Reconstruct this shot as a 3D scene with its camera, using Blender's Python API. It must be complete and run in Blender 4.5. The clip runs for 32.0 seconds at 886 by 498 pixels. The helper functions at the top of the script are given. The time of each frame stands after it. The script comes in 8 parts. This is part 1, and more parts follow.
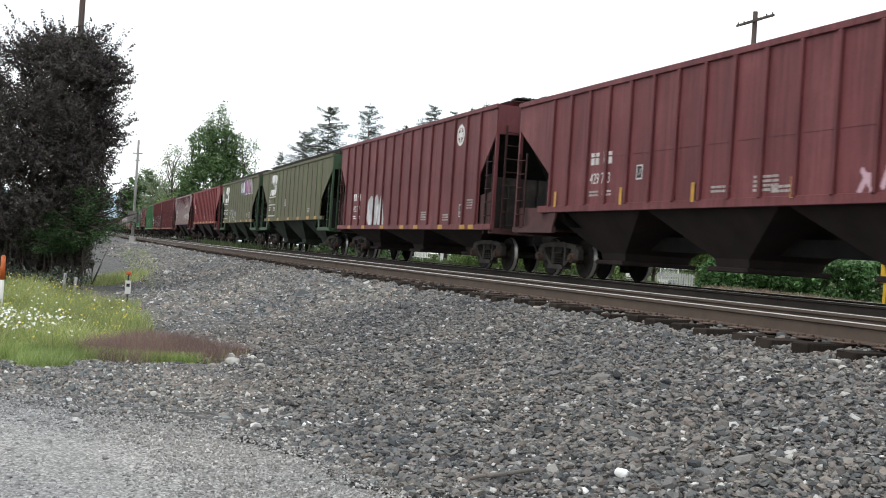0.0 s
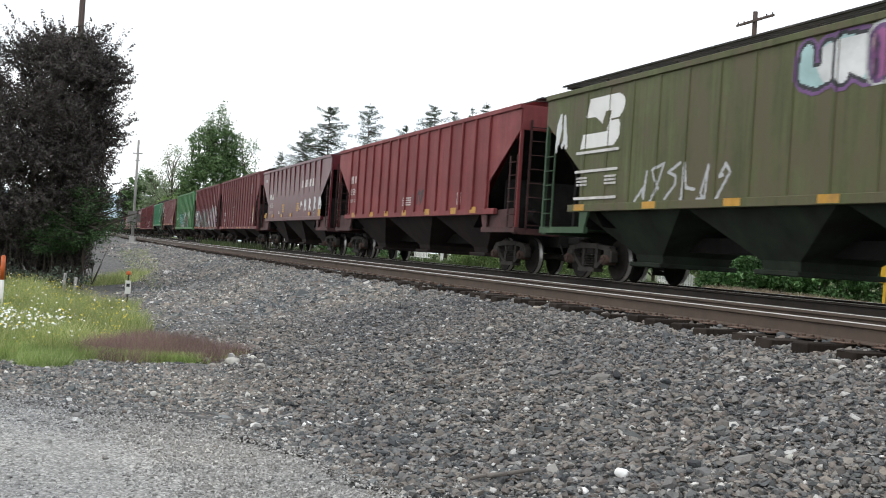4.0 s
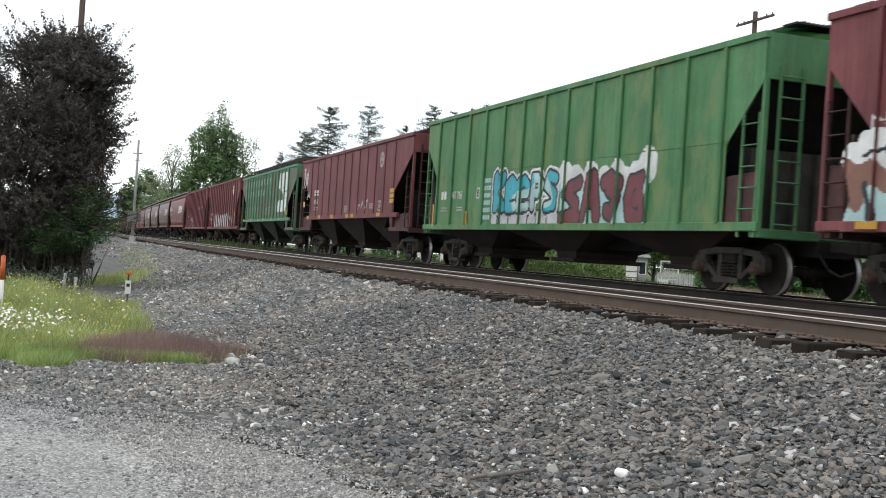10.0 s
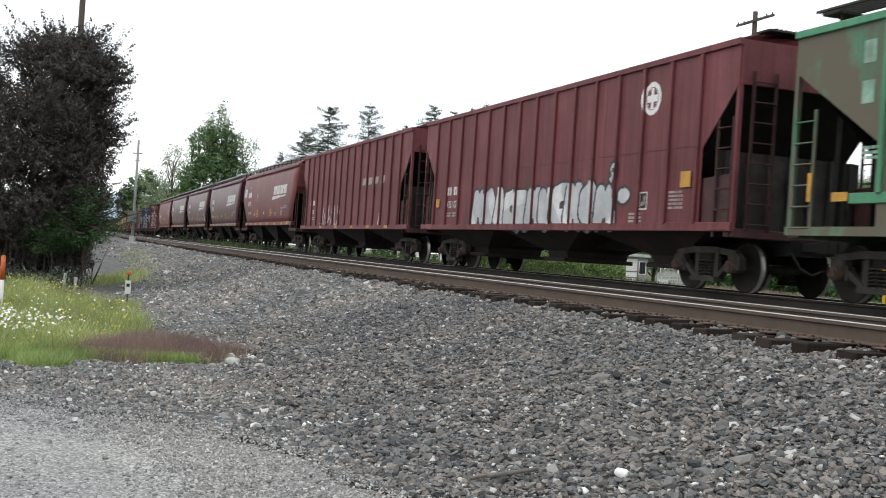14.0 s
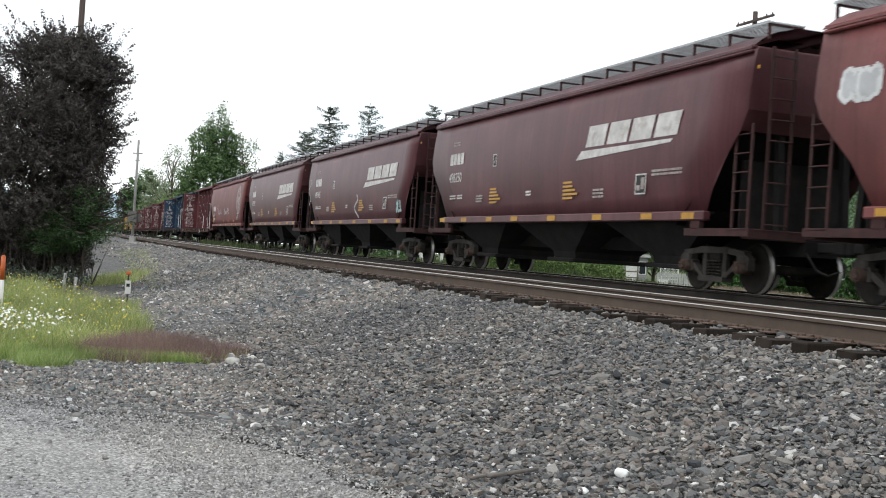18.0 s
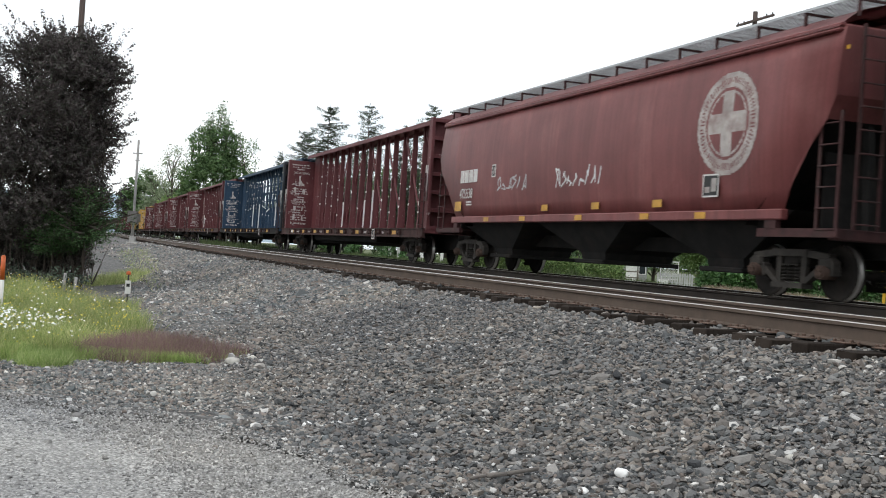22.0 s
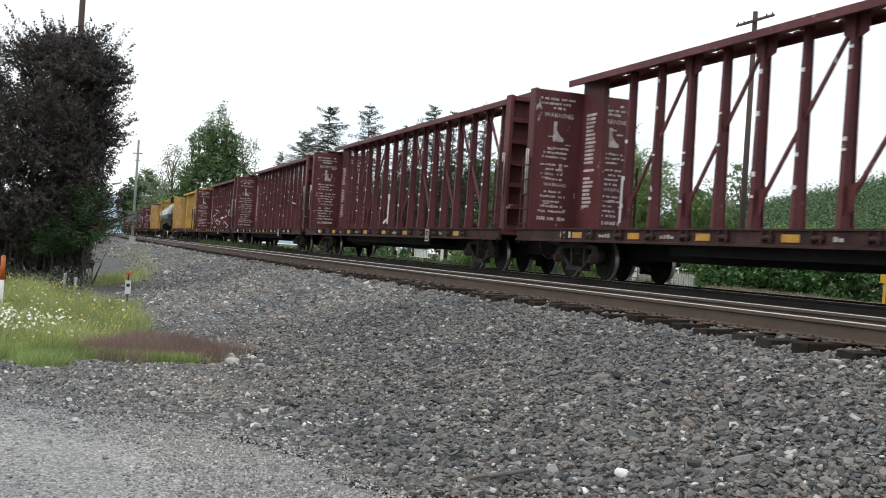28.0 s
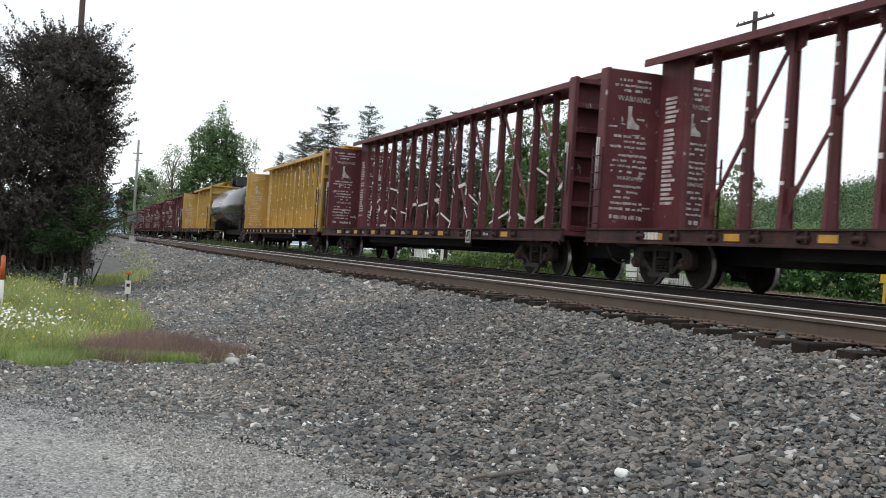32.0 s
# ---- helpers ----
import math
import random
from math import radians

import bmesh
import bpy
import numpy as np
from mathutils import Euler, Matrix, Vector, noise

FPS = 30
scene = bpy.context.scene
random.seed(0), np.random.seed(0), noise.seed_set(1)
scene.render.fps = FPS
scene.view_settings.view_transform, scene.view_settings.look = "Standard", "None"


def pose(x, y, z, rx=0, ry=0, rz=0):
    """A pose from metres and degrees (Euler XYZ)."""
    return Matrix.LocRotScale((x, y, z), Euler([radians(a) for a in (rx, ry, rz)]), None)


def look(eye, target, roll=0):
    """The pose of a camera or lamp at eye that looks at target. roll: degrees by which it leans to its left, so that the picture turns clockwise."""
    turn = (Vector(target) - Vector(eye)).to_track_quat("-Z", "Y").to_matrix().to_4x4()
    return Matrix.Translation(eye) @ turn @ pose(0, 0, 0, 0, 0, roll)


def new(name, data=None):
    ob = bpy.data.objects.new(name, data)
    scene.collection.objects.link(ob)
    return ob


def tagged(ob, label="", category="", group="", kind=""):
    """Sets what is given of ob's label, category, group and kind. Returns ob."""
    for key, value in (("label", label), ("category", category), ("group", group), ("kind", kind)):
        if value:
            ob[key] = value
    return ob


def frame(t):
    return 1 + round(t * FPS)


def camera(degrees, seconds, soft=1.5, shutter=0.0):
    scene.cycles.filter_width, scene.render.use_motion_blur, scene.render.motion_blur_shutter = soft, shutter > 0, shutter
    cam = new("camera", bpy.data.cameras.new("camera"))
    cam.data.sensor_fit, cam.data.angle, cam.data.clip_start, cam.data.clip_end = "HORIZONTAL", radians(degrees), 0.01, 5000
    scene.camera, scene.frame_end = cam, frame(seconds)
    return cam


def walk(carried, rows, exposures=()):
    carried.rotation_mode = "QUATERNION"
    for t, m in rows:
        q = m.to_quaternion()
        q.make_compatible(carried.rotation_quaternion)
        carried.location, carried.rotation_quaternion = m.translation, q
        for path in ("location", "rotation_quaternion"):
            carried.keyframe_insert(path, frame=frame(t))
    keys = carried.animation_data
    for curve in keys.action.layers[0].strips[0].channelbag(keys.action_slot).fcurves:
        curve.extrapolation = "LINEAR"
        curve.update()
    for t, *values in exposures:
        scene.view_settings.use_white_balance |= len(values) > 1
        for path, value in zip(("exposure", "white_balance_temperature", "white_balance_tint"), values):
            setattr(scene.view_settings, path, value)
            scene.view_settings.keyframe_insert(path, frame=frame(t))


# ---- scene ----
cam = camera(43.84, 32.0, soft=1.0, shutter=0.15)
EYE = pose(0, 0, 0.377, 90.207, 0, 0) @ pose(0, 0, 0, 0, 0, 3.73)
walk(cam, [(0.0, EYE), (32.0, EYE)], exposures=[(0.0, 0.37), (21.0, 0.35), (23.5, 0.22), (29.0, 0.16), (32.0, 0.12)])

# ---- light: a bright overcast sky ----
world = bpy.data.worlds.new("world")
scene.world = world
world.use_nodes = True


def build_sky():
    nt = world.node_tree
    nt.nodes.clear()
    out = nt.nodes.new("ShaderNodeOutputWorld")
    bg = nt.nodes.new("ShaderNodeBackground")
    bg.inputs["Strength"].default_value = 0.1
    sky = nt.nodes.new("ShaderNodeTexSky")
    sky.sky_type = "NISHITA"
    sky.sun_disc = False
    sky.sun_elevation = radians(55)
    sky.sun_rotation = radians(250)
    sky.air_density, sky.dust_density, sky.ozone_density = 1.0, 3.0, 1.0
    tc = nt.nodes.new("ShaderNodeTexCoord")
    mp = nt.nodes.new("ShaderNodeMapping")
    mp.inputs["Scale"].default_value = (1.0, 1.0, 3.0)
    nz = nt.nodes.new("ShaderNodeTexNoise")
    nz.inputs["Scale"].default_value = 2.6
    nz.inputs["Detail"].default_value = 5
    ramp = nt.nodes.new("ShaderNodeValToRGB")
    ramp.color_ramp.elements[0].position, ramp.color_ramp.elements[1].position = 0.38, 0.56
    ramp.color_ramp.elements[0].color = (9.2, 10.2, 11.0, 1)
    ramp.color_ramp.elements[1].color = (10.6, 11.0, 11.2, 1)
    mix = nt.nodes.new("ShaderNodeMix")
    mix.data_type = "RGBA"
    mix.inputs["Factor"].default_value = 0.9
    nt.links.new(tc.outputs["Generated"], mp.inputs["Vector"])
    nt.links.new(mp.outputs[0], nz.inputs["Vector"])
    nt.links.new(nz.outputs["Fac"], ramp.inputs["Fac"])
    nt.links.new(sky.outputs[0], mix.inputs["A"])
    nt.links.new(ramp.outputs[0], mix.inputs["B"])
    nt.links.new(mix.outputs["Result"], bg.inputs["Color"])
    nt.links.new(bg.outputs[0], out.inputs[0])


build_sky()
sun = new("sun", bpy.data.lights.new("sun", "SUN"))
sun.data.energy, sun.data.angle, sun.data.color = 0.7, radians(25), (1.0, 0.96, 0.9)
sun.matrix_basis = look((0, 0, 50), (35 * math.sin(radians(70)), 35 * math.cos(radians(70)), 0))

# ---- the line of the railway: the near side of the train, by distance s along it ----
BEND_S = (-260.0, -150.0, -90.0, -50.0, -20.0, 20.0)
BEND_K = (-1.5e-4, 1.6e-4, 2.3e-4, -0.8e-4, 5.0e-4, 6.4e-4)
LINE_S = np.linspace(-1200, 400, 8001)


def build_line():
    k = np.interp(LINE_S, BEND_S, BEND_K)
    k = np.where((LINE_S < -420) | (LINE_S > 60), 0, k)
    d = LINE_S[1] - LINE_S[0]
    step = lambda v: np.concatenate([[0], np.cumsum((v[1:] + v[:-1]) / 2 * d)])
    zero = lambda v: v - np.interp(0, LINE_S, v)
    th = zero(step(k)) + radians(-70.36)
    return zero(step(np.cos(th))), zero(step(np.sin(th))) + 32.96, th


LINE_X, LINE_Y, LINE_TH = build_line()


def on_line(s, w=0.0):
    """Ground place at s along the line and w metres from the train's side towards the viewer."""
    th = np.interp(s, LINE_S, LINE_TH)
    return np.interp(s, LINE_S, LINE_X) + np.sin(th) * w, np.interp(s, LINE_S, LINE_Y) - np.cos(th) * w


def line_sw(x, y):
    """The s and w of a ground place."""
    s = (x * 0.336) + (y - 32.96) * -0.942
    for _ in range(6):
        th = np.interp(s, LINE_S, LINE_TH)
        dx, dy = x - np.interp(s, LINE_S, LINE_X), y - np.interp(s, LINE_S, LINE_Y)
        s = s + dx * np.cos(th) + dy * np.sin(th)
    th = np.interp(s, LINE_S, LINE_TH)
    dx, dy = x - np.interp(s, LINE_S, LINE_X), y - np.interp(s, LINE_S, LINE_Y)
    return s, dx * np.sin(th) - dy * np.cos(th)


# how far the train has run at t, and its speed
SPEED_T = (0.0, 6.0, 12.0, 18.0, 22.0, 24.0, 27.0, 32.0)
SPEED_V = (14.288, 14.265, 14.025, 14.077, 14.042, 13.75, 13.42, 13.42)
RUN_T = np.linspace(0, 32, 641)
_v = np.interp(RUN_T, SPEED_T, SPEED_V)
RUN_S = np.concatenate([[0], np.cumsum((_v[1:] + _v[:-1]) / 2 * 0.05)])
RUN_S = RUN_S - np.interp(15, RUN_T, RUN_S)


def run(t):
    return float(np.interp(t, RUN_T, RUN_S))


TRAIN_W, NEAR_W = -1.62, 3.70  # the middle lines of the two tracks


def ground_z(s, w):
    """Height of the ground over the rail tops' level."""
    rise = np.clip((-s - 5) / 75, 0, 1) * 0.72          # the low side climbs to the crossing
    low = -1.13 + rise
    z = np.interp(w, (-60, -26, -20, -15, -9, -6.5, -4.2, -3.6, -2.9, 4.3, 4.9, 5.25, 5.6, 8.0, 9.2, 40), (-1.1, -1.1, -0.75, -0.45, -0.5, -0.5, -0.4, -0.3, -0.215, -0.225, -0.295, -0.345, -0.40, -0.98, -1.1, -1.13))
    f = np.clip((w - 5.35) / 3, 0, 1)
    return np.where(w > 5.35, z + rise * f, z)


# ---- materials ----
MATS = {}


def tree_of(name):
    m = bpy.data.materials.new(name)
    m.use_nodes = True
    nt = m.node_tree
    return m, nt, nt.nodes["Principled BSDF"]


def noise_node(nt, scale, detail=4, rough=0.55, stretch=(1, 1, 1), space="Object"):
    tc = nt.nodes.new("ShaderNodeTexCoord")
    mp = nt.nodes.new("ShaderNodeMapping")
    mp.inputs["Scale"].default_value = stretch
    nz = nt.nodes.new("ShaderNodeTexNoise")
    nz.inputs["Scale"].default_value, nz.inputs["Detail"].default_value, nz.inputs["Roughness"].default_value = scale, detail, rough
    nt.links.new(tc.outputs[space], mp.inputs["Vector"])
    nt.links.new(mp.outputs[0], nz.inputs["Vector"])
    return nz.outputs["Fac"]


def ramp_node(nt, fac, stops):
    r = nt.nodes.new("ShaderNodeValToRGB")
    e = r.color_ramp.elements
    while len(e) < len(stops):
        e.new(0.5)
    for el, (pos, col) in zip(e, stops):
        el.position = pos
        el.color = (*col, 1) if len(col) == 3 else col
    nt.links.new(fac, r.inputs["Fac"])
    return r.outputs["Color"]


def mix_node(nt, fac, a, b, mode="MIX"):
    m = nt.nodes.new("ShaderNodeMix")
    m.data_type, m.blend_type = "RGBA", mode
    for sock, v in ((m.inputs["Factor"], fac), (m.inputs["A"], a), (m.inputs["B"], b)):
        if isinstance(v, (int, float)):
            sock.default_value = v
        elif isinstance(v, tuple):
            sock.default_value = (*v, 1)
        else:
            nt.links.new(v, sock)
    return m.outputs["Result"]


def bump_node(nt, bsdf, height, strength, distance):
    b = nt.nodes.new("ShaderNodeBump")
    b.inputs["Strength"].default_value, b.inputs["Distance"].default_value = strength, distance
    nt.links.new(height, b.inputs["Height"])
    nt.links.new(b.outputs[0], bsdf.inputs["Normal"])


def scaled(c, k):
    return tuple(min(1.0, v * k) for v in c)


def surface(name, col, rough=0.7, metal=0.0, var=0.25, scale=2.0, fine=30.0, bump=0.15, dist=0.004, dirt=None, dirt_amount=0.35, streak=(1, 1, 1), per=0.0, island=0.0, spec=0.5):
    """A painted, stony or wooden surface: coarse and fine variation, dirt patches, slight relief."""
    if name in MATS:
        return MATS[name]
    m, nt, b = tree_of(name)
    coarse = noise_node(nt, scale, 5, 0.6, streak)
    grain = noise_node(nt, fine, 4, 0.6)
    c = ramp_node(nt, coarse, [(0.3, scaled(col, 1 - var)), (0.7, scaled(col, 1 + var))])
    c = mix_node(nt, 0.5, c, ramp_node(nt, grain, [(0.3, (1 - var * 0.7,) * 3), (0.7, (1.0, 1.0, 1.0))]), "MULTIPLY")
    if dirt:
        d = noise_node(nt, scale * 0.6 + 0.3, 8, 0.68, streak)
        c = mix_node(nt, ramp_node(nt, d, [(0.62 - dirt_amount * 0.35, (0, 0, 0)), (0.75, (1, 1, 1))]), c, dirt)
    if per or island:
        src = nt.nodes.new("ShaderNodeObjectInfo").outputs["Random"] if per else nt.nodes.new("ShaderNodeNewGeometry").outputs["Random Per Island"]
        k = per or island
        c = mix_node(nt, 1.0, c, ramp_node(nt, src, [(0.0, (1 - k,) * 3), (1.0, (1.0 + 0.0, 1.0, 1.0))]), "MULTIPLY")
    nt.links.new(c, b.inputs["Base Color"])
    b.inputs["Roughness"].default_value, b.inputs["Metallic"].default_value = rough, metal
    b.inputs["Specular IOR Level"].default_value = spec
    if bump:
        bump_node(nt, b, grain, bump, dist)
    MATS[name] = m
    return m


# ---- mesh helpers ----
def mesh_of(name, bm, mats):
    me = bpy.data.meshes.new(name)
    bm.normal_update()
    bm.to_mesh(me)
    bm.free()
    for m in mats if isinstance(mats, (list, tuple)) else [mats]:
        me.materials.append(m)
    return me


def part(name, bm, material, parent, label="", m=None):
    """Links a bmesh, or a ready mesh, as one mesh object under a thing or a part."""
    me = bm if isinstance(bm, bpy.types.Mesh) else mesh_of(name, bm, material)
    ob = new(name, me)
    ob.parent = parent
    if m is not None:
        ob.matrix_basis = m
    if label:
        ob["label"] = label
    return ob


def raw_mesh(name, verts, faces, mats, smooth=False):
    """A mesh from numpy arrays of vertices and same-sided faces."""
    me = bpy.data.meshes.new(name)
    faces = np.asarray(faces, dtype=np.int32)
    n, k = faces.shape
    me.vertices.add(len(verts))
    me.vertices.foreach_set("co", np.asarray(verts, dtype=np.float32).ravel())
    me.loops.add(n * k)
    me.loops.foreach_set("vertex_index", faces.ravel())
    me.polygons.add(n)
    me.polygons.foreach_set("loop_start", np.arange(0, n * k, k, dtype=np.int32))
    me.polygons.foreach_set("use_smooth", np.full(n, smooth))
    me.update(calc_edges=True)
    for m in mats if isinstance(mats, (list, tuple)) else [mats]:
        me.materials.append(m)
    return me


def box(bm, x0, x1, y0, y1, z0, z1, mat=0, bev=0.0, m=None):
    """Adds a box, with its edges bevelled if asked."""
    v = [bm.verts.new((x, y, z)) for x in (x0, x1) for y in (y0, y1) for z in (z0, z1)]
    if m is not None:
        for q in v:
            q.co = m @ q.co
    fs = [bm.faces.new([v[i] for i in f]) for f in ((0, 1, 3, 2), (4, 6, 7, 5), (0, 4, 5, 1), (2, 3, 7, 6), (0, 2, 6, 4), (1, 5, 7, 3))]
    for f in fs:
        f.material_index = mat
    if bev:
        es = list({e for f in fs for e in f.edges})
        bmesh.ops.bevel(bm, geom=es, offset=bev, segments=1, affect="EDGES")
    return fs


def tube(bm, a, b, r, n=8, r2=None, mat=0, caps=True):
    """Adds a round bar from a to b."""
    a, b = Vector(a), Vector(b)
    q = (b - a).to_track_quat("Z", "Y").to_matrix()
    r2 = r if r2 is None else r2
    ring = lambda c, rad: [bm.verts.new(c + q @ Vector((rad * math.cos(6.28318 * i / n), rad * math.sin(6.28318 * i / n), 0))) for i in range(n)]
    p, o = ring(a, r), ring(b, r2)
    for i in range(n):
        f = bm.faces.new((p[i], p[(i + 1) % n], o[(i + 1) % n], o[i]))
        f.smooth, f.material_index = True, mat
    if caps:
        for f in (bm.faces.new(p[::-1]), bm.faces.new(o)):
            f.material_index = mat


def bar(bm, a, b, wx, wz, up=(0, 0, 1), mat=0):
    """Adds a square bar from a to b, wx across and wz thick."""
    a, b = Vector(a), Vector(b)
    d = (b - a).normalized()
    side = d.cross(Vector(up))
    side = side.normalized() if side.length > 1e-4 else Vector((1, 0, 0))
    nrm = side.cross(d).normalized()
    v = [bm.verts.new(c + side * sx * wx / 2 + nrm * sz * wz / 2) for c in (a, b) for sx, sz in ((-1, -1), (1, -1), (1, 1), (-1, 1))]
    for f in ((0, 3, 2, 1), (4, 5, 6, 7), (0, 1, 5, 4), (1, 2, 6, 5), (2, 3, 7, 6), (3, 0, 4, 7)):
        bm.faces.new([v[i] for i in f]).material_index = mat


def loft(bm, rings, closed=True, mat=0, smooth=False, caps=False):
    """Joins rings of points into a skin."""
    rows = [[bm.verts.new(p) for p in r] for r in rings]
    n = len(rows[0])
    for a, b in zip(rows, rows[1:]):
        for i in range(n if closed else n - 1):
            f = bm.faces.new((a[i], a[(i + 1) % n], b[(i + 1) % n], b[i]))
            f.material_index, f.smooth = mat, smooth
    if caps:
        bm.faces.new(rows[0][::-1]).material_index = mat
        bm.faces.new(rows[-1]).material_index = mat
    return rows


def plate(bm, pts, thick, axis=1, mat=0):
    """Adds a flat plate: an outline in the xz plane (axis 1), yz (0) or xy (2), given thick along the axis, centred."""
    def at(p, d):
        return {0: (d, p[0], p[1]), 1: (p[0], d, p[1]), 2: (p[0], p[1], d)}[axis]
    a = [bm.verts.new(at(p, -thick / 2)) for p in pts]
    b = [bm.verts.new(at(p, thick / 2)) for p in pts]
    n = len(pts)
    for f in [bm.faces.new(a), bm.faces.new(b[::-1])] + [bm.faces.new((a[i], b[i], b[(i + 1) % n], a[(i + 1) % n])) for i in range(n)]:
        f.material_index = mat
    return a, b


def empty(name, m=None):
    ob = new(name)
    ob.empty_display_size = 0.2
    if m is not None:
        ob.matrix_basis = m
    return ob
# ---- ground and tracks ----
def ballast_material(name, cols, scale, bump):
    m, nt, b = tree_of(name)
    tc = nt.nodes.new("ShaderNodeTexCoord")
    vo = nt.nodes.new("ShaderNodeTexVoronoi")
    vo.inputs["Scale"].default_value = scale
    nt.links.new(tc.outputs["Object"], vo.inputs["Vector"])
    sep = nt.nodes.new("ShaderNodeSeparateColor")
    nt.links.new(vo.outputs["Color"], sep.inputs[0])
    c = ramp_node(nt, sep.outputs[0], cols)
    big = noise_node(nt, 0.5, 6, 0.6)
    c = mix_node(nt, 1.0, c, ramp_node(nt, big, [(0.3, (0.75, 0.75, 0.76)), (0.7, (1.1, 1.08, 1.05))]), "MULTIPLY")
    # crevice shade between the stones, multiplied into the colour below
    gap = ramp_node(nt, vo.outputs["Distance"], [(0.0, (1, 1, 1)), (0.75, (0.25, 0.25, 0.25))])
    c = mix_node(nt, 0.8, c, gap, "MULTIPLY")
    nt.links.new(c, b.inputs["Base Color"])
    b.inputs["Roughness"].default_value = 0.92
    bump_node(nt, b, gap, 0.9, bump)
    MATS[name] = m
    return m


GREYS = [(0.0, (0.075, 0.075, 0.075)), (0.35, (0.138, 0.133, 0.129)), (0.7, (0.200, 0.188, 0.181)), (0.9, (0.275, 0.263, 0.250)), (1.0, (0.425, 0.413, 0.400))]
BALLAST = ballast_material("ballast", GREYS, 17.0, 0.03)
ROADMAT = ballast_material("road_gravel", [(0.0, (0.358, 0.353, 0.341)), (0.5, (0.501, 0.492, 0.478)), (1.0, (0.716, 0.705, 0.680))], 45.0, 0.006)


def meadow_material():
    m, nt, b = tree_of("meadow")
    n1 = noise_node(nt, 0.25, 6, 0.65)
    n2 = noise_node(nt, 6.0, 6, 0.7)
    c = ramp_node(nt, n1, [(0.3, (0.05, 0.085, 0.022)), (0.55, (0.10, 0.12, 0.04)), (0.75, (0.16, 0.14, 0.07))])
    c = mix_node(nt, 0.8, c, ramp_node(nt, n2, [(0.3, (0.45, 0.45, 0.4)), (0.7, (1.2, 1.2, 1.1))]), "MULTIPLY")
    nt.links.new(c, b.inputs["Base Color"])
    b.inputs["Roughness"].default_value = 0.95
    bump_node(nt, b, n2, 1.0, 0.05)
    MATS["meadow"] = m
    return m


MEADOW = meadow_material()


EDGE_X = (-60, -14, -6, -3.74, -2.88, -2.09, -1.63, -0.96, -0.5, -0.02, 0.6, 3, 10, 60)
EDGE_Y = (24, 14.5, 10.7, 9.52, 9.15, 8.86, 8.6, 7.82, 7.13, 6.62, 6.2, 5.2, 3.5, -8)


def road_edge(x):
    return np.interp(x, EDGE_X, EDGE_Y) + 0.08 * np.sin(np.asarray(x) * 5.1) + 0.05 * np.sin(np.asarray(x) * 13.7)


def build_ground():
    ss = np.concatenate([-np.geomspace(1150, 130, 24), np.arange(-120, -20, 2.0), np.arange(-20, 46, 0.4), np.geomspace(47, 380, 20)])
    ws = np.concatenate([-np.geomspace(2500, 70, 22), np.arange(-60, -9, 3.0), np.arange(-9, 13, 0.25), np.geomspace(13.5, 900, 26)])
    S, W = np.meshgrid(ss, ws, indexing="ij")
    X, Y = on_line(S, W)
    Z = ground_z(S, W)
    near = np.exp(-((S - 20) / 60) ** 2) * np.clip((W - 5.2) / 1.2, 0, 1) * np.clip((30 - W) / 8, 0, 1)
    rough = np.array([[noise.fractal(Vector((x * 0.7, y * 0.7, 0)), 0.9, 2.0, 4) if k > 0.05 else 0 for x, y, k in zip(r1, r2, r3)] for r1, r2, r3 in zip(X, Y, near)])
    Z = Z + 0.03 * rough * near * (Y > road_edge(X)) - 0.03 * (Y < road_edge(X)) * near
    verts = np.stack([X, Y, Z], -1).reshape(-1, 3)
    a, b = S.shape
    i = np.arange(a * b).reshape(a, b)
    faces = np.stack([i[:-1, :-1], i[:-1, 1:], i[1:, 1:], i[1:, :-1]], -1).reshape(-1, 4)
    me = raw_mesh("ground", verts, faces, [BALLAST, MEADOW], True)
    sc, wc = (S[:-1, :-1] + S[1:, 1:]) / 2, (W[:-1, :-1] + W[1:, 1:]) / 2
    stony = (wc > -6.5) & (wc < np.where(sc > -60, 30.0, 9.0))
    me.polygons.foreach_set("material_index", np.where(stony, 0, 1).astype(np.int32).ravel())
    me.update()
    tagged(new("ground", me), "grey crushed-stone railway embankment running into rough green meadow", "ground", kind="structure")


build_ground()
RAIL = surface("rail_steel", (0.098, 0.069, 0.052), 0.8, 0.1, 0.2, 3.0, 60.0, 0.2, dirt=(0.07, 0.05, 0.04), dirt_amount=0.4)
RAILTOP = surface("rail_top", (0.62, 0.58, 0.54), 0.35, 0.85, 0.12, 4.0, 80.0, 0.05)
# darker copy of the rail steel: shade beneath the train put into its colour
RAILDARK = surface("rail_shaded", (0.034, 0.028, 0.024), 0.85, 0.1, 0.25, 3.0, 60.0, 0.2, spec=0.2)
TIE = surface("tie_wood", (0.046, 0.036, 0.030), 0.95, 0.0, 0.35, 3.0, 25.0, 0.5, 0.01, streak=(1, 6, 1), per=0.45, spec=0.1)
PLATE = surface("plate_rust", (0.13, 0.085, 0.065), 0.85, 0.3, 0.3, 8.0, 60.0, 0.3)


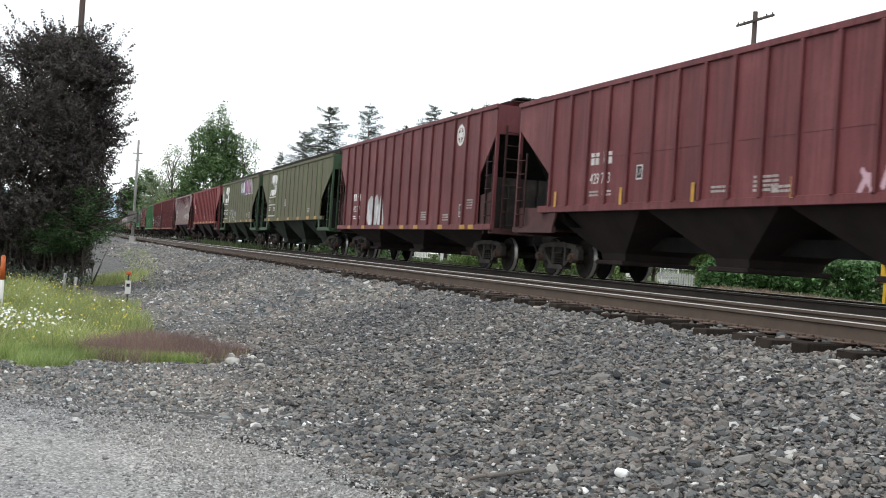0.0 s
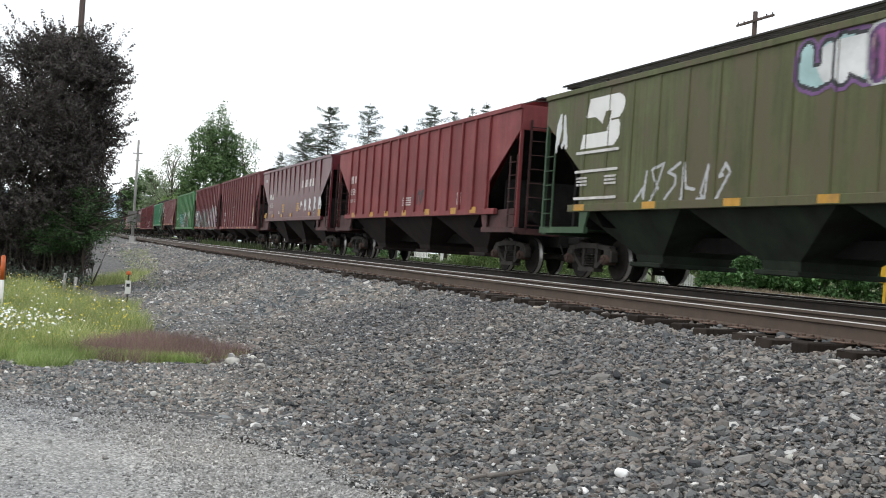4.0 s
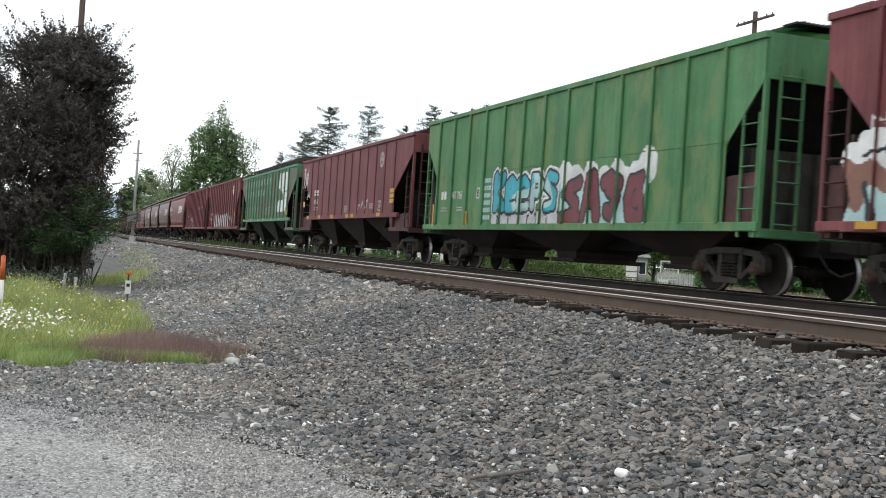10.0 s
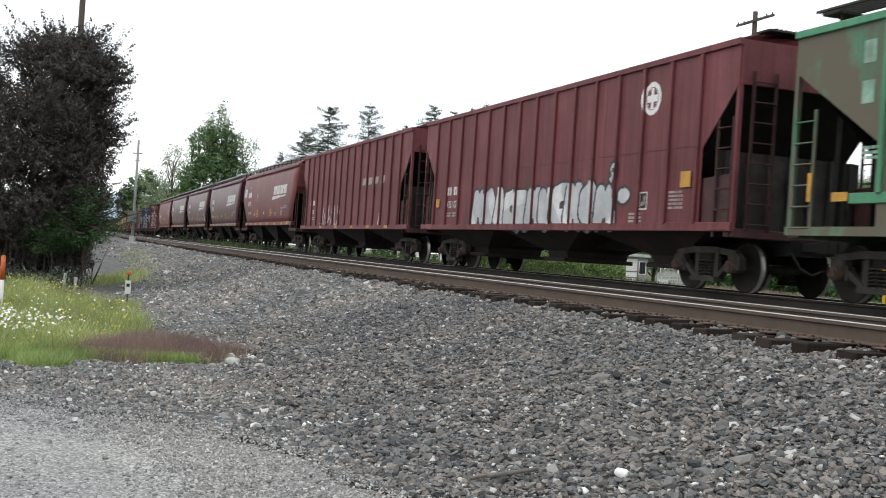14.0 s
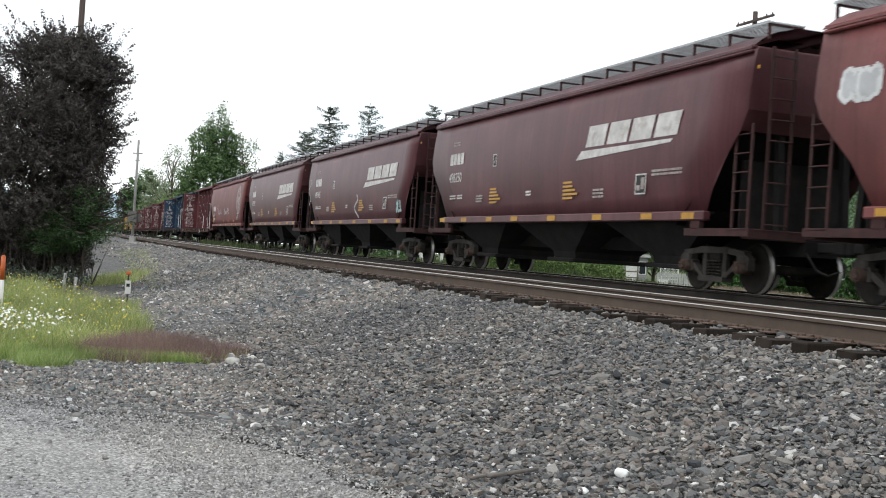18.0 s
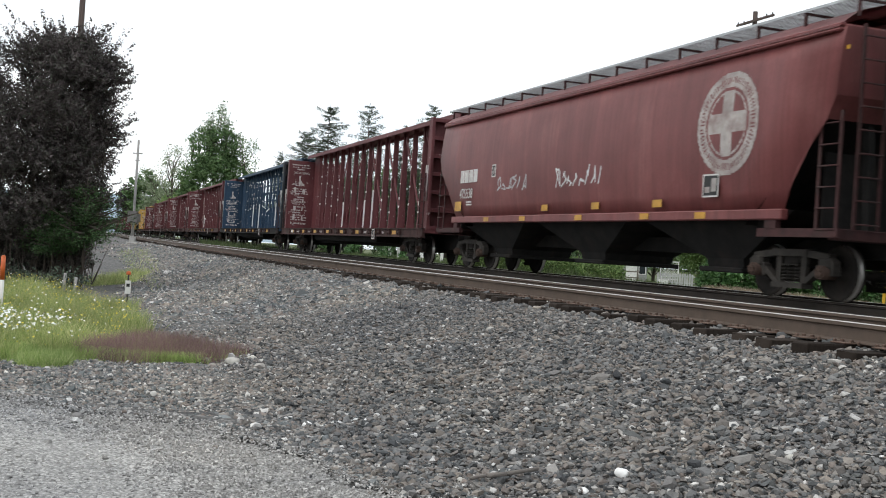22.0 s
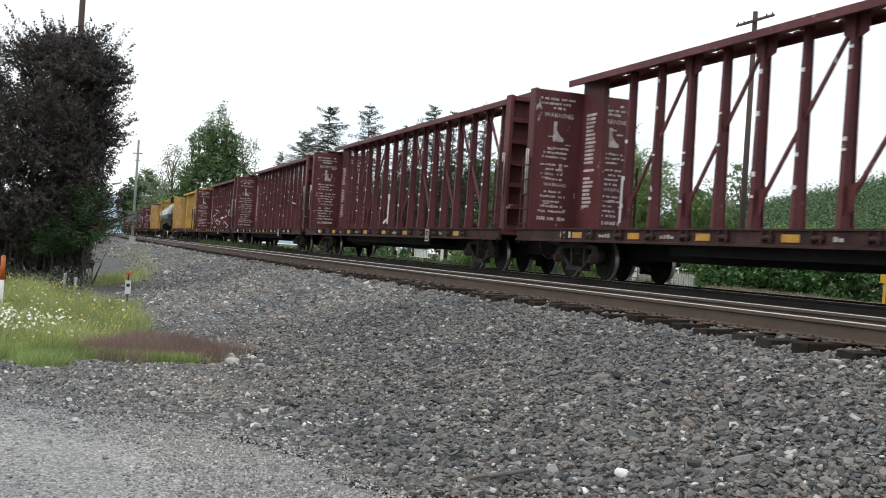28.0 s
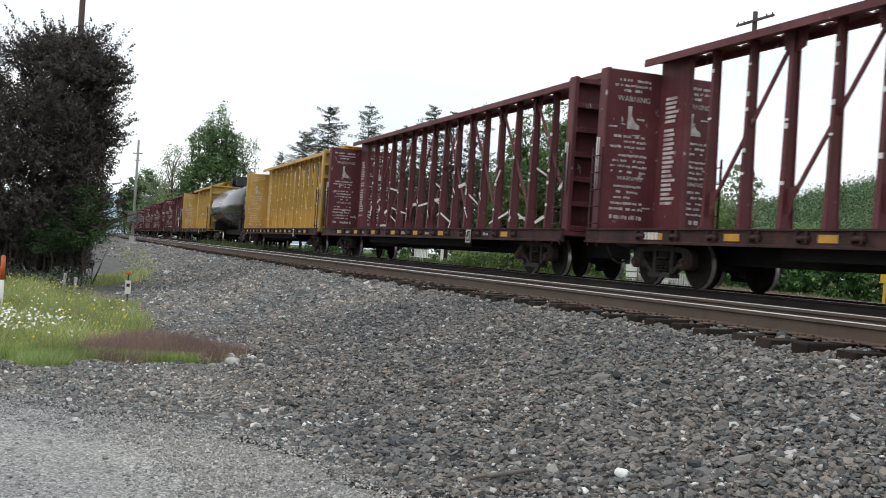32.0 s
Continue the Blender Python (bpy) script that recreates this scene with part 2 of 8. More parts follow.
def sweep(name, prof, w, s0, s1, ds, mats, top):
    s = np.arange(s0, s1 + ds / 2, ds)
    rows = []
    for pw, pz in prof:
        x, y = on_line(s, w + pw)
        rows.append(np.stack([x, y, np.full_like(s, pz)], -1))
    V = np.stack(rows, 1)
    n, k = V.shape[:2]
    i = np.arange(n * k).reshape(n, k)
    j = np.roll(i, -1, 1)
    faces = np.stack([i[:-1], j[:-1], j[1:], i[1:]], -1)
    me = raw_mesh(name, V.reshape(-1, 3), faces.reshape(-1, 4), mats)
    idx = np.zeros(faces.shape[:2], dtype=np.int32)
    idx[:, list(top)] = 1
    me.polygons.foreach_set("material_index", idx.ravel())
    me.update()
    return me


RAIL_PROFILE = ((0.036, -0.006), (0.036, -0.038), (0.009, -0.05), (0.009, -0.155), (0.07, -0.172), (0.07, -0.182), (-0.07, -0.182), (-0.07, -0.172), (-0.009, -0.155), (-0.009, -0.05), (-0.036, -0.038), (-0.036, -0.006), (-0.028, 0.0), (0.028, 0.0))


def tie_mesh(k):
    bm = bmesh.new()
    rng = random.Random(k)
    box(bm, -0.115, 0.115, -1.3 + rng.uniform(-0.05, 0.05), 1.3 + rng.uniform(-0.03, 0.05), -0.40, -0.19, bev=0.012)
    for v in bm.verts:
        v.co += Vector((rng.uniform(-0.008, 0.008), rng.uniform(-0.012, 0.012), rng.uniform(-0.006, 0.004)))
    return mesh_of("tie", bm, TIE)


def tie_plate_mesh():
    bm = bmesh.new()
    box(bm, -0.10, 0.10, -0.19, 0.17, -0.192, -0.178, bev=0.004)
    for x, y in ((-0.06, -0.085), (0.06, -0.085), (0.05, 0.09), (-0.06, -0.165), (-0.05, 0.09)):
        box(bm, x - 0.014, x + 0.014, y - 0.016, y + 0.016, -0.185, -0.155, bev=0.004)
    box(bm, 0.125, 0.15, -0.085, 0.085, -0.2, -0.165, bev=0.005)
    return mesh_of("tie_plate", bm, PLATE)


def line_pose(s, w, z=0.0, turn=0.0):
    x, y = on_line(s, w)
    return pose(float(x), float(y), z, 0, 0, math.degrees(float(np.interp(s, LINE_S, LINE_TH))) + turn)


def build_tracks():
    ties = [tie_mesh(k) for k in range(4)]
    tp = tie_plate_mesh()
    for track, w0 in (("empty_near_track", NEAR_W), ("track_under_train", TRAIN_W)):
        root = tagged(empty(track), "steel rails on dark creosoted wooden ties in stone ballast", "railway track", kind="structure")
        for k in (0.7525, -0.7525):
            # the track under the train takes the rail colour with shade painted in
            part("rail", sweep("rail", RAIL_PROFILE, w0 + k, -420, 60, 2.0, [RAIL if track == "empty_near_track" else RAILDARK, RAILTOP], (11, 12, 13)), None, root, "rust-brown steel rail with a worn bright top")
        rng = random.Random(5)
        near = track == "empty_near_track"
        for i in range(260 if near else 60):
            s = 36 - i * 0.52
            part("tie", ties[rng.randrange(4)], None, root, m=line_pose(s + rng.uniform(-0.02, 0.02), w0 + rng.uniform(-0.1, 0.08), rng.uniform(-0.03, 0.004), rng.uniform(-1.2, 1.2)))
            if near and i < 130:
                part("tie_plate", tp, None, root, m=line_pose(s, w0 + 0.7525))
                if i < 60:
                    part("tie_plate", tp, None, root, m=line_pose(s, w0 - 0.7525, turn=180))
        far = []
        for i in range(260 if near else 60, 700):
            s = 36 - i * 0.52
            x, y = on_line(np.array([s - 0.11, s + 0.11, s + 0.11, s - 0.11]), np.array([w0 - 1.3, w0 - 1.3, w0 + 1.3, w0 + 1.3]))
            far.append(np.stack([x, y, np.full(4, -0.19)], -1))
            far.append(np.stack([x[[3, 2, 2, 3]], y[[3, 2, 2, 3]], np.array([-0.19, -0.19, -0.4, -0.4])], -1))
        V = np.concatenate(far)
        tagged(part("distant_ties", raw_mesh("distant_ties", V, np.arange(len(V)).reshape(-1, 4), TIE), None, root), kind="stuff")


build_tracks()


def build_road():
    xs = np.concatenate([np.linspace(-60, -8, 27), np.arange(-7.8, 3, 0.08), np.linspace(3, 60, 30)])
    f = np.array([0, 0.01, 0.03, 0.07, 0.14, 0.25, 0.4, 0.6, 0.8, 1.0])
    X, F = np.meshgrid(xs, f, indexing="ij")
    ye = road_edge(X)
    Y = ye + (-45 - ye) * F
    d = ye - Y
    Z = np.where(d < 0.02, -1.13, -1.105 + 0.02 * np.clip(d / 1.5, 0, 1)) + 0.012 * np.sin(X * 2.3 + Y) * (d > 0.02)
    Z = Z + np.clip((X + 6) / -40, 0, 1) * 0.3
    a, b = X.shape
    i = np.arange(a * b).reshape(a, b)
    faces = np.stack([i[:-1, :-1], i[:-1, 1:], i[1:, 1:], i[1:, :-1]], -1).reshape(-1, 4)
    tagged(new("road", raw_mesh("road", np.stack([X, Y, Z], -1).reshape(-1, 3), faces, ROADMAT, True)), "packed light-grey gravel road surface", "road", kind="structure")


build_road()


# ---- loose stones ----
def stone_material(name, cols):
    m, nt, b = tree_of(name)
    r = nt.nodes.new("ShaderNodeNewGeometry").outputs["Random Per Island"]
    c = ramp_node(nt, r, cols)
    big = noise_node(nt, 0.35, 5, 0.6)
    c = mix_node(nt, 1.0, c, ramp_node(nt, big, [(0.35, (0.8, 0.81, 0.84)), (0.65, (1.12, 1.07, 1.02))]), "MULTIPLY")
    fine = noise_node(nt, 70.0, 4, 0.6)
    c = mix_node(nt, 0.5, c, ramp_node(nt, fine, [(0.3, (0.65, 0.65, 0.65)), (0.7, (1.15, 1.15, 1.15))]), "MULTIPLY")
    nt.links.new(c, b.inputs["Base Color"])
    b.inputs["Roughness"].default_value = 0.9
    bump_node(nt, b, fine, 0.4, 0.004)
    MATS[name] = m
    return m


STONE = stone_material("loose_stone", [(0.0, (0.041, 0.043, 0.047)), (0.14, (0.102, 0.108, 0.109)), (0.28, (0.171, 0.168, 0.166)), (0.42, (0.211, 0.176, 0.153)), (0.52, (0.081, 0.088, 0.092)), (0.66, (0.203, 0.202, 0.198)), (0.80, (0.279, 0.248, 0.216)), (0.88, (0.117, 0.106, 0.097)), (0.96, (0.342, 0.329, 0.310)), (0.994, (0.540, 0.531, 0.513))])
DUSTY = stone_material("dusty_stone", [(0.0, (0.052, 0.055, 0.059)), (0.14, (0.124, 0.144, 0.148)), (0.28, (0.217, 0.214, 0.211)), (0.42, (0.269, 0.224, 0.195)), (0.52, (0.103, 0.112, 0.117)), (0.66, (0.246, 0.263, 0.262)), (0.80, (0.355, 0.315, 0.275)), (0.88, (0.148, 0.136, 0.124)), (0.96, (0.435, 0.418, 0.395)), (0.994, (0.687, 0.675, 0.653))])
CHIP = stone_material("white_chip", [(0.0, (0.38, 0.37, 0.35)), (0.6, (0.55, 0.54, 0.52)), (1.0, (0.78, 0.77, 0.75))])
GRIT = stone_material("road_grit", [(0.0, (0.217, 0.213, 0.206)), (0.4, (0.348, 0.342, 0.326)), (0.8, (0.456, 0.445, 0.435)), (1.0, (0.673, 0.663, 0.640))])


def unit_ball():
    t = (1 + 5 ** 0.5) / 2
    v = np.array([(-1, t, 0), (1, t, 0), (-1, -t, 0), (1, -t, 0), (0, -1, t), (0, 1, t), (0, -1, -t), (0, 1, -t), (t, 0, -1), (t, 0, 1), (-t, 0, -1), (-t, 0, 1)], float)
    f = np.array([(0, 11, 5), (0, 5, 1), (0, 1, 7), (0, 7, 10), (0, 10, 11), (1, 5, 9), (5, 11, 4), (11, 10, 2), (10, 7, 6), (7, 1, 8), (3, 9, 4), (3, 4, 2), (3, 2, 6), (3, 6, 8), (3, 8, 9), (4, 9, 5), (2, 4, 11), (6, 2, 10), (8, 6, 7), (9, 8, 1)])
    return v / np.linalg.norm(v[0]), f


def unit_block():
    v = np.array([(x, y, z) for x in (-1, 1) for y in (-1, 1) for z in (-1, 1)], float) * 0.72
    f = np.array([(0, 1, 3), (0, 3, 2), (4, 6, 7), (4, 7, 5), (0, 4, 5), (0, 5, 1), (2, 3, 7), (2, 7, 6), (0, 2, 6), (0, 6, 4), (1, 5, 7), (1, 7, 3)])
    return v, f


def random_turns(rng, n):
    q = rng.normal(size=(n, 4))
    q /= np.linalg.norm(q, axis=1, keepdims=True)
    w, x, y, z = q.T
    return np.stack([np.stack([1 - 2 * (y * y + z * z), 2 * (x * y - z * w), 2 * (x * z + y * w)], -1), np.stack([2 * (x * y + z * w), 1 - 2 * (x * x + z * z), 2 * (y * z - x * w)], -1), np.stack([2 * (x * z - y * w), 2 * (y * z + x * w), 1 - 2 * (x * x + y * y)], -1)], -2)


def scatter_stones(name, label, shape, s0, s1, w0, w1, per, size, seed, keep, jag=0.46, flat=0.8, sink=0.15, extra=0.0, mat=None, base=None):
    rng = np.random.default_rng(seed)
    n = int((s1 - s0) * (w1 - w0) * per)
    s, w = rng.uniform(s0, s1, n), rng.uniform(w0, w1, n)
    x, y = on_line(s, w)
    ok = keep(x, y, s, w, rng.uniform(size=n))
    x, y, s, w = x[ok], y[ok], s[ok], w[ok]
    n = len(x)
    v, f = shape()
    r = size * np.exp(rng.normal(0, 0.32, n)) / 2
    P = v[None] * (1 + rng.uniform(-jag, jag, (n, len(v), 1))) * (r[:, None, None] * rng.uniform((0.8, 0.7, 0.55), (1.35, 1.1, 0.95), (n, 3))[:, None, :])
    P = np.einsum("nij,nkj->nki", random_turns(rng, n), P)
    P[..., 2] *= flat
    z = (ground_z(s, w) if base is None else base) + r * sink + extra * rng.uniform(0, 1, n)
    P += np.stack([x, y, z], -1)[:, None, :]
    F = (f[None] + (np.arange(n) * len(v))[:, None, None]).reshape(-1, 3)
    return tagged(new(name, raw_mesh(name, P.reshape(-1, 3), F, mat or STONE)), label, "stones", kind="stuff")


def in_view(x, y, margin=0.05):
    return (y > 5.5) & (np.abs(x / np.maximum(y, 0.1)) < 0.41 + margin)


def off_grass(x, y, s, w):
    edge = np.interp(y, (10, 12.5, 14.5, 19, 27, 43, 70), (-4.6, -3.3, -3.0, -4.6, -6.6, -11.0, -21))
    return (x > edge - 1.1 + 0.25 * np.sin(y * 2.1)) | (y < 12.2 - 0.0 * x)


def build_stones():
    dist = lambda x, y: np.hypot(x, y)
    beyond = lambda x, y: y > road_edge(x) - 0.05
    scatter_stones("ballast_stones", "angular grey crushed stones of the near railway bank", unit_ball, -6, 33, 4.4, 9.8, 1250, 0.038, 1, lambda x, y, s, w, u: in_view(x, y) & (dist(x, y) < 20) & beyond(x, y) & ((w > 4.85) | (u < 0.55)))
    scatter_stones("ballast_stones", "second layer of angular grey crushed stones", unit_ball, -4, 33, 4.9, 9.2, 620, 0.042, 2, lambda x, y, s, w, u: in_view(x, y) & (dist(x, y) < 17) & beyond(x, y), jag=0.55, flat=0.7, extra=0.03)
    scatter_stones("gravel_stones", "smaller grey pebbles at the foot of the bank", unit_ball, -6, 33, 8.6, 13.5, 1000, 0.034, 3, lambda x, y, s, w, u: in_view(x, y) & (dist(x, y) < 20) & beyond(x, y) & off_grass(x, y, s, w), mat=DUSTY)
    scatter_stones("ballast_stones", "grey crushed stones farther along the bank", unit_block, -30, 20, 4.4, 13.5, 420, 0.055, 4, lambda x, y, s, w, u: in_view(x, y) & (dist(x, y) >= 17 + 3 * u) & off_grass(x, y, s, w), mat=DUSTY)
    scatter_stones("ballast_stones", "grey crushed stones far along the bank", unit_block, -75, -29, 4.4, 12.5, 110, 0.085, 5, lambda x, y, s, w, u: in_view(x, y) & off_grass(x, y, s, w), mat=DUSTY)
    scatter_stones("ballast_stones", "grey stones between the ties", unit_block, -25, 32, -0.2, 4.9, 110, 0.055, 6, lambda x, y, s, w, u: in_view(x, y), sink=-0.1)
    scatter_stones("ballast_stones", "grey stones packed against the tie ends", unit_ball, -14, 33, 4.40, 5.15, 420, 0.046, 14, lambda x, y, s, w, u: in_view(x, y) & (np.abs((36 - s) % 0.52 - 0.26) < 0.13), sink=0.6, extra=0.02)
    scatter_stones("road_grit", "pale fine grit lying on the gravel road", unit_block, 10, 34, 8.5, 13, 1300, 0.015, 7, lambda x, y, s, w, u: in_view(x, y) & (y < road_edge(x) + 0.1), sink=0.3, extra=0.01, mat=GRIT, base=-1.09)


    scatter_stones("gravel_stones", "small grey pebbles along the road's edge", unit_ball, 6, 34, 8.0, 13, 1500, 0.026, 12, lambda x, y, s, w, u: in_view(x, y) & (np.abs(y - road_edge(x) - 0.04) < 0.06 + 0.1 * u), sink=0.5, base=-1.11, mat=DUSTY)
    scatter_stones("white_chips", "scattered white chips of stone in the ballast", unit_ball, -12, 33, 5.6, 12.5, 22, 0.026, 10, lambda x, y, s, w, u: in_view(x, y) & beyond(x, y) & off_grass(x, y, s, w) & (u < 0.25 + 0.75 * (np.abs(w - 8.6) < 1.5)), sink=1.1, extra=0.02, mat=CHIP)
    scatter_stones("road_grit", "pale grit strewn over the road's ragged edge", unit_block, 6, 34, 8.0, 13, 420, 0.014, 8, lambda x, y, s, w, u: in_view(x, y) & (np.abs(y - road_edge(x) - 0.05) < 0.3 * np.sqrt(u) * (1 + 0.5 * np.sin(x * 7))), sink=0.5, extra=0.02, mat=GRIT)
    scatter_stones("gravel_stones", "grey pebbles strayed onto the road's edge", unit_ball, 6, 34, 8.0, 13, 90, 0.026, 9, lambda x, y, s, w, u: in_view(x, y) & (y < road_edge(x)) & (road_edge(x) - y < 0.9 * u ** 2), sink=0.4, base=-1.095)


build_stones()


def lone_stone(x, y, z, size, seed, mat, name, label):
    rng = random.Random(seed)
    bm = bmesh.new()
    bmesh.ops.create_icosphere(bm, subdivisions=2, radius=size / 2)
    o = Vector((rng.uniform(0, 9), rng.uniform(0, 9), 0))
    for v in bm.verts:
        v.co *= 1 + 0.35 * noise.noise(v.co * (2.2 / size) + o)
        v.co.z *= 0.65
    for f in bm.faces:
        f.smooth = True
    ob = new(name, mesh_of(name, bm, mat))
    ob.location = (x, y, z)
    return tagged(ob, label, "stone")


PALE = surface("pale_stone", (0.46, 0.44, 0.40), 0.85, 0, 0.2, 9.0, 60.0, 0.4)
GREYSTONE = surface("grey_cobble", (0.20, 0.19, 0.185), 0.9, 0, 0.3, 9.0, 60.0, 0.4)
WHITESTONE = surface("white_stone", (0.80, 0.79, 0.77), 0.8, 0, 0.12, 9.0, 60.0, 0.3)
for x, y, size, mat, label, k in ((-2.37, 12.87, 0.17, PALE, "rounded pale cobble beside the purple grass", 1), (-2.70, 12.88, 0.16, GREYSTONE, "rounded grey cobble beside the purple grass", 2), (1.20, 6.84, 0.105, WHITESTONE, "bright white broken stone on the ballast", 3), (0.21, 6.88, 0.075, PALE, "small pale stone on the ballast", 4), (0.93, 6.54, 0.075, WHITESTONE, "small white stone on the ballast", 5), (-2.2, 13.2, 0.13, PALE, "pale flat stone on the gravel", 6), (-2.02, 12.9, 0.1, PALE, "pale flat stone on the gravel", 7), (-1.0, 8.88, 0.09, WHITESTONE, "white chip of stone on the gravel", 8), (-2.77, 8.62, 0.09, GREYSTONE, "dark clod on the gravel road", 9), (2.18, 6.65, 0.07, PALE, "small pale stone high on the bank", 10)):
    s, w = line_sw(x, y)
    lone_stone(x, y, max(float(ground_z(s, w)), -1.1) + size * 0.22, size, k, mat, "stone", label)


def old_stick():
    bm = bmesh.new()
    pts = [(0.25, 6.72, -0.985), (0.36, 6.78, -0.972), (0.48, 6.80, -0.958), (0.68, 6.88, -0.928)]
    for (a, b), r in zip(zip(pts, pts[1:]), (0.012, 0.016, 0.014)):
        tube(bm, a, b, r, 6, r * 0.9)
    tagged(new("stick", mesh_of("stick", bm, surface("dead_wood", (0.17, 0.15, 0.135), 0.9, 0, 0.3, 12.0, 60.0, 0.4))), "grey weathered stick lying on the ballast", "stick")


old_stick()
# ---- the train: materials ----
def car_paint(name, col, fade, grime=0.5, rough=0.62, patch=None, wear=0.0, bare=0.46):
    """Weathered railcar paint: sun-faded patches, vertical rain streaks, soot from the wheels."""
    if name in MATS:
        return MATS[name]
    m, nt, b = tree_of(name)
    big = noise_node(nt, 0.55, 6, 0.62)
    c = ramp_node(nt, big, [(0.3, scaled(col, 0.78)), (0.52, col), (0.72, fade)])
    st = noise_node(nt, 1.6, 6, 0.65, (3.2, 1.0, 0.16))
    c = mix_node(nt, grime, c, ramp_node(nt, st, [(0.28, (0.42, 0.40, 0.39)), (0.62, (1.0, 1.0, 1.0))]), "MULTIPLY")
    wide = noise_node(nt, 0.9, 3, 0.5, (1.3, 1.0, 0.05))
    c = mix_node(nt, 0.6, c, ramp_node(nt, wide, [(0.35, (0.74, 0.72, 0.71)), (0.62, (1.04, 1.03, 1.02))]), "MULTIPLY")
    run_down = noise_node(nt, 6.0, 6, 0.7, (2.2, 1.0, 0.09))
    c = mix_node(nt, grime * 0.7, c, ramp_node(nt, run_down, [(0.36, (0.50, 0.46, 0.44)), (0.52, (1.0, 1.0, 1.0))]), "MULTIPLY")
    fine = noise_node(nt, 22.0, 5, 0.7)
    c = mix_node(nt, 0.35, c, ramp_node(nt, fine, [(0.3, (0.6, 0.58, 0.56)), (0.6, (1.0, 1.0, 1.0))]), "MULTIPLY")
    if patch:
        pn = noise_node(nt, 0.9, 9, 0.7, (1.0, 1.0, 0.55))
        c = mix_node(nt, ramp_node(nt, pn, [(bare, (0, 0, 0)), (bare + 0.12, (1, 1, 1))]), c, patch)
    rust = noise_node(nt, 5.0, 9, 0.75, (1.0, 1.0, 0.5))
    c = mix_node(nt, ramp_node(nt, rust, [(0.66, (0, 0, 0)), (0.74, (0.8, 0.8, 0.8))]), c, (0.07, 0.035, 0.022))
    if wear:
        chips = noise_node(nt, 3.4, 8, 0.72, (1.0, 1.0, 0.6))
        c = mix_node(nt, ramp_node(nt, chips, [(0.70 - wear, (0, 0, 0)), (0.73 - wear, (0.9, 0.9, 0.9))]), c, (0.50, 0.47, 0.45))
    nt.links.new(c, b.inputs["Base Color"])
    b.inputs["Roughness"].default_value = rough
    b.inputs["Specular IOR Level"].default_value = 0.35
    wave = noise_node(nt, 1.1, 3, 0.5)
    bump_node(nt, b, wave, 0.25, 0.02)
    MATS[name] = m
    return m


BROWN = car_paint("paint_oxide_brown", (0.198, 0.054, 0.060), (0.265, 0.088, 0.092), 0.7)
RED = car_paint("paint_bright_oxide", (0.255, 0.052, 0.055), (0.345, 0.095, 0.092), 0.4)
MAROON = car_paint("paint_maroon", (0.122, 0.016, 0.024), (0.150, 0.026, 0.036), 0.3, 0.36)
DARKBROWN = car_paint("paint_dark_mineral", (0.130, 0.046, 0.054), (0.175, 0.070, 0.076), 0.4, 0.40)
PINK = car_paint("paint_faded_mineral", (0.212, 0.064, 0.063), (0.275, 0.102, 0.098), 0.4, 0.5)
OLIVE = car_paint("paint_olive_green", (0.118, 0.130, 0.052), (0.145, 0.175, 0.072), 0.65, patch=(0.100, 0.084, 0.046), bare=0.46)
GREEN = car_paint("paint_cascade_green", (0.088, 0.245, 0.105), (0.140, 0.31, 0.150), 0.45, patch=(0.14, 0.21, 0.085), bare=0.50)
BNGREEN = car_paint("paint_worn_green", (0.078, 0.235, 0.135), (0.13, 0.30, 0.18), 0.5, patch=(0.115, 0.098, 0.068), bare=0.40)
POSTGREEN = car_paint("paint_post_green", (0.095, 0.30, 0.17), (0.14, 0.36, 0.22), 0.35)
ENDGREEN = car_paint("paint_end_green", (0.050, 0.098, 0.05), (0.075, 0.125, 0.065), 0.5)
CBRED = car_paint("paint_beam_red", (0.150, 0.042, 0.047), (0.205, 0.070, 0.074), 0.5, wear=0.075)
CBBLUE = car_paint("paint_beam_blue", (0.026, 0.062, 0.115), (0.042, 0.085, 0.15), 0.5, wear=0.075)
CBYELLOW = car_paint("paint_beam_yellow", (0.61, 0.39, 0.10), (0.66, 0.46, 0.18), 0.4)
BLACK = surface("tank_black", (0.008, 0.008, 0.009), 0.2, 0.0, 0.2, 1.5, 30.0, 0.02)
# near-black for soot; on chutes and slope sheets it also paints in shade
SOOTSHADE = surface("underframe_soot_shade", (0.014, 0.013, 0.0125), 0.9, 0.0, 0.35, 2.5, 30.0, 0.3, dirt=(0.027, 0.021, 0.018), spec=0.22)
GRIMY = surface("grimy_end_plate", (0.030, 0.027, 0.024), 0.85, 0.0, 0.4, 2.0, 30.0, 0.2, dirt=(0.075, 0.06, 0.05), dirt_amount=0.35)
# chute colours: grime plus the shade under the car, painted in near-black
CHUTEGREEN = surface("chute_grime_shade_green", (0.024, 0.032, 0.022), 0.85, 0.0, 0.4, 1.5, 30.0, 0.2, dirt=(0.018, 0.016, 0.014), dirt_amount=0.4, spec=0.25)
CHUTEBROWN = surface("chute_grime_shade_brown", (0.026, 0.016, 0.015), 0.85, 0.0, 0.4, 1.5, 30.0, 0.2, dirt=(0.016, 0.014, 0.013), dirt_amount=0.4, spec=0.25)
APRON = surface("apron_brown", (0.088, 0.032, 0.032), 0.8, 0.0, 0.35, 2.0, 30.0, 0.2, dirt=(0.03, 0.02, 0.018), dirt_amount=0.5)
# blue car's leading end, turned from the light: shade painted in near-black
BLACKEND = surface("shaded_blue_end", (0.020, 0.024, 0.032), 0.85, 0.0, 0.4, 2.0, 30.0, 0.2, dirt=(0.035, 0.03, 0.027), dirt_amount=0.4)
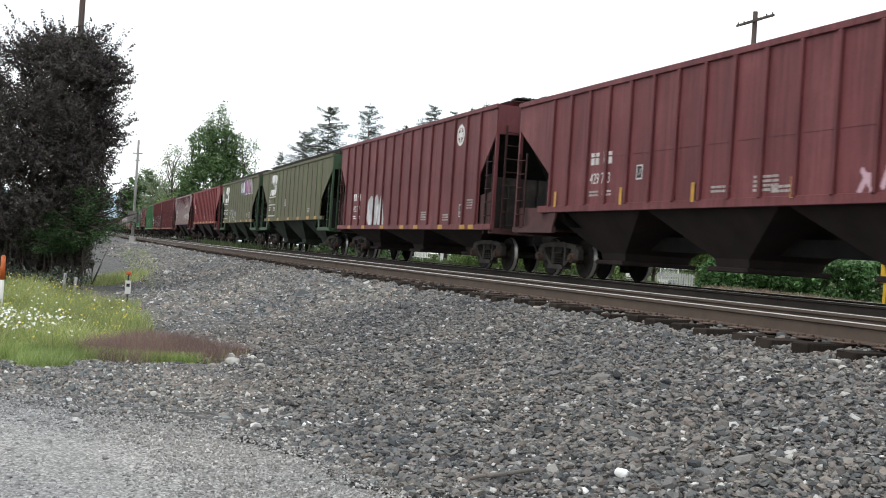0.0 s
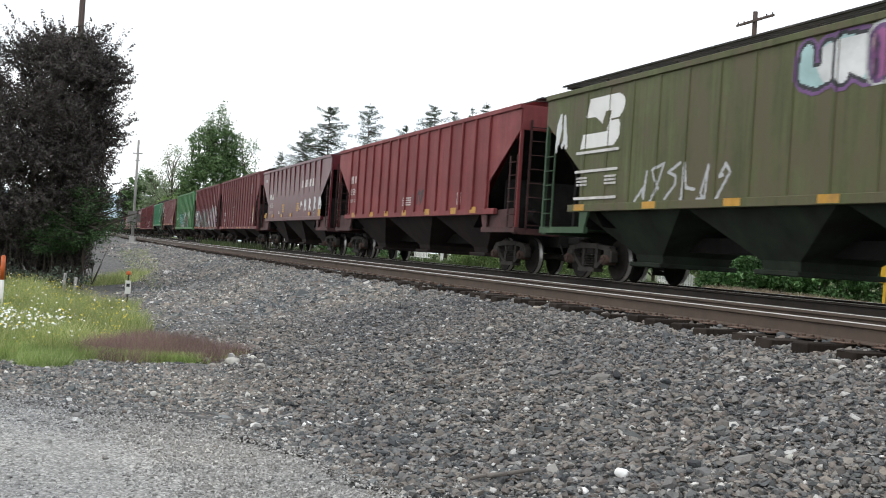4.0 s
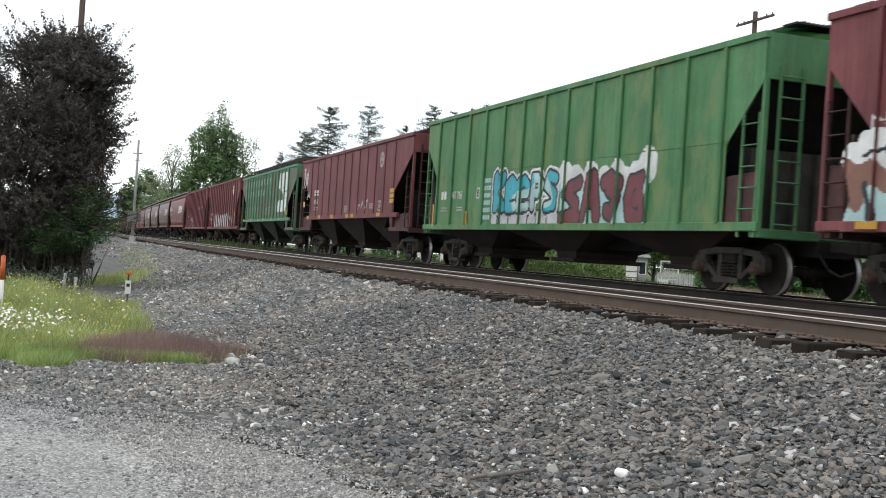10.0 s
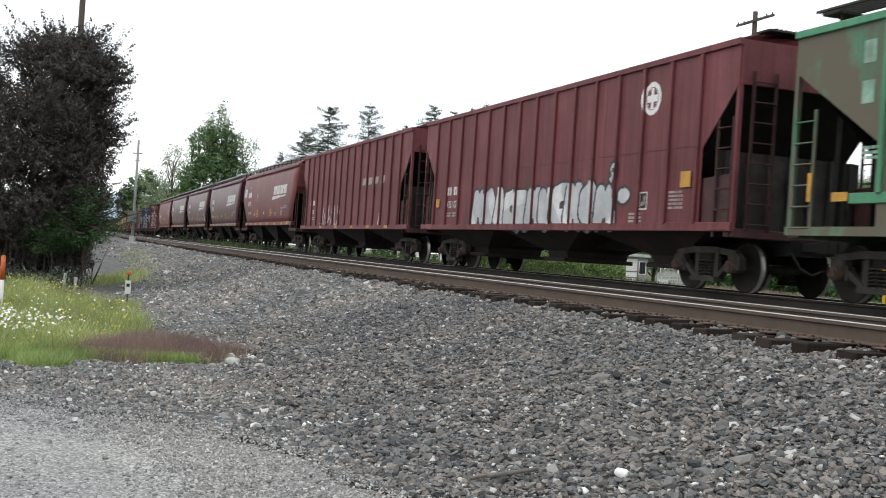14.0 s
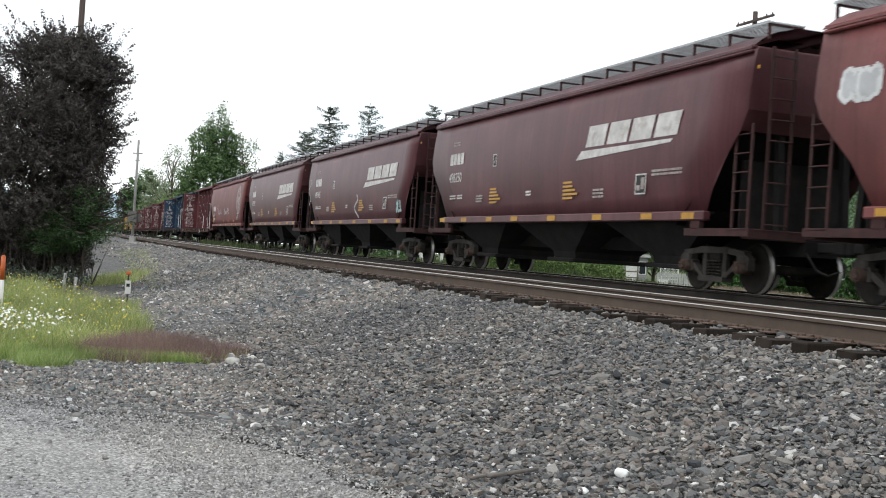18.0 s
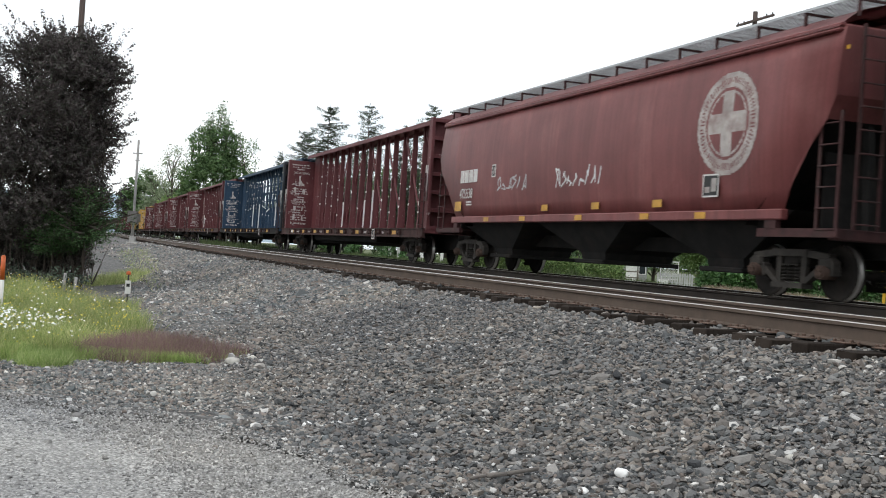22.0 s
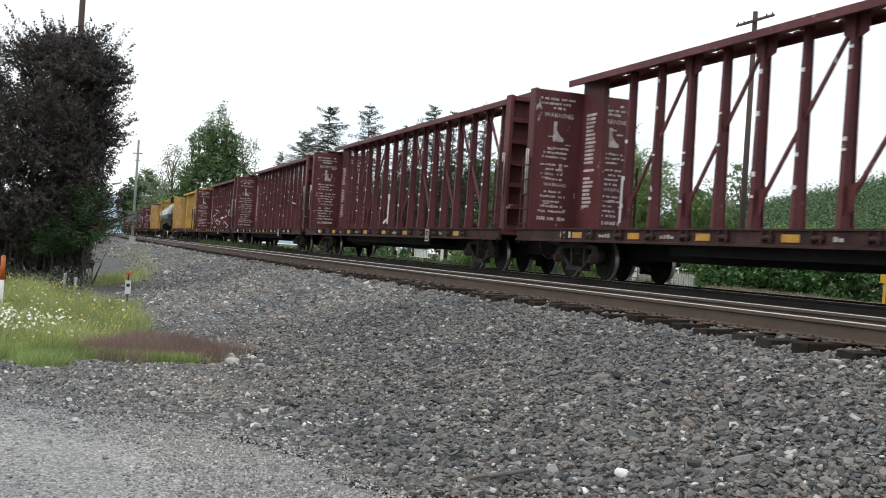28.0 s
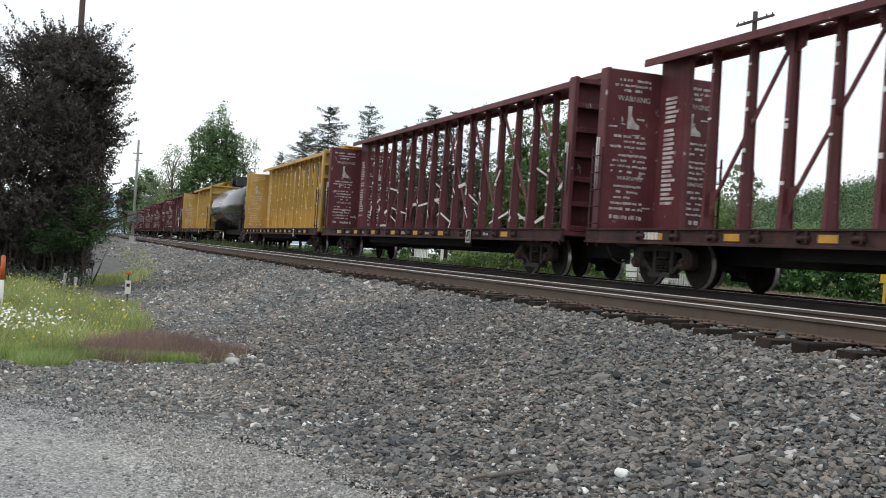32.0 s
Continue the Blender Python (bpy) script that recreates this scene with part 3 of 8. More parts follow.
SILLGRIME = surface("sill_grime_brown", (0.062, 0.030, 0.028), 0.85, 0.0, 0.4, 3.0, 30.0, 0.3, dirt=(0.022, 0.017, 0.014), dirt_amount=0.55, spec=0.25)
# brown darkened for the shade at the car ends, with dirt patches
LADDER = surface("ladder_shaded_brown", (0.055, 0.022, 0.022), 0.8, 0.0, 0.35, 4.0, 30.0, 0.2, dirt=(0.03, 0.024, 0.02), dirt_amount=0.4, spec=0.3)
CAST = surface("cast_steel_dark", (0.020, 0.017, 0.015), 0.85, 0.0, 0.35, 4.0, 40.0, 0.3, dirt=(0.038, 0.029, 0.024), dirt_amount=0.35, spec=0.2)
FRAME = surface("side_frame_dusty", (0.040, 0.035, 0.031), 0.85, 0.0, 0.35, 4.0, 40.0, 0.3, dirt=(0.07, 0.058, 0.05), dirt_amount=0.4, spec=0.3)
RUSTY = surface("bearing_rust", (0.085, 0.052, 0.040), 0.85, 0.0, 0.35, 6.0, 40.0, 0.3, dirt=(0.04, 0.03, 0.026), dirt_amount=0.4, spec=0.3)
TREAD = surface("wheel_tread_bright", (0.42, 0.40, 0.38), 0.4, 0.8, 0.1, 5.0, 50.0, 0.05)
GALV = surface("galvanised_grating", (0.42, 0.43, 0.44), 0.5, 0.6, 0.2, 6.0, 60.0, 0.2)
WHITE = surface("stencil_white", (0.62, 0.60, 0.58), 0.65, 0.0, 0.2, 4.0, 30.0, 0.1, dirt=(0.32, 0.26, 0.24), dirt_amount=0.3)
PALEGREEN = surface("faded_pale_green", (0.27, 0.42, 0.33), 0.7, 0.0, 0.25, 4.0, 30.0, 0.05, dirt=(0.10, 0.16, 0.11), dirt_amount=0.6)
CLEANWHITE = surface("emblem_white", (0.74, 0.73, 0.71), 0.6, 0.0, 0.08, 1.5, 30.0, 0.05)
DIRTYWHITE = surface("stencil_faded", (0.40, 0.36, 0.34), 0.7, 0.0, 0.25, 4.0, 30.0, 0.1, dirt=(0.2, 0.12, 0.11), dirt_amount=0.5)
SAFETY = surface("reflector_yellow", (0.50, 0.26, 0.03), 0.5, 0.0, 0.2, 5.0, 30.0, 0.1, dirt=(0.3, 0.16, 0.04), dirt_amount=0.3)
STENBLACK = surface("stencil_black", (0.015, 0.015, 0.015), 0.6, 0.0, 0.2, 4.0, 30.0, 0.1)
SPRAY = {k: surface("spray_" + k, c, 0.55, 0.0, 0.22, 1.6, 12.0, 0.05) for k, c in {
    "silver": (0.46, 0.46, 0.47), "white": (0.62, 0.62, 0.62), "pink": (0.52, 0.33, 0.38), "magenta": (0.34, 0.10, 0.27), "cyan": (0.035, 0.34, 0.43),
    "aqua": (0.36, 0.52, 0.52), "teal": (0.02, 0.12, 0.13), "black": (0.02, 0.02, 0.024), "sage": (0.14, 0.20, 0.17), "violet": (0.16, 0.07, 0.20), "slate": (0.055, 0.062, 0.07), "blue": (0.10, 0.17, 0.36), "rust": (0.15, 0.035, 0.045), "lilac": (0.40, 0.34, 0.40), "brown": (0.20, 0.095, 0.07)}.items()}


# ---- the train: shared pieces ----
SHARED = {}


def once(key, make):
    if key not in SHARED:
        SHARED[key] = make()
    return SHARED[key]


def wheel_mesh():
    bm = bmesh.new()
    n = 28
    for side in (-1, 1):
        prof = [(0.08, 0.09), (0.12, 0.09), (0.15, 0.02), (0.34, 0.0), (0.39, 0.055), (0.448, 0.06), (0.457, 0.045), (0.462, -0.04), (0.485, -0.055), (0.485, -0.075), (0.40, -0.075), (0.36, -0.03), (0.15, -0.03), (0.08, -0.05)]
        rings = [[(r * math.cos(6.28318 * i / n), side * (0.735 + o), r * math.sin(6.28318 * i / n)) for i in range(n)] for r, o in prof]
        rows = [[bm.verts.new(p) for p in ring] for ring in rings]
        for j, (a, b) in enumerate(zip(rows, rows[1:])):
            for i in range(n):
                f = bm.faces.new((a[i], a[(i + 1) % n], b[(i + 1) % n], b[i]) if side > 0 else (a[i], b[i], b[(i + 1) % n], a[(i + 1) % n]))
                f.smooth = True
                f.material_index = 1 if j == 6 else 0
    tube(bm, (0, -0.95, 0), (0, 0.95, 0), 0.085, 12)
    for k in range(3):
        a = 2.0944 * k
        for side in (-1, 1):
            tube(bm, (0.05 * math.cos(a), side * 0.93, 0.05 * math.sin(a)), (0.05 * math.cos(a), side * 0.965, 0.05 * math.sin(a)), 0.018, 6)
    return mesh_of("wheelset", bm, [CAST, TREAD])


def side_frame_mesh():
    """A cast side frame: a straight top member, two slanting arms, the spring seat and a bearing box at each end."""
    bm = bmesh.new()
    bar(bm, (-0.98, 0, 0.70), (-0.40, 0, 0.76), 0.16, 0.11)
    bar(bm, (0.98, 0, 0.70), (0.40, 0, 0.76), 0.16, 0.11)
    bar(bm, (-0.45, 0, 0.765), (0.45, 0, 0.765), 0.18, 0.12)
    bar(bm, (-0.86, 0, 0.60), (-0.30, 0, 0.23), 0.13, 0.09)
    bar(bm, (0.86, 0, 0.60), (0.30, 0, 0.23), 0.13, 0.09)
    bar(bm, (-0.40, 0, 0.22), (0.40, 0, 0.22), 0.24, 0.09)
    for x in (-0.32, 0.32):
        bar(bm, (x, 0, 0.24), (x, 0, 0.74), 0.12, 0.08, (0, 1, 0))
    for x in (-0.89, 0.89):
        e = 1 if x > 0 else -1
        box(bm, x - 0.15, x + 0.15, -0.10, 0.10, 0.52, 0.71, bev=0.035)
        box(bm, x - e * 0.19 - 0.035, x - e * 0.19 + 0.035, -0.09, 0.09, 0.34, 0.58, bev=0.02)
        box(bm, x + e * 0.17 - 0.035, x + e * 0.17 + 0.035, -0.09, 0.09, 0.40, 0.66, bev=0.02)
    return mesh_of("side_frame", bm, FRAME)


def bearing_mesh():
    bm = bmesh.new()
    tube(bm, (0, -0.17, 0), (0, 0.12, 0), 0.115, 14)
    tube(bm, (0, -0.20, 0), (0, -0.17, 0), 0.085, 14)
    for k in range(3):
        a = 2.0944 * k + 0.5
        tube(bm, (0.055 * math.cos(a), -0.222, 0.055 * math.sin(a)), (0.055 * math.cos(a), -0.198, 0.055 * math.sin(a)), 0.018, 6)
    return mesh_of("bearing_cap", bm, RUSTY)


def spring_mesh():
    bm = bmesh.new()
    for x in (-0.16, 0.0, 0.16):
        pts = [(x + 0.07 * math.cos(k * 1.05), 0.07 * math.sin(k * 1.05), 0.28 + k * 0.0095) for k in range(30)]
        for a, b in zip(pts, pts[1:]):
            tube(bm, a, b, 0.016, 4, caps=False)
    box(bm, -0.25, 0.25, -0.09, 0.09, 0.27, 0.285)
    box(bm, -0.25, 0.25, -0.09, 0.09, 0.56, 0.575)
    return mesh_of("spring", bm, FRAME)


def bolster_mesh():
    bm = bmesh.new()
    box(bm, -0.2, 0.2, -1.05, 1.05, 0.56, 0.80, bev=0.03)
    box(bm, -0.75, -0.62, -0.8, 0.8, 0.38, 0.5, bev=0.02)
    box(bm, 0.62, 0.75, -0.8, 0.8, 0.38, 0.5, bev=0.02)
    tube(bm, (0, 0, 0.7), (0, 0, 0.98), 0.2, 12)
    return mesh_of("bolster", bm, CAST)


WHEELS = []


def truck(car, x, car_s):
    t = part("truck", once("bolster", bolster_mesh), None, car, "cast steel two-axle truck, black with grime", pose(x, 0, 0))
    for y in (-1.0, 1.0):
        part("side_frame", once("side_frame", side_frame_mesh), None, t, m=pose(0, y, 0))
        for bx in (-0.89, 0.89) if y < 0 else ():
            part("bearing_cap", once("bearing_cap", bearing_mesh), None, t, "rusty round bearing cap", pose(bx, y, 0.457))
        part("spring", once("spring", spring_mesh), None, t, m=pose(0, y, 0))
    for dx in (-0.89, 0.89):
        w = part("wheelset", once("wheelset", wheel_mesh), None, t, "dark steel wheels with bright worn treads", pose(dx, 0, 0.457))
        WHEELS.append((w, car_s + x + dx, dx))
    return t


def coupler_mesh():
    bm = bmesh.new()
    box(bm, -0.2, 0.55, -0.09, 0.09, 0.80, 0.98, bev=0.02)
    box(bm, 0.48, 0.80, -0.16, 0.12, 0.74, 1.04, bev=0.05)
    box(bm, -0.25, -0.1, -0.22, 0.22, 0.72, 1.06, bev=0.02)
    pts = [Vector((0.0, -0.32, 0.78)), Vector((0.3, -0.33, 0.5)), Vector((0.55, -0.28, 0.4)), Vector((0.8, -0.24, 0.48))]
    for a, b in zip(pts, pts[1:]):
        tube(bm, a, b, 0.024, 6)
    return mesh_of("coupler", bm, SOOTSHADE)


def ladder_mesh(z0, z1, w, n, mat, key):
    def make():
        bm = bmesh.new()
        for x in (-w / 2, w / 2):
            bar(bm, (x, 0, z0), (x, 0, z1), 0.055, 0.03, (0, 1, 0))
        for k in range(n):
            z = z0 + 0.12 + (z1 - z0 - 0.3) * k / (n - 1)
            tube(bm, (-w / 2, -0.03, z), (w / 2, -0.03, z), 0.015, 6)
        return mesh_of("ladder", bm, mat)
    return once(("ladder", key, round(z0, 2), round(z1, 2), w, n), make)


def text_mesh(text, size, mat, key):
    def make():
        cu = bpy.data.curves.new("lettering", "FONT")
        cu.body, cu.size, cu.extrude, cu.align_x = text, size, 0.002, "LEFT"
        ob = bpy.data.objects.new("lettering", cu)
        scene.collection.objects.link(ob)
        bpy.context.view_layer.update()
        me = bpy.data.meshes.new_from_object(ob.evaluated_get(bpy.context.evaluated_depsgraph_get()))
        bpy.data.objects.remove(ob)
        me.materials.clear()
        me.materials.append(mat)
        return me
    return once(("text", text, size, key), make)


FACE = pose(0, 0, 0, 90, 0, 0)  # a flat xy drawing stood up on the near side of a car


def letters(car, text, x, z, size, mat=None, y=-1.615, squash=0.85):
    ob = part("lettering", text_mesh(text, size, mat or WHITE, (mat or WHITE).name), None, car, "stencilled lettering", pose(x, y, z) @ FACE)
    ob.scale = (squash, 1, 1)
    return ob


def bars(car, name, rects, mat, y=-1.617, slant=0.0, label=""):
    """Flat painted bars (x0, x1, z0, z1) on the near side, leaning by slant."""
    bm = bmesh.new()
    for x0, x1, z0, z1 in rects:
        d = slant * (z1 - z0)
        v = [bm.verts.new(p) for p in ((x0, y, z0), (x1, y, z0), (x1 + d, y, z1), (x0 + d, y, z1), (x0, y + 0.004, z0), (x1, y + 0.004, z0), (x1 + d, y + 0.004, z1), (x0 + d, y + 0.004, z1))]
        for f in ((0, 1, 2, 3), (4, 7, 6, 5), (0, 4, 5, 1), (1, 5, 6, 2), (2, 6, 7, 3), (3, 7, 4, 0)):
            bm.faces.new([v[i] for i in f])
    return part(name, bm, mat, car, label)


def drape(car, name, x0, x1, z0, z1, cell, shade, mats, depth, label, lift=0.0):
    """Paint laid over sheet and posts: shade gives each cell's material or -1; depth gives the y of the surface."""
    xs, zs = np.arange(x0, x1, cell), np.arange(z0, z1, cell)
    X, Z = np.meshgrid(xs + cell / 2, zs + cell / 2, indexing="ij")
    idx = shade(X, Z)
    use = idx >= 0
    if not use.any():
        return None
    cx, cz, ci = X[use], Z[use], idx[use]
    y = depth(cx, cz) - 0.004 - lift
    h = cell / 2
    V = np.stack([np.stack([cx - h, y, cz - h], -1), np.stack([cx + h, y, cz - h], -1), np.stack([cx + h, y, cz + h], -1), np.stack([cx - h, y, cz + h], -1)], 1).reshape(-1, 3)
    me = raw_mesh(name, V, np.arange(len(V)).reshape(-1, 4), mats)
    me.polygons.foreach_set("material_index", ci.astype(np.int32))
    me.update()
    return part(name, me, None, car, label)


def strokes_field(X, Z, strokes):
    """Distance to a set of thick strokes ((x0, z0, x1, z1, r)), less their radius."""
    d = np.full(X.shape, 9.0)
    for ax, az, bx, bz, r in strokes:
        vx, vz = bx - ax, bz - az
        t = np.clip(((X - ax) * vx + (Z - az) * vz) / (vx * vx + vz * vz + 1e-9), 0, 1)
        d = np.minimum(d, np.hypot(X - ax - t * vx, Z - az - t * vz) - r)
    return d


HOOKS = (
    ((0.1, 0.0), (0.1, 1.0), (0.7, 0.95), (0.85, 0.7), (0.2, 0.5), (0.9, 0.0)),
    ((0.9, 0.85), (0.4, 1.0), (0.1, 0.7), (0.85, 0.35), (0.6, 0.0), (0.1, 0.1)),
    ((0.1, 1.0), (0.1, 0.2), (0.5, 0.0), (0.9, 0.2), (0.85, 1.0)),
    ((0.5, 0.0), (0.1, 0.3), (0.15, 0.8), (0.6, 1.0), (0.95, 0.6), (0.5, 0.0)),
    ((0.0, 0.0), (0.15, 1.0), (0.5, 0.45), (0.85, 1.0), (1.0, 0.0)),
    ((0.9, 1.0), (0.15, 0.9), (0.1, 0.1), (0.95, 0.0)),
    ((0.2, 0.0), (0.5, 1.0), (0.9, 0.0), (0.3, 0.4)),
)
RED_SHAPES = (
    (((0.95, 1.0), (0.35, 0.85), (0.2, 0.7), (0.8, 0.4), (0.75, 0.15), (0.05, 0.0)), ((0.05, 0.0), (0.9, 0.02))),
    (((0.1, 0.0), (0.35, 0.8), (0.6, 0.95), (0.75, 0.5), (0.9, 0.0)), ((0.3, 0.4), (0.8, 0.35))),
    (((0.05, 0.95), (0.4, 1.05), (0.9, 0.9)), ((0.35, 0.75), (0.75, 0.55), (0.55, 0.1), (0.25, 0.15))),
    (((0.95, 1.0), (0.35, 0.9), (0.2, 0.5), (0.3, 0.1), (0.7, 0.0)), ((0.8, 0.62), (0.6, 0.45)), ((0.95, 0.45), (0.98, 0.05))),
)
WORD_KEEPS = (
    (((0.1, 0.0), (0.1, 1.0)), ((0.9, 1.0), (0.15, 0.5), (0.9, 0.0))),
    (((0.85, 0.05), (0.15, 0.0), (0.1, 0.8), (0.5, 0.95), (0.9, 0.75), (0.8, 0.5), (0.15, 0.45)),),
    (((0.85, 0.05), (0.15, 0.0), (0.1, 0.8), (0.5, 0.95), (0.9, 0.75), (0.8, 0.5), (0.15, 0.45)),),
    (((0.1, -0.05), (0.1, 1.0), (0.7, 1.0), (0.9, 0.75), (0.7, 0.42), (0.15, 0.42)),),
    (((0.85, 0.9), (0.3, 1.0), (0.1, 0.7), (0.8, 0.4), (0.75, 0.05), (0.1, 0.0)),),
)


def graffiti(car, depth, seed, x0, x1, z0, z1, n, r, fills, edge, glow=None, name="graffiti", label="spray-painted graffiti in swollen shapes", cell=0.03, word=None):
    """Swollen shapes in a row, each overlapping the one before, with a dark edge and an outer glow."""
    rng = random.Random(seed)
    mats = [SPRAY[k] for k in fills] + [SPRAY[edge]] + ([SPRAY[glow]] if glow else [])
    nf = len(fills)
    w = (x1 - x0) / n
    shapes = []
    for k in range(n):
        lines_of = word[k] if word else (rng.choice(HOOKS),)
        lift, drop = rng.uniform(-0.05, 0.05) * (z1 - z0), rng.uniform(0, 0.12) * (z1 - z0)
        rr = r * rng.uniform(0.9, 1.15)
        put = lambda p: (x0 + w * (k + 0.5 + (p[0] - 0.5) * 0.80), z0 + r + max(0.0, lift) + p[1] * (z1 - z0 - 2 * r - drop))
        shapes.append([(*put(a), *put(b), rr) for ln in lines_of for a, b in zip(ln, ln[1:])])
    ph = rng.uniform(0, 6)

    def shade(X, Z):
        idx = np.full(X.shape, -1)
        wob = 0.015 * np.sin(X * 9 + ph) * np.cos(Z * 7)
        fields = [strokes_field(X, Z, st) + wob for st in shapes]
        if glow:
            for d in fields:
                idx = np.where(d < 0.11, nf + 1, idx)
        for k, d in enumerate(fields):
            idx = np.where(d < 0.05, nf, idx)
            pick = ((X * 0.9 + 0.6 * np.sin(Z * 3 + X * 1.3 + ph)) % nf).astype(int) % nf
            idx = np.where(d < -0.018, pick, idx)
        return idx

    return drape(car, name, x0 - 0.2, x1 + 0.2, z0 - 0.1, z1 + 0.2, cell, shade, mats, depth, label, 0.004)


# ---- covered hopper cars with flat ribbed sides ----
def ribbed_hopper(name, gap_a, gap_b, kind, paint, label, end_paint=None, posts=15, top_posts=False, proud=0.065):
    """gap_a: the coupling ahead, gap_b the one behind. kind: 'low' has a deep side, 'high' shows its chutes."""
    L = gap_a - gap_b
    mid = (gap_a + gap_b) / 2
    h = L / 2 - 0.75
    sill, eave = (1.10, 4.45) if kind == "low" else (1.52, 4.28)
    end_paint = end_paint or paint
    trim = POSTGREEN if paint == BNGREEN else paint
    car = tagged(empty(name), label, "freight car", "cars of the freight train")
    cut = 1.05 if kind == "low" else 1.95
    zc = 2.6 if kind == "low" else 2.4
    zt = 3.66 if kind == "low" else 3.64
    for sgn in (-1, 1):
        bm = bmesh.new()
        pts = [(-h + cut, sill), (h - cut, sill), (h - cut, zc), (h - 0.03, zt), (h - 0.03, eave), (-h + 0.03, eave), (-h + 0.03, zt), (-h + cut, zc)]
        plate(bm, pts, 0.02)
        bmesh.ops.translate(bm, verts=bm.verts, vec=(0, sgn * 1.60, 0))
        bmesh.ops.recalc_face_normals(bm, faces=bm.faces)
        part("side_sheet", bm, paint, car)
        # sill and eave rails
        bm = bmesh.new()
        z1 = sill + 0.14
        box(bm, -h if kind == "low" else -h + cut - 0.5, h if kind == "low" else h - cut + 0.5, sgn * 1.585 - 0.055, sgn * 1.585 + 0.055, sill - 0.02, z1, bev=0.008)
        part("side_sill", bm, trim, car)
        bm = bmesh.new()
        box(bm, -h, h, sgn * 1.60 - 0.06, sgn * 1.60 + 0.06, eave - 0.10, eave + 0.02, bev=0.01)
        part("eave_rail", bm, trim, car)
    # outside posts
    xs = [(-h + cut + 0.12) + (2 * (h - cut) - 0.24) * k / (posts - 1) for k in range(posts)]
    lo = sill + 0.12 if not top_posts else 2.75
    def post():
        bm = bmesh.new()
        box(bm, -0.045, 0.045, -proud, 0.0, lo, eave - 0.10, bev=min(0.012, proud * 0.4))
        if top_posts:
            for v in bm.verts:
                v.co.x *= 2.0
                v.co.y *= 1.0 if v.co.z > 3.5 else 0.1
        return mesh_of("side_post", bm, trim)
    pm = post()
    for sgn, rz in ((-1, 0), (1, 180)):
        for x in xs:
            part("side_post", pm, None, car, m=pose(x, sgn * 1.61, 0, 0, 0, rz))
    for sgn in (-1, 1) if not top_posts and proud > 0.02 else ():
        bm = bmesh.new()
        box(bm, -h + cut, h - cut, sgn * 1.612 - 0.006, sgn * 1.612 + 0.006, 2.66, 2.69)
        part("weld_seam", bm, paint, car)
    # roof
    bm = bmesh.new()
    prof = [(-1.62, eave), (-1.3, eave + 0.09), (-0.6, eave + 0.17), (0, eave + 0.2), (0.6, eave + 0.17), (1.3, eave + 0.09), (1.62, eave)]
    loft(bm, [[(x, y, z) for y, z in prof] for x in (-h, h)], closed=False)
    bmesh.ops.solidify(bm, geom=bm.faces, thickness=0.02)
    part("roof", bm, paint, car)
    bm = bmesh.new()
    off = 0.92 if paint in (OLIVE, BNGREEN) else 0.62
    for y in (-off, off):
        up = 0.40 if paint == BNGREEN else 0.30 if paint == OLIVE else 0.24
        over = 0.1 if paint in (OLIVE, BNGREEN) else -0.05
        for q in range(6):
            yy = y - 0.25 + 0.1 * q
            box(bm, -h - over, h + over, yy - (0.03 if q in (0, 5) else 0.012), yy + (0.03 if q in (0, 5) else 0.012), eave + up, eave + up + 0.035)
        for k in range(12):
            x = -h + 0.2 + (2 * h - 0.4) * k / 11
            bar(bm, (x, y, eave + 0.15), (x, y, eave + up + 0.01), 0.06, 0.04, (0, 1, 0))
    for x in (-h + 0.15, h - 0.15):
        box(bm, x - 0.2, x + 0.2, -1.1, 1.1, eave + up - 0.04, eave + up - 0.01)
    part("running_board", bm, GRIMY, car, "steel grating walkway along the roof")
    bm = bmesh.new()
    box(bm, -h + 0.8, h - 0.8, -0.3, 0.3, eave + 0.2, eave + (0.40 if paint == BNGREEN else 0.26), bev=0.02)
    part("roof_hatch", bm, paint, car)
    # hopper chutes
    n = 3
    pitch = (2 * h - 2 * cut + 0.6) / n
    for k in range(n):
        cx = (k - (n - 1) / 2) * pitch
        bm = bmesh.new()
        ring = lambda hx, hy, z: [(cx - hx, -hy, z), (cx + hx, -hy, z), (cx + hx, hy, z), (cx - hx, hy, z)]
        loft(bm, [ring(pitch / 2 - 0.02, 1.5, sill + 0.05), ring(0.55, 0.85, 0.62), ring(0.5, 0.8, 0.40)], caps=True)
        box(bm, cx - 0.62, cx + 0.62, -0.95, 0.95, 0.36, 0.46, bev=0.02)
        bmesh.ops.recalc_face_normals(bm, faces=bm.faces)
        part("chute", bm, CHUTEGREEN if end_paint in (ENDGREEN, BNGREEN) else CHUTEBROWN, car, "discharge chute, dark with grime and painted-in under-car shade")
    # ends
    for e in (-1, 1):
        x = e * h
        bm = bmesh.new()
        box(bm, min(x, x - e * 0.05), max(x, x - e * 0.05), -1.58, 1.58, zt + (0.0 if kind == "low" else 0.0), eave, bev=0.008)
        part("end_sheet", bm, end_paint, car)
        bm = bmesh.new()
        a, b = x - e * 0.06, x - e * (cut + 1.1)
        v = [bm.verts.new(p) for p in ((a, -1.56, zt + 0.05), (a, 1.56, zt + 0.05), (b, 1.56, 1.15), (b, -1.56, 1.15))]
        bm.faces.new(v)
        bmesh.ops.solidify(bm, geom=bm.faces, thickness=0.02)
        # soot and the shade of the open end share this colour
        part("slope_sheet", bm, SOOTSHADE, car, "slope sheet over the truck, near-black with soot and painted-in shade")
        bm = bmesh.new()
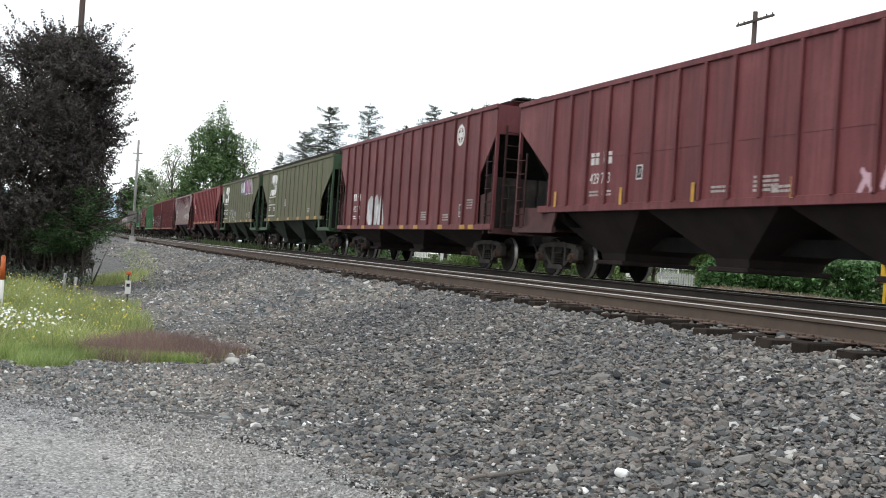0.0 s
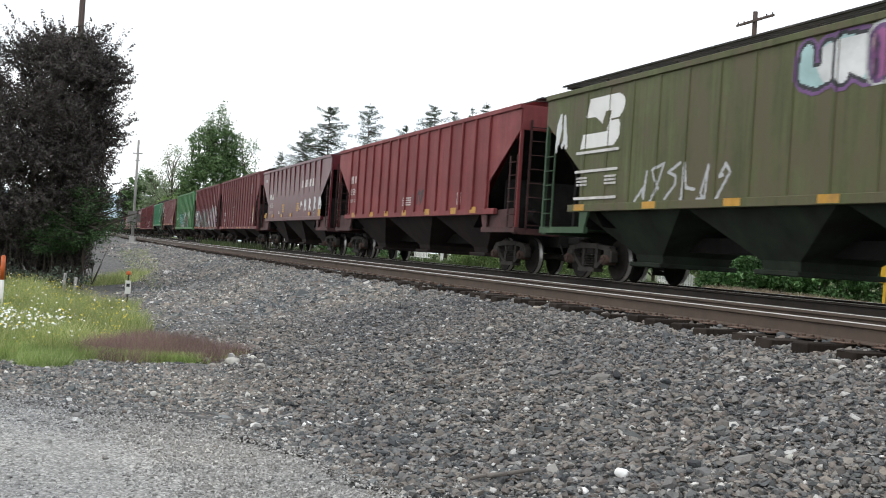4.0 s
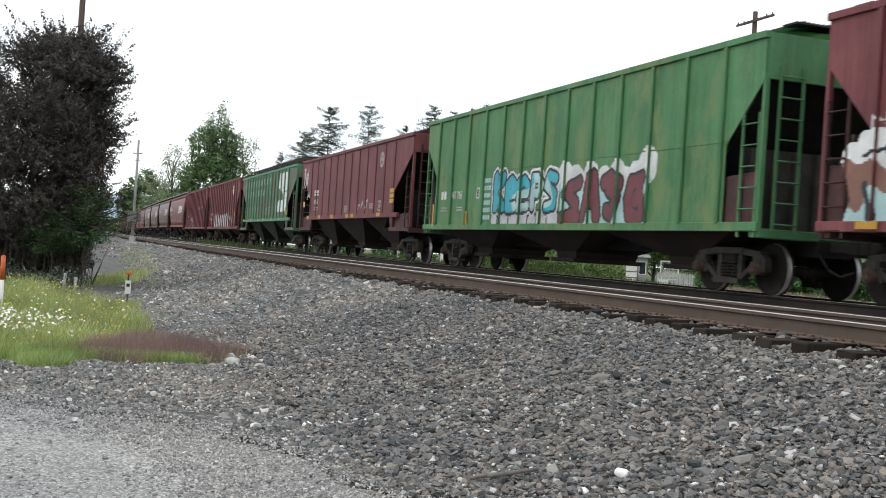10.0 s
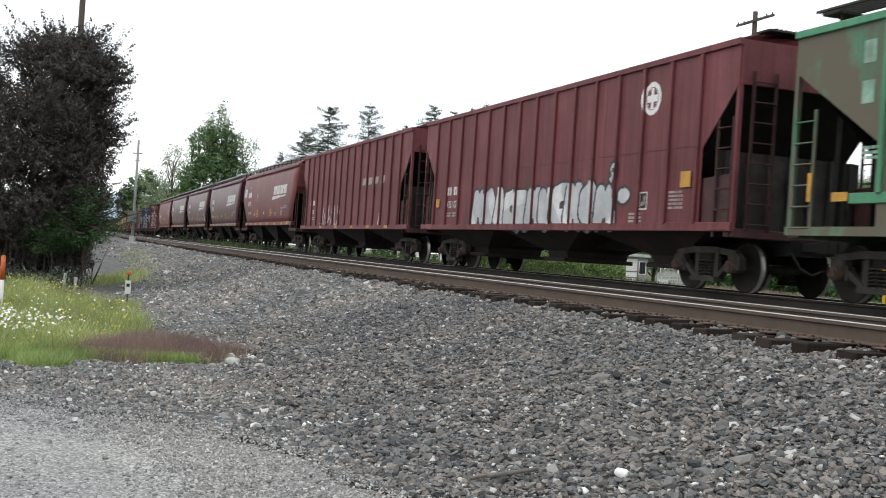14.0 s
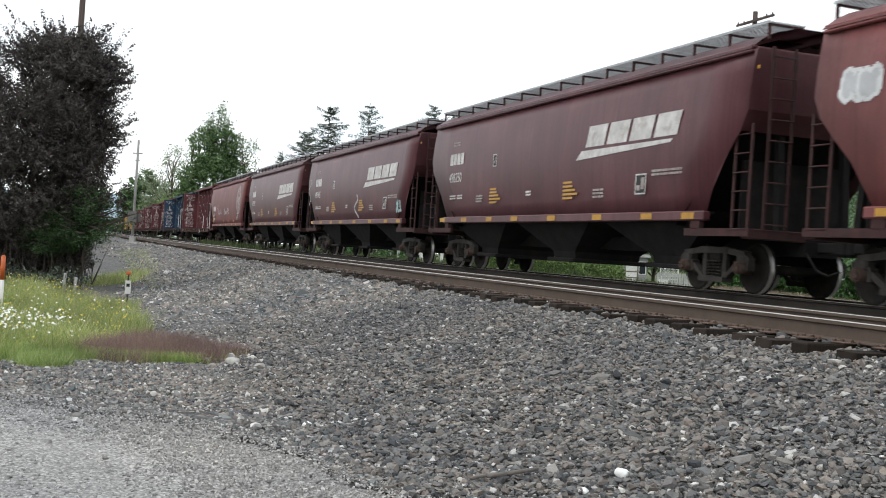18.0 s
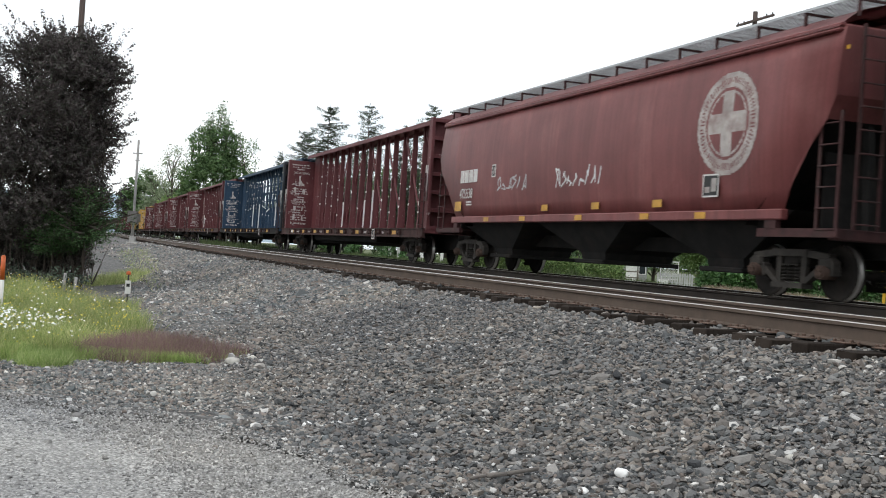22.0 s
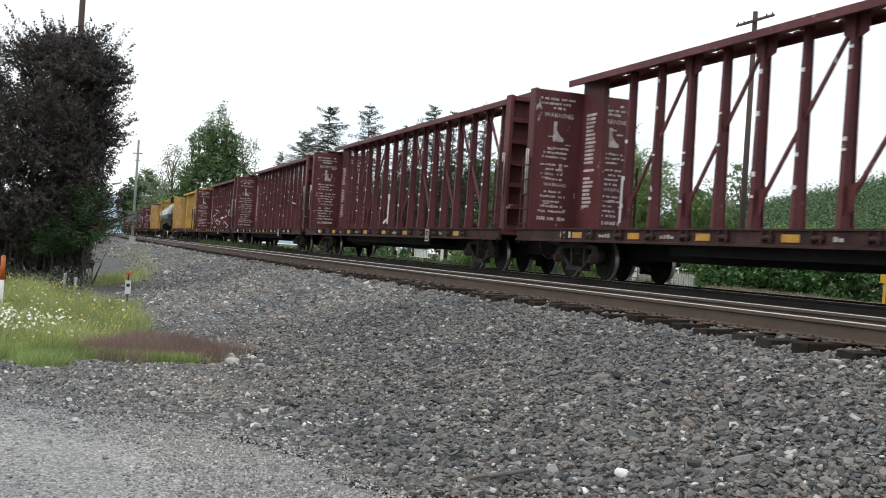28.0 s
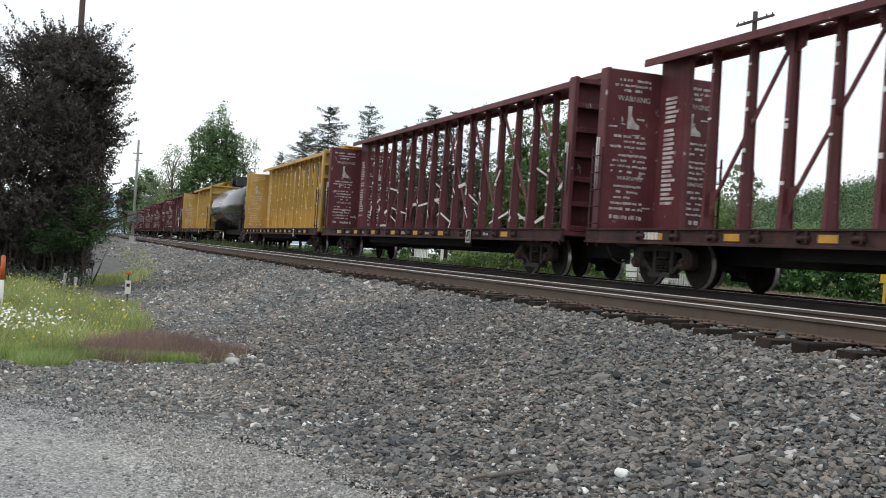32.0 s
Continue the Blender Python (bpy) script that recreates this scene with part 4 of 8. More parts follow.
        if kind == "low":
            box(bm, min(x - e * 0.62, x - e * 0.66), max(x - e * 0.62, x - e * 0.66), -1.57, 1.57, 1.1, 2.55)
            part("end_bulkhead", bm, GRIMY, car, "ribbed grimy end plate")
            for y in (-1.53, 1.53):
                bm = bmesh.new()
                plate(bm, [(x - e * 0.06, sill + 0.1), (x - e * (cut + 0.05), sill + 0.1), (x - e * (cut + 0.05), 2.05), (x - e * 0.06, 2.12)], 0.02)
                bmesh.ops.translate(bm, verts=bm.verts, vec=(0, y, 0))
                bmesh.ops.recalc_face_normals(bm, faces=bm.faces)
                part("end_apron", bm, APRON, car, "dull dark-brown plate with darker blotches below the opening")
            for k in range(7):
                bm = bmesh.new()
                y = -1.35 + 0.45 * k
                box(bm, min(x - e * 0.55, x - e * 0.64), max(x - e * 0.55, x - e * 0.64), y - 0.04, y + 0.04, 1.1, 2.55)
                part("end_rib", bm, GRIMY, car)
        else:
            box(bm, min(x - e * 1.5, x - e * 1.55), max(x - e * 1.5, x - e * 1.55), -1.3, 1.3, 1.1, 2.6)
            part("end_bulkhead", bm, SOOTSHADE, car, "sooty end plate")
            for y in (-1.5, 1.5) if end_paint in (BROWN, RED, MAROON) else ():
                bm = bmesh.new()
                plate(bm, [(x - e * 0.05, 1.08), (x - e * (cut + 0.25), 1.08), (x - e * (cut + 0.1), 1.60), (x - e * 0.05, 1.66)], 0.02)
                bmesh.ops.translate(bm, verts=bm.verts, vec=(0, y, 0))
                bmesh.ops.recalc_face_normals(bm, faces=bm.faces)
                part("end_apron", bm, APRON, car, "dark brown blotched plate beside the end platform")
            for y in (-0.75, 0.75):
                bm = bmesh.new()
                bar(bm, (x - e * 0.1, y, 1.1), (x - e * 0.2, y, zt), 0.12, 0.10, (0, 1, 0))
                part("end_brace", bm, SOOTSHADE, car)
        bm = bmesh.new()
        box(bm, min(x, x - e * 0.28), max(x, x - e * 0.28), -1.58, 1.58, 0.98, 1.14, bev=0.015)
        box(bm, min(x, x - e * 1.6), max(x, x - e * 1.6), -1.5, 1.5, 1.10, 1.13)
        if kind == "high":
            for y in (-1.58, 1.58):
                plate(bm, [(x - e * 2.0, 1.54), (x - e * 2.45, 1.54), (x - e * 2.2, 1.06), (x - e * 2.0, 1.06)], 0.05)
                for q in bm.verts[-8:]:
                    q.co.y += y
                box(bm, min(x, x - e * 2.3), max(x, x - e * 2.3), y - 0.05, y + 0.05, 1.02, 1.16)
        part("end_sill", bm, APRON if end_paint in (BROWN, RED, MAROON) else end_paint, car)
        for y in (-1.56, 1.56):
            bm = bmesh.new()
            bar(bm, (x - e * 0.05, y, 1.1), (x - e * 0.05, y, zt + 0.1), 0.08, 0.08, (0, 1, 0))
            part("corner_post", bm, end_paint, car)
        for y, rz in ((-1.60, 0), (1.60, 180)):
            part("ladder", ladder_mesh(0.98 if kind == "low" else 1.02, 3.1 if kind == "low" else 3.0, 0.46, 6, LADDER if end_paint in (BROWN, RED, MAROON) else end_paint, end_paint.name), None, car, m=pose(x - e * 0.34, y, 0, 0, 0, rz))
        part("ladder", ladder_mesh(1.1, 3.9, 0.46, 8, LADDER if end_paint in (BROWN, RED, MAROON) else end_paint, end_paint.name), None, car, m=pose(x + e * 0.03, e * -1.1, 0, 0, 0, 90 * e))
        part("coupler", once("coupler", coupler_mesh), None, car, m=pose(x, 0, 0, 0, 0, 0 if e > 0 else 180))
    bm = bmesh.new()
    box(bm, -h, h, -0.35, 0.35, 0.72, 1.02)
    part("centre_sill", bm, SOOTSHADE, car)
    bm = bmesh.new()
    tube(bm, (h - 1.9, -0.5, 1.5), (h - 1.0, -0.5, 1.5), 0.2, 12)
    part("brake_reservoir", bm, SOOTSHADE, car)
    bm = bmesh.new()
    tube(bm, (-h + 1.1, 0.3, 1.45), (-h + 1.7, 0.3, 1.45), 0.22, 12)
    part("brake_cylinder", bm, SOOTSHADE, car)
    for e in (-1, 1):
        truck(car, e * (h - 1.55), mid)
    CARS.append((car, mid))
    sheet, rib = -1.61, -1.61 - proud
    px = np.array(xs)
    depth = (lambda x, z: np.where((np.min(np.abs(np.asarray(x)[..., None] - px), -1) < 0.05) & (z > lo), rib, sheet))
    return car, h, depth, xs


# ---- covered hopper cars with curved sides ----
def curved_hopper(name, gap_a, gap_b, paint, label):
    L = gap_a - gap_b
    mid = (gap_a + gap_b) / 2
    h = L / 2 - 0.72
    car = tagged(empty(name), label, "freight car", "cars of the freight train")
    zs = np.linspace(1.42, 4.25, 9)
    def side_y(z):
        return 1.60 - 0.13 * ((z - 2.9) / 1.4) ** 2
    def edge(z):
        return float(np.interp(z, (1.42, 2.1, 2.8, 3.15, 4.25), (1.45, 1.05, 0.34, 0.14, 0.14)))
    for sgn in (-1, 1):
        bm = bmesh.new()
        rows = []
        for k in range(13):
            f = k / 12
            at = lambda z, d: ((-h + edge(z)) * (1 - f) + (h - edge(z)) * f, sgn * (side_y(z) - d), z)
            rows.append([at(z, 0) for z in zs] + [at(z, 0.02) for z in zs[::-1]])
        loft(bm, rows, closed=True, smooth=True, caps=True)
        bmesh.ops.recalc_face_normals(bm, faces=bm.faces)
        part("side_sheet", bm, paint, car)
        bm = bmesh.new()
        box(bm, -h + 1.35, h - 1.35, sgn * 1.50 - 0.08, sgn * 1.50 + 0.08, 1.28, 1.46, bev=0.02)
        part("side_sill", bm, paint, car)
        bm = bmesh.new()
        box(bm, -h + 0.2, h - 0.2, sgn * 1.50 - 0.07, sgn * 1.50 + 0.07, 4.19, 4.25, bev=0.02)
        box(bm, -h + 0.2, h - 0.2, sgn * 1.49 - 0.06, sgn * 1.49 + 0.06, 4.27, 4.33, bev=0.02)
        part("eave_rail", bm, paint, car)
    bm = bmesh.new()
    prof = [(-1.57, 4.25), (-1.56, 4.28), (-1.33, 4.46), (-1.1, 4.58), (-0.6, 4.72), (0.6, 4.72), (1.1, 4.58), (1.33, 4.46), (1.56, 4.28), (1.57, 4.25)]
    loft(bm, [[(x, y, z) for y, z in prof] for x in (-h + 0.2, h - 0.2)], closed=False, smooth=True)
    bmesh.ops.solidify(bm, geom=bm.faces, thickness=0.02)
    part("roof", bm, paint, car)
    for y in (-0.92, 0.92):
        bm = bmesh.new()
        for k in range(13):
            yy = y - 0.36 + 0.06 * k
            box(bm, -h + 0.1, h - 0.1, yy - 0.008, yy + 0.008, 4.725, 4.75)
        box(bm, -h + 0.1, h - 0.1, y - 0.385, y - 0.37, 4.715, 4.76)
        for k in range(60):
            x = -h + 0.12 + (2 * h - 0.24) * k / 59
            box(bm, x - 0.006, x + 0.006, y - 0.36, y + 0.36, 4.73, 4.74)
        part("running_board", bm, GALV, car, "grey galvanised open grating on the roof")
        out = -1 if y < 0 else 1
        def leg():
            b2 = bmesh.new()
            bar(b2, (0, 0.34, 4.44), (0, 0.34, 4.72), 0.045, 0.04, (0, 1, 0))
            box(b2, -0.025, 0.025, -0.36, 0.36, 4.685, 4.72)
            return mesh_of("walkway_bracket", b2, LADDER)
        lm = once(("bracket", paint.name), leg)
        for k in range(15):
            part("walkway_bracket", lm, None, car, m=pose(-h + 0.15 + (2 * h - 0.3) * k / 14, y, 0, 0, 0, 180 if out < 0 else 0))
    bm = bmesh.new()
    box(bm, -h + 1.2, h - 1.2, -0.3, 0.3, 4.70, 4.82, bev=0.04)
    part("roof_hatch", bm, paint, car)
    n = 3
    pitch = (2 * h - 2.4) / n
    for k in range(n):
        cx = (k - 1) * pitch
        bm = bmesh.new()
        ring = lambda hx, hy, z: [(cx - hx, -hy, z), (cx + hx, -hy, z), (cx + hx, hy, z), (cx - hx, hy, z)]
        loft(bm, [ring(pitch / 2 - 0.02, 1.42, 1.45), ring(0.6, 0.9, 0.62), ring(0.55, 0.85, 0.40)], caps=True)
        box(bm, cx - 0.7, cx + 0.7, -1.0, 1.0, 0.36, 0.46, bev=0.02)
        bmesh.ops.recalc_face_normals(bm, faces=bm.faces)
        part("chute", bm, SOOTSHADE, car, "discharge chute, near-black with soot and painted-in under-car shade")
    for e in (-1, 1):
        x = e * h
        bm = bmesh.new()
        rows = [[(x - e * edge(z), -side_y(z), z), (x - e * edge(z), side_y(z), z)] for z in zs[4:]]
        loft(bm, rows, closed=False)
        bmesh.ops.solidify(bm, geom=bm.faces, thickness=0.02)
        part("end_sheet", bm, paint, car, "end sheet above the platform")
        bm = bmesh.new()
        box(bm, min(x - e * 0.16, x - e * 0.30), max(x - e * 0.16, x - e * 0.30), -1.46, 1.46, 3.9, 4.3, bev=0.02)
        part("end_cap", bm, paint, car)
        bars(car, "yellow_print", [(x - e * 0.12 - 0.06, x - e * 0.12 + 0.06, 3.9, 3.96)], SAFETY, -1.47, label="yellow stencilled line")
        bm = bmesh.new()
        v = [bm.verts.new(p) for p in ((x - e * 0.3, -1.5, 3.0), (x - e * 0.3, 1.5, 3.0), (x - e * 2.4, 1.5, 1.2), (x - e * 2.4, -1.5, 1.2))]
        bm.faces.new(v)
        bmesh.ops.solidify(bm, geom=bm.faces, thickness=0.02)
        # colour holds both soot and the shade over the truck
        part("slope_sheet", bm, SOOTSHADE, car, "slope sheet over the truck, near-black with soot and painted-in shade")
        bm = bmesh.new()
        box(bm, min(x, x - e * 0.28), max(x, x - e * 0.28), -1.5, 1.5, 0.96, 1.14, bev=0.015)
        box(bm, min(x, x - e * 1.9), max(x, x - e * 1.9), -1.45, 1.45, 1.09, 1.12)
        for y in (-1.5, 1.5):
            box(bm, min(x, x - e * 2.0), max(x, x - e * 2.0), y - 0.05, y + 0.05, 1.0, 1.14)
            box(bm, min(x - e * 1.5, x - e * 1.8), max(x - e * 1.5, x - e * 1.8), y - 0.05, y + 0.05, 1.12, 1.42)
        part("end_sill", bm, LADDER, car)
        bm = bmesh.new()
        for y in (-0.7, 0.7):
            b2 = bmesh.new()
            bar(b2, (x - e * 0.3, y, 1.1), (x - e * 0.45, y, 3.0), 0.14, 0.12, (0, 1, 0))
            part("end_brace", b2, SOOTSHADE, car)
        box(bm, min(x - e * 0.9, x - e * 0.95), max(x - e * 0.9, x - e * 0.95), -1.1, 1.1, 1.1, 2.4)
        part("end_bulkhead", bm, SOOTSHADE, car, "sooty end bracing")
        # these ladders use the brown with the end's shade painted in
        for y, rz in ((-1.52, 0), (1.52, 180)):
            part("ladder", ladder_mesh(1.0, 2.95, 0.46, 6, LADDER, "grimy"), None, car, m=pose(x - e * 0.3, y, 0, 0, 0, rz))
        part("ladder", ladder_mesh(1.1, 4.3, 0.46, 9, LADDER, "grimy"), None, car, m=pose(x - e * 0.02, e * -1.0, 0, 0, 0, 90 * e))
        part("coupler", once("coupler", coupler_mesh), None, car, m=pose(x, 0, 0, 0, 0, 0 if e > 0 else 180))
        truck(car, e * (h - 1.7), mid)
    bm = bmesh.new()
    box(bm, -h, h, -0.35, 0.35, 0.72, 1.02)
    part("centre_sill", bm, SOOTSHADE, car)
    CARS.append((car, mid))
    return car, h, lambda x, z: -side_y(np.asarray(z)) - 0.002


# ---- centre-beam lumber flatcars, running empty ----
def beam_car(name, gap_a, gap_b, paint, label, holes=False):
    L = gap_a - gap_b
    mid = (gap_a + gap_b) / 2
    h = L / 2 - 0.62
    top = 4.66
    car = tagged(empty(name), label, "freight car", "cars of the freight train")
    bm = bmesh.new()
    box(bm, -h, h, -1.5, 1.5, 0.98, 1.08)
    part("deck", bm, paint, car)
    for sgn in (-1, 1):
        bm = bmesh.new()
        o = lambda y, z: (sgn * y, z)
        prof = [o(1.43, 0.82), o(1.58, 0.82), o(1.58, 0.86), o(1.53, 0.87), o(1.53, 1.09), o(1.57, 1.10), o(1.57, 1.13), o(1.45, 1.13), o(1.45, 0.87), o(1.43, 0.86)]
        loft(bm, [[(x, y, z) for y, z in prof] for x in (-h, h)], caps=True)
        bmesh.ops.recalc_face_normals(bm, faces=bm.faces)
        part("side_sill", bm, SOOTSHADE if holes else SILLGRIME, car, "grime-covered side sill")
        def cleat():
            b2 = bmesh.new()
            box(b2, -0.13, -0.09, -0.07, 0.0, 0.90, 1.09, bev=0.008)
            box(b2, 0.09, 0.13, -0.07, 0.0, 0.90, 1.09, bev=0.008)
            tube(b2, (-0.12, -0.03, 0.98), (0.17, -0.03, 0.98), 0.045, 8)
            return mesh_of("winch", b2, SILLGRIME)
        cm = once("winch", cleat)
        for k in range(16):
            part("winch", cm, None, car, m=pose(1.25 * (k - 7.5) - 0.06, sgn * 1.53, 0, 0, 0, 0 if sgn < 0 else 180))
    bm = bmesh.new()
    box(bm, -h, h, -0.3, 0.3, 0.5, 0.98)
    box(bm, -h * 0.45, h * 0.45, -1.2, 1.2, 0.62, 0.97)
    part("centre_sill", bm, SOOTSHADE, car)
    # the beam along the top: a flat plate with oval openings and a shallow lip
    bt = top + 0.30
    bm = bmesh.new()
    ovals = [1.25 * (k - 7.5) + 0.62 for k in range(-1, 16)]
    ends = [-h + 0.2] + [v for c in ovals for v in (c - 0.22, c + 0.22)] + [h - 0.2]
    for a, b in zip(ends[0::2], ends[1::2]):
        box(bm, a, b, -0.42, 0.42, bt - 0.03, bt)
    for c in ovals:
        for sy in (-1, 1):
            rim = [(c - 0.22, sy * 0.42), (c + 0.22, sy * 0.42), (c + 0.22, sy * 0.26)]
            rim += [(c + 0.19 * math.cos(a), sy * (0.26 - 0.12 * math.sin(a))) for a in (0.3, 0.9, 1.57, 2.2, 2.8)] + [(c - 0.22, sy * 0.26)]
            mesh_plate = [bm.verts.new((x, y, z)) for z in (bt - 0.03, bt) for x, y in rim]
            m = len(rim)
            bm.faces.new(mesh_plate[:m]), bm.faces.new(mesh_plate[m:][::-1])
            for q in range(m):
                bm.faces.new((mesh_plate[q], mesh_plate[q + m], mesh_plate[(q + 1) % m + m], mesh_plate[(q + 1) % m]))
        box(bm, c - 0.22, c + 0.22, -0.05, 0.05, bt - 0.03, bt)
    for y in (-0.42, 0.42):
        box(bm, -h + 0.2, h - 0.2, y - 0.025, y + 0.025, bt - 0.15, bt + 0.01, bev=0.008)
    bmesh.ops.recalc_face_normals(bm, faces=bm.faces)
    part("top_beam", bm, paint, car, "flat top beam with oval openings along the middle of the car")
    xs = [1.25 * (k - 7.5) - 0.06 for k in range(16)]
    zt, zb = bt - 0.03, 1.08

    def post(gusset):
        b2 = bmesh.new()
        w = lambda f: 0.085 + 0.05 * f
        if not holes:
            g, q = 0.022, 0.06 if gusset else 0.045
            ring = lambda v, z: [(-q, -v, z), (q, -v, z), (q, -v + g, z), (g, -v + g, z), (g, v - g, z), (q, v - g, z), (q, v, z), (-q, v, z), (-q, v - g, z), (-g, v - g, z), (-g, -v + g, z), (-q, -v + g, z)]
            loft(b2, [ring(w(1) + 0.03, zb), ring(w(1), zb + 0.5), ring(w(0), zt)], caps=True)
        else:
            H = zt - zb
            for sgn in (-1, 1):
                plate(b2, [(sgn * w(0), zt), (sgn * 0.04, zt), (sgn * 0.045, zb), (sgn * w(1), zb)], 0.05, axis=0)
            for a, c in ((0.0, 0.14), (0.24, 0.26), (0.36, 0.40), (0.50, 0.52), (0.62, 1.0)):
                plate(b2, [(-0.042, zt - H * a), (0.042, zt - H * a), (0.042, zt - H * c), (-0.042, zt - H * c)], 0.046, axis=0)
            for sgn in (-1, 1):
                bar(b2, (0, sgn * w(0), zt), (0, sgn * w(1), zb), 0.09, 0.022, (0, 1, 0.02))
        if gusset:
            for sgn in (-1, 1):
                plate(b2, [(sgn * 0.05, zt - 0.42), (sgn * 0.30, zt - 0.34), (sgn * 0.34, zt), (sgn * 0.05, zt)], 0.03, axis=1)
        bmesh.ops.recalc_face_normals(b2, faces=b2.faces)
        return mesh_of("post", b2, paint)
    tops = [6, 4, 2, 8] + [7, 9, 11, 13]
    for k, x in enumerate(xs):
        part("post", once(("beam_post", paint.name, holes, k in tops), lambda: post(k in tops)), None, car, m=pose(x, 0, 0))
    for k, j in ((7, 9), (9, 11), (11, 13), (13, 15), (8, 6), (6, 4), (4, 2), (2, 0)):
        e = 1 if j > k else -1
        bm = bmesh.new()
        bar(bm, (xs[k] + 0.12 * e, -0.02 * e, zt - 0.22), (xs[j] - 0.07 * e, -0.02 * e, zb + 0.62), 0.075, 0.05, (0, 1, 0))
        part("brace", bm, paint, car)
        bm = bmesh.new()
        plate(bm, [(xs[j] - 0.30 * e, zb + 0.95), (xs[j] - 0.05 * e, zb + 0.9), (xs[j] - 0.05 * e, zb + 0.42), (xs[j] - 0.14 * e, zb + 0.42)], 0.03, axis=1)
        part("gusset", bm, paint, car)
    bm = bmesh.new()
    box(bm, -h + 0.4, h - 0.4, -0.20, 0.20, zb, zb + 0.07)
    part("base_beam", bm, paint, car)
    # solid plates beside the ends
    for e in (-1, 1):
        bm = bmesh.new()
        x = e * h
        box(bm, min(x - e * 0.34, x - e * 1.45), max(x - e * 0.34, x - e * 1.45), -0.07, 0.07, 1.08, bt - 0.03, bev=0.01)
        part("web_plate", bm, paint, car)
        bm = bmesh.new()
        xi = x - e * 0.32
        box(bm, min(xi, xi - e * 0.03), max(xi, xi - e * 0.03), -1.40, 1.40, 1.0, top, bev=0.004)
        # only the leading blue end takes the colour with shade in it
        face = BLACKEND if holes and e > 0 else paint
        bh = part("bulkhead", bm, face, car, "tall ribbed end bulkhead")
        for y in (-1.36, 1.36):
            bm = bmesh.new()
            box(bm, min(x, xi), max(x, xi), y - 0.05, y + 0.05, 1.0, top + 0.03, bev=0.01)
            part("edge_post", bm, face, bh)
        for k in range(7):
            z = 1.15 + (top - 1.2) * k / 6
            bm = bmesh.new()
            box(bm, min(x - e * 0.04, xi), max(x - e * 0.04, xi), -1.31, 1.31, z - 0.06, z + 0.06, bev=0.008)
            part("rib", bm, face, bh)
        for y in (-1.48, -1.43):
            bm = bmesh.new()
            tube(bm, (x - e * 0.16, y, 2.0), (x - e * 0.16, y, 3.15), 0.016, 6)
            part("grab_iron", bm, WHITE, bh, "white grab iron")
        for y, rz in ((-1.52, 0), (1.52, 180)):
            part("ladder", ladder_mesh(0.75, 2.9, 0.42, 6, LADDER, "grimy"), None, car, m=pose(x - e * 0.3, y, 0, 0, 0, rz))
        part("coupler", once("coupler", coupler_mesh), None, car, m=pose(x, 0, 0, 0, 0, 0 if e > 0 else 180))
        truck(car, e * (h - 2.45), mid)
    CARS.append((car, mid))
    return car, h, xs, top


def tank_car(name, gap_a, gap_b, label):
    L = gap_a - gap_b
    mid = (gap_a + gap_b) / 2
    h = L / 2 - 0.7
    car = tagged(empty(name), label, "freight car", "cars of the freight train")
    bm = bmesh.new()
    n, r, cz = 28, 1.5, 2.75
    st = [(-h, 0.1), (-h + 0.03, 0.5), (-h + 0.15, 0.95), (-h + 0.4, 1.3), (-h + 0.75, 1.5), (h - 0.75, 1.5), (h - 0.4, 1.3), (h - 0.15, 0.95), (h - 0.03, 0.5), (h, 0.1)]
    loft(bm, [[(x, k * math.cos(6.28318 * i / n), cz + k * math.sin(6.28318 * i / n)) for i in range(n)] for x, k in st], smooth=True, caps=True)
    bmesh.ops.recalc_face_normals(bm, faces=bm.faces)
    part("tank", bm, BLACK, car, "glossy black cylindrical tank")
    bm = bmesh.new()
    tube(bm, (0, 0, 4.2), (0, 0, 4.6), 0.5, 16)
    for x in (-1.2, 1.2):
        box(bm, x - 0.02, x + 0.02, -0.9, 0.9, 4.25, 4.9)
    part("dome", bm, BLACK, car)
    bm = bmesh.new()
    box(bm, -h - 0.1, h + 0.1, -0.4, 0.4, 0.75, 1.1)
    for e in (-1, 1):
        box(bm, e * (h - 1.6) - 0.5, e * (h - 1.6) + 0.5, -1.3, 1.3, 1.0, 1.7)
        box(bm, e * h - 0.5, e * h + 0.5, -1.5, 1.5, 1.0, 1.12)
        for y in (-1.45, 1.45):
            bar(bm, (e * h, y, 1.1), (e * h, y, 2.2), 0.05, 0.05, (0, 1, 0))
            bar(bm, (e * (h - 1.6), y, 2.2), (e * h, y, 2.2), 0.05, 0.05)
    part("frame", bm, SOOTSHADE, car)
    for e in (-1, 1):
        part("coupler", once("coupler", coupler_mesh), None, car, m=pose(e * h, 0, 0, 0, 0, 0 if e > 0 else 180))
        truck(car, e * (h - 1.6), mid)
    CARS.append((car, mid))
    return car


CARS = []
# ---- the cars in running order ----
G = (235.4, 217.1, 198.7, 179.55, 161.6, 141.3, 122.75, 104.2, 86.4, 67.55, 48.67, 29.46, 11.15, -7.3, -26.4, -44.55, -62.5, -80.4, -100.02, -124.8, -150.05, -175.66, -200.7, -225.56, -250.94, -274.54, -292.84, -316.94, -341.44, -365.94, -390.44, -414.94, -439.44, -463.94)


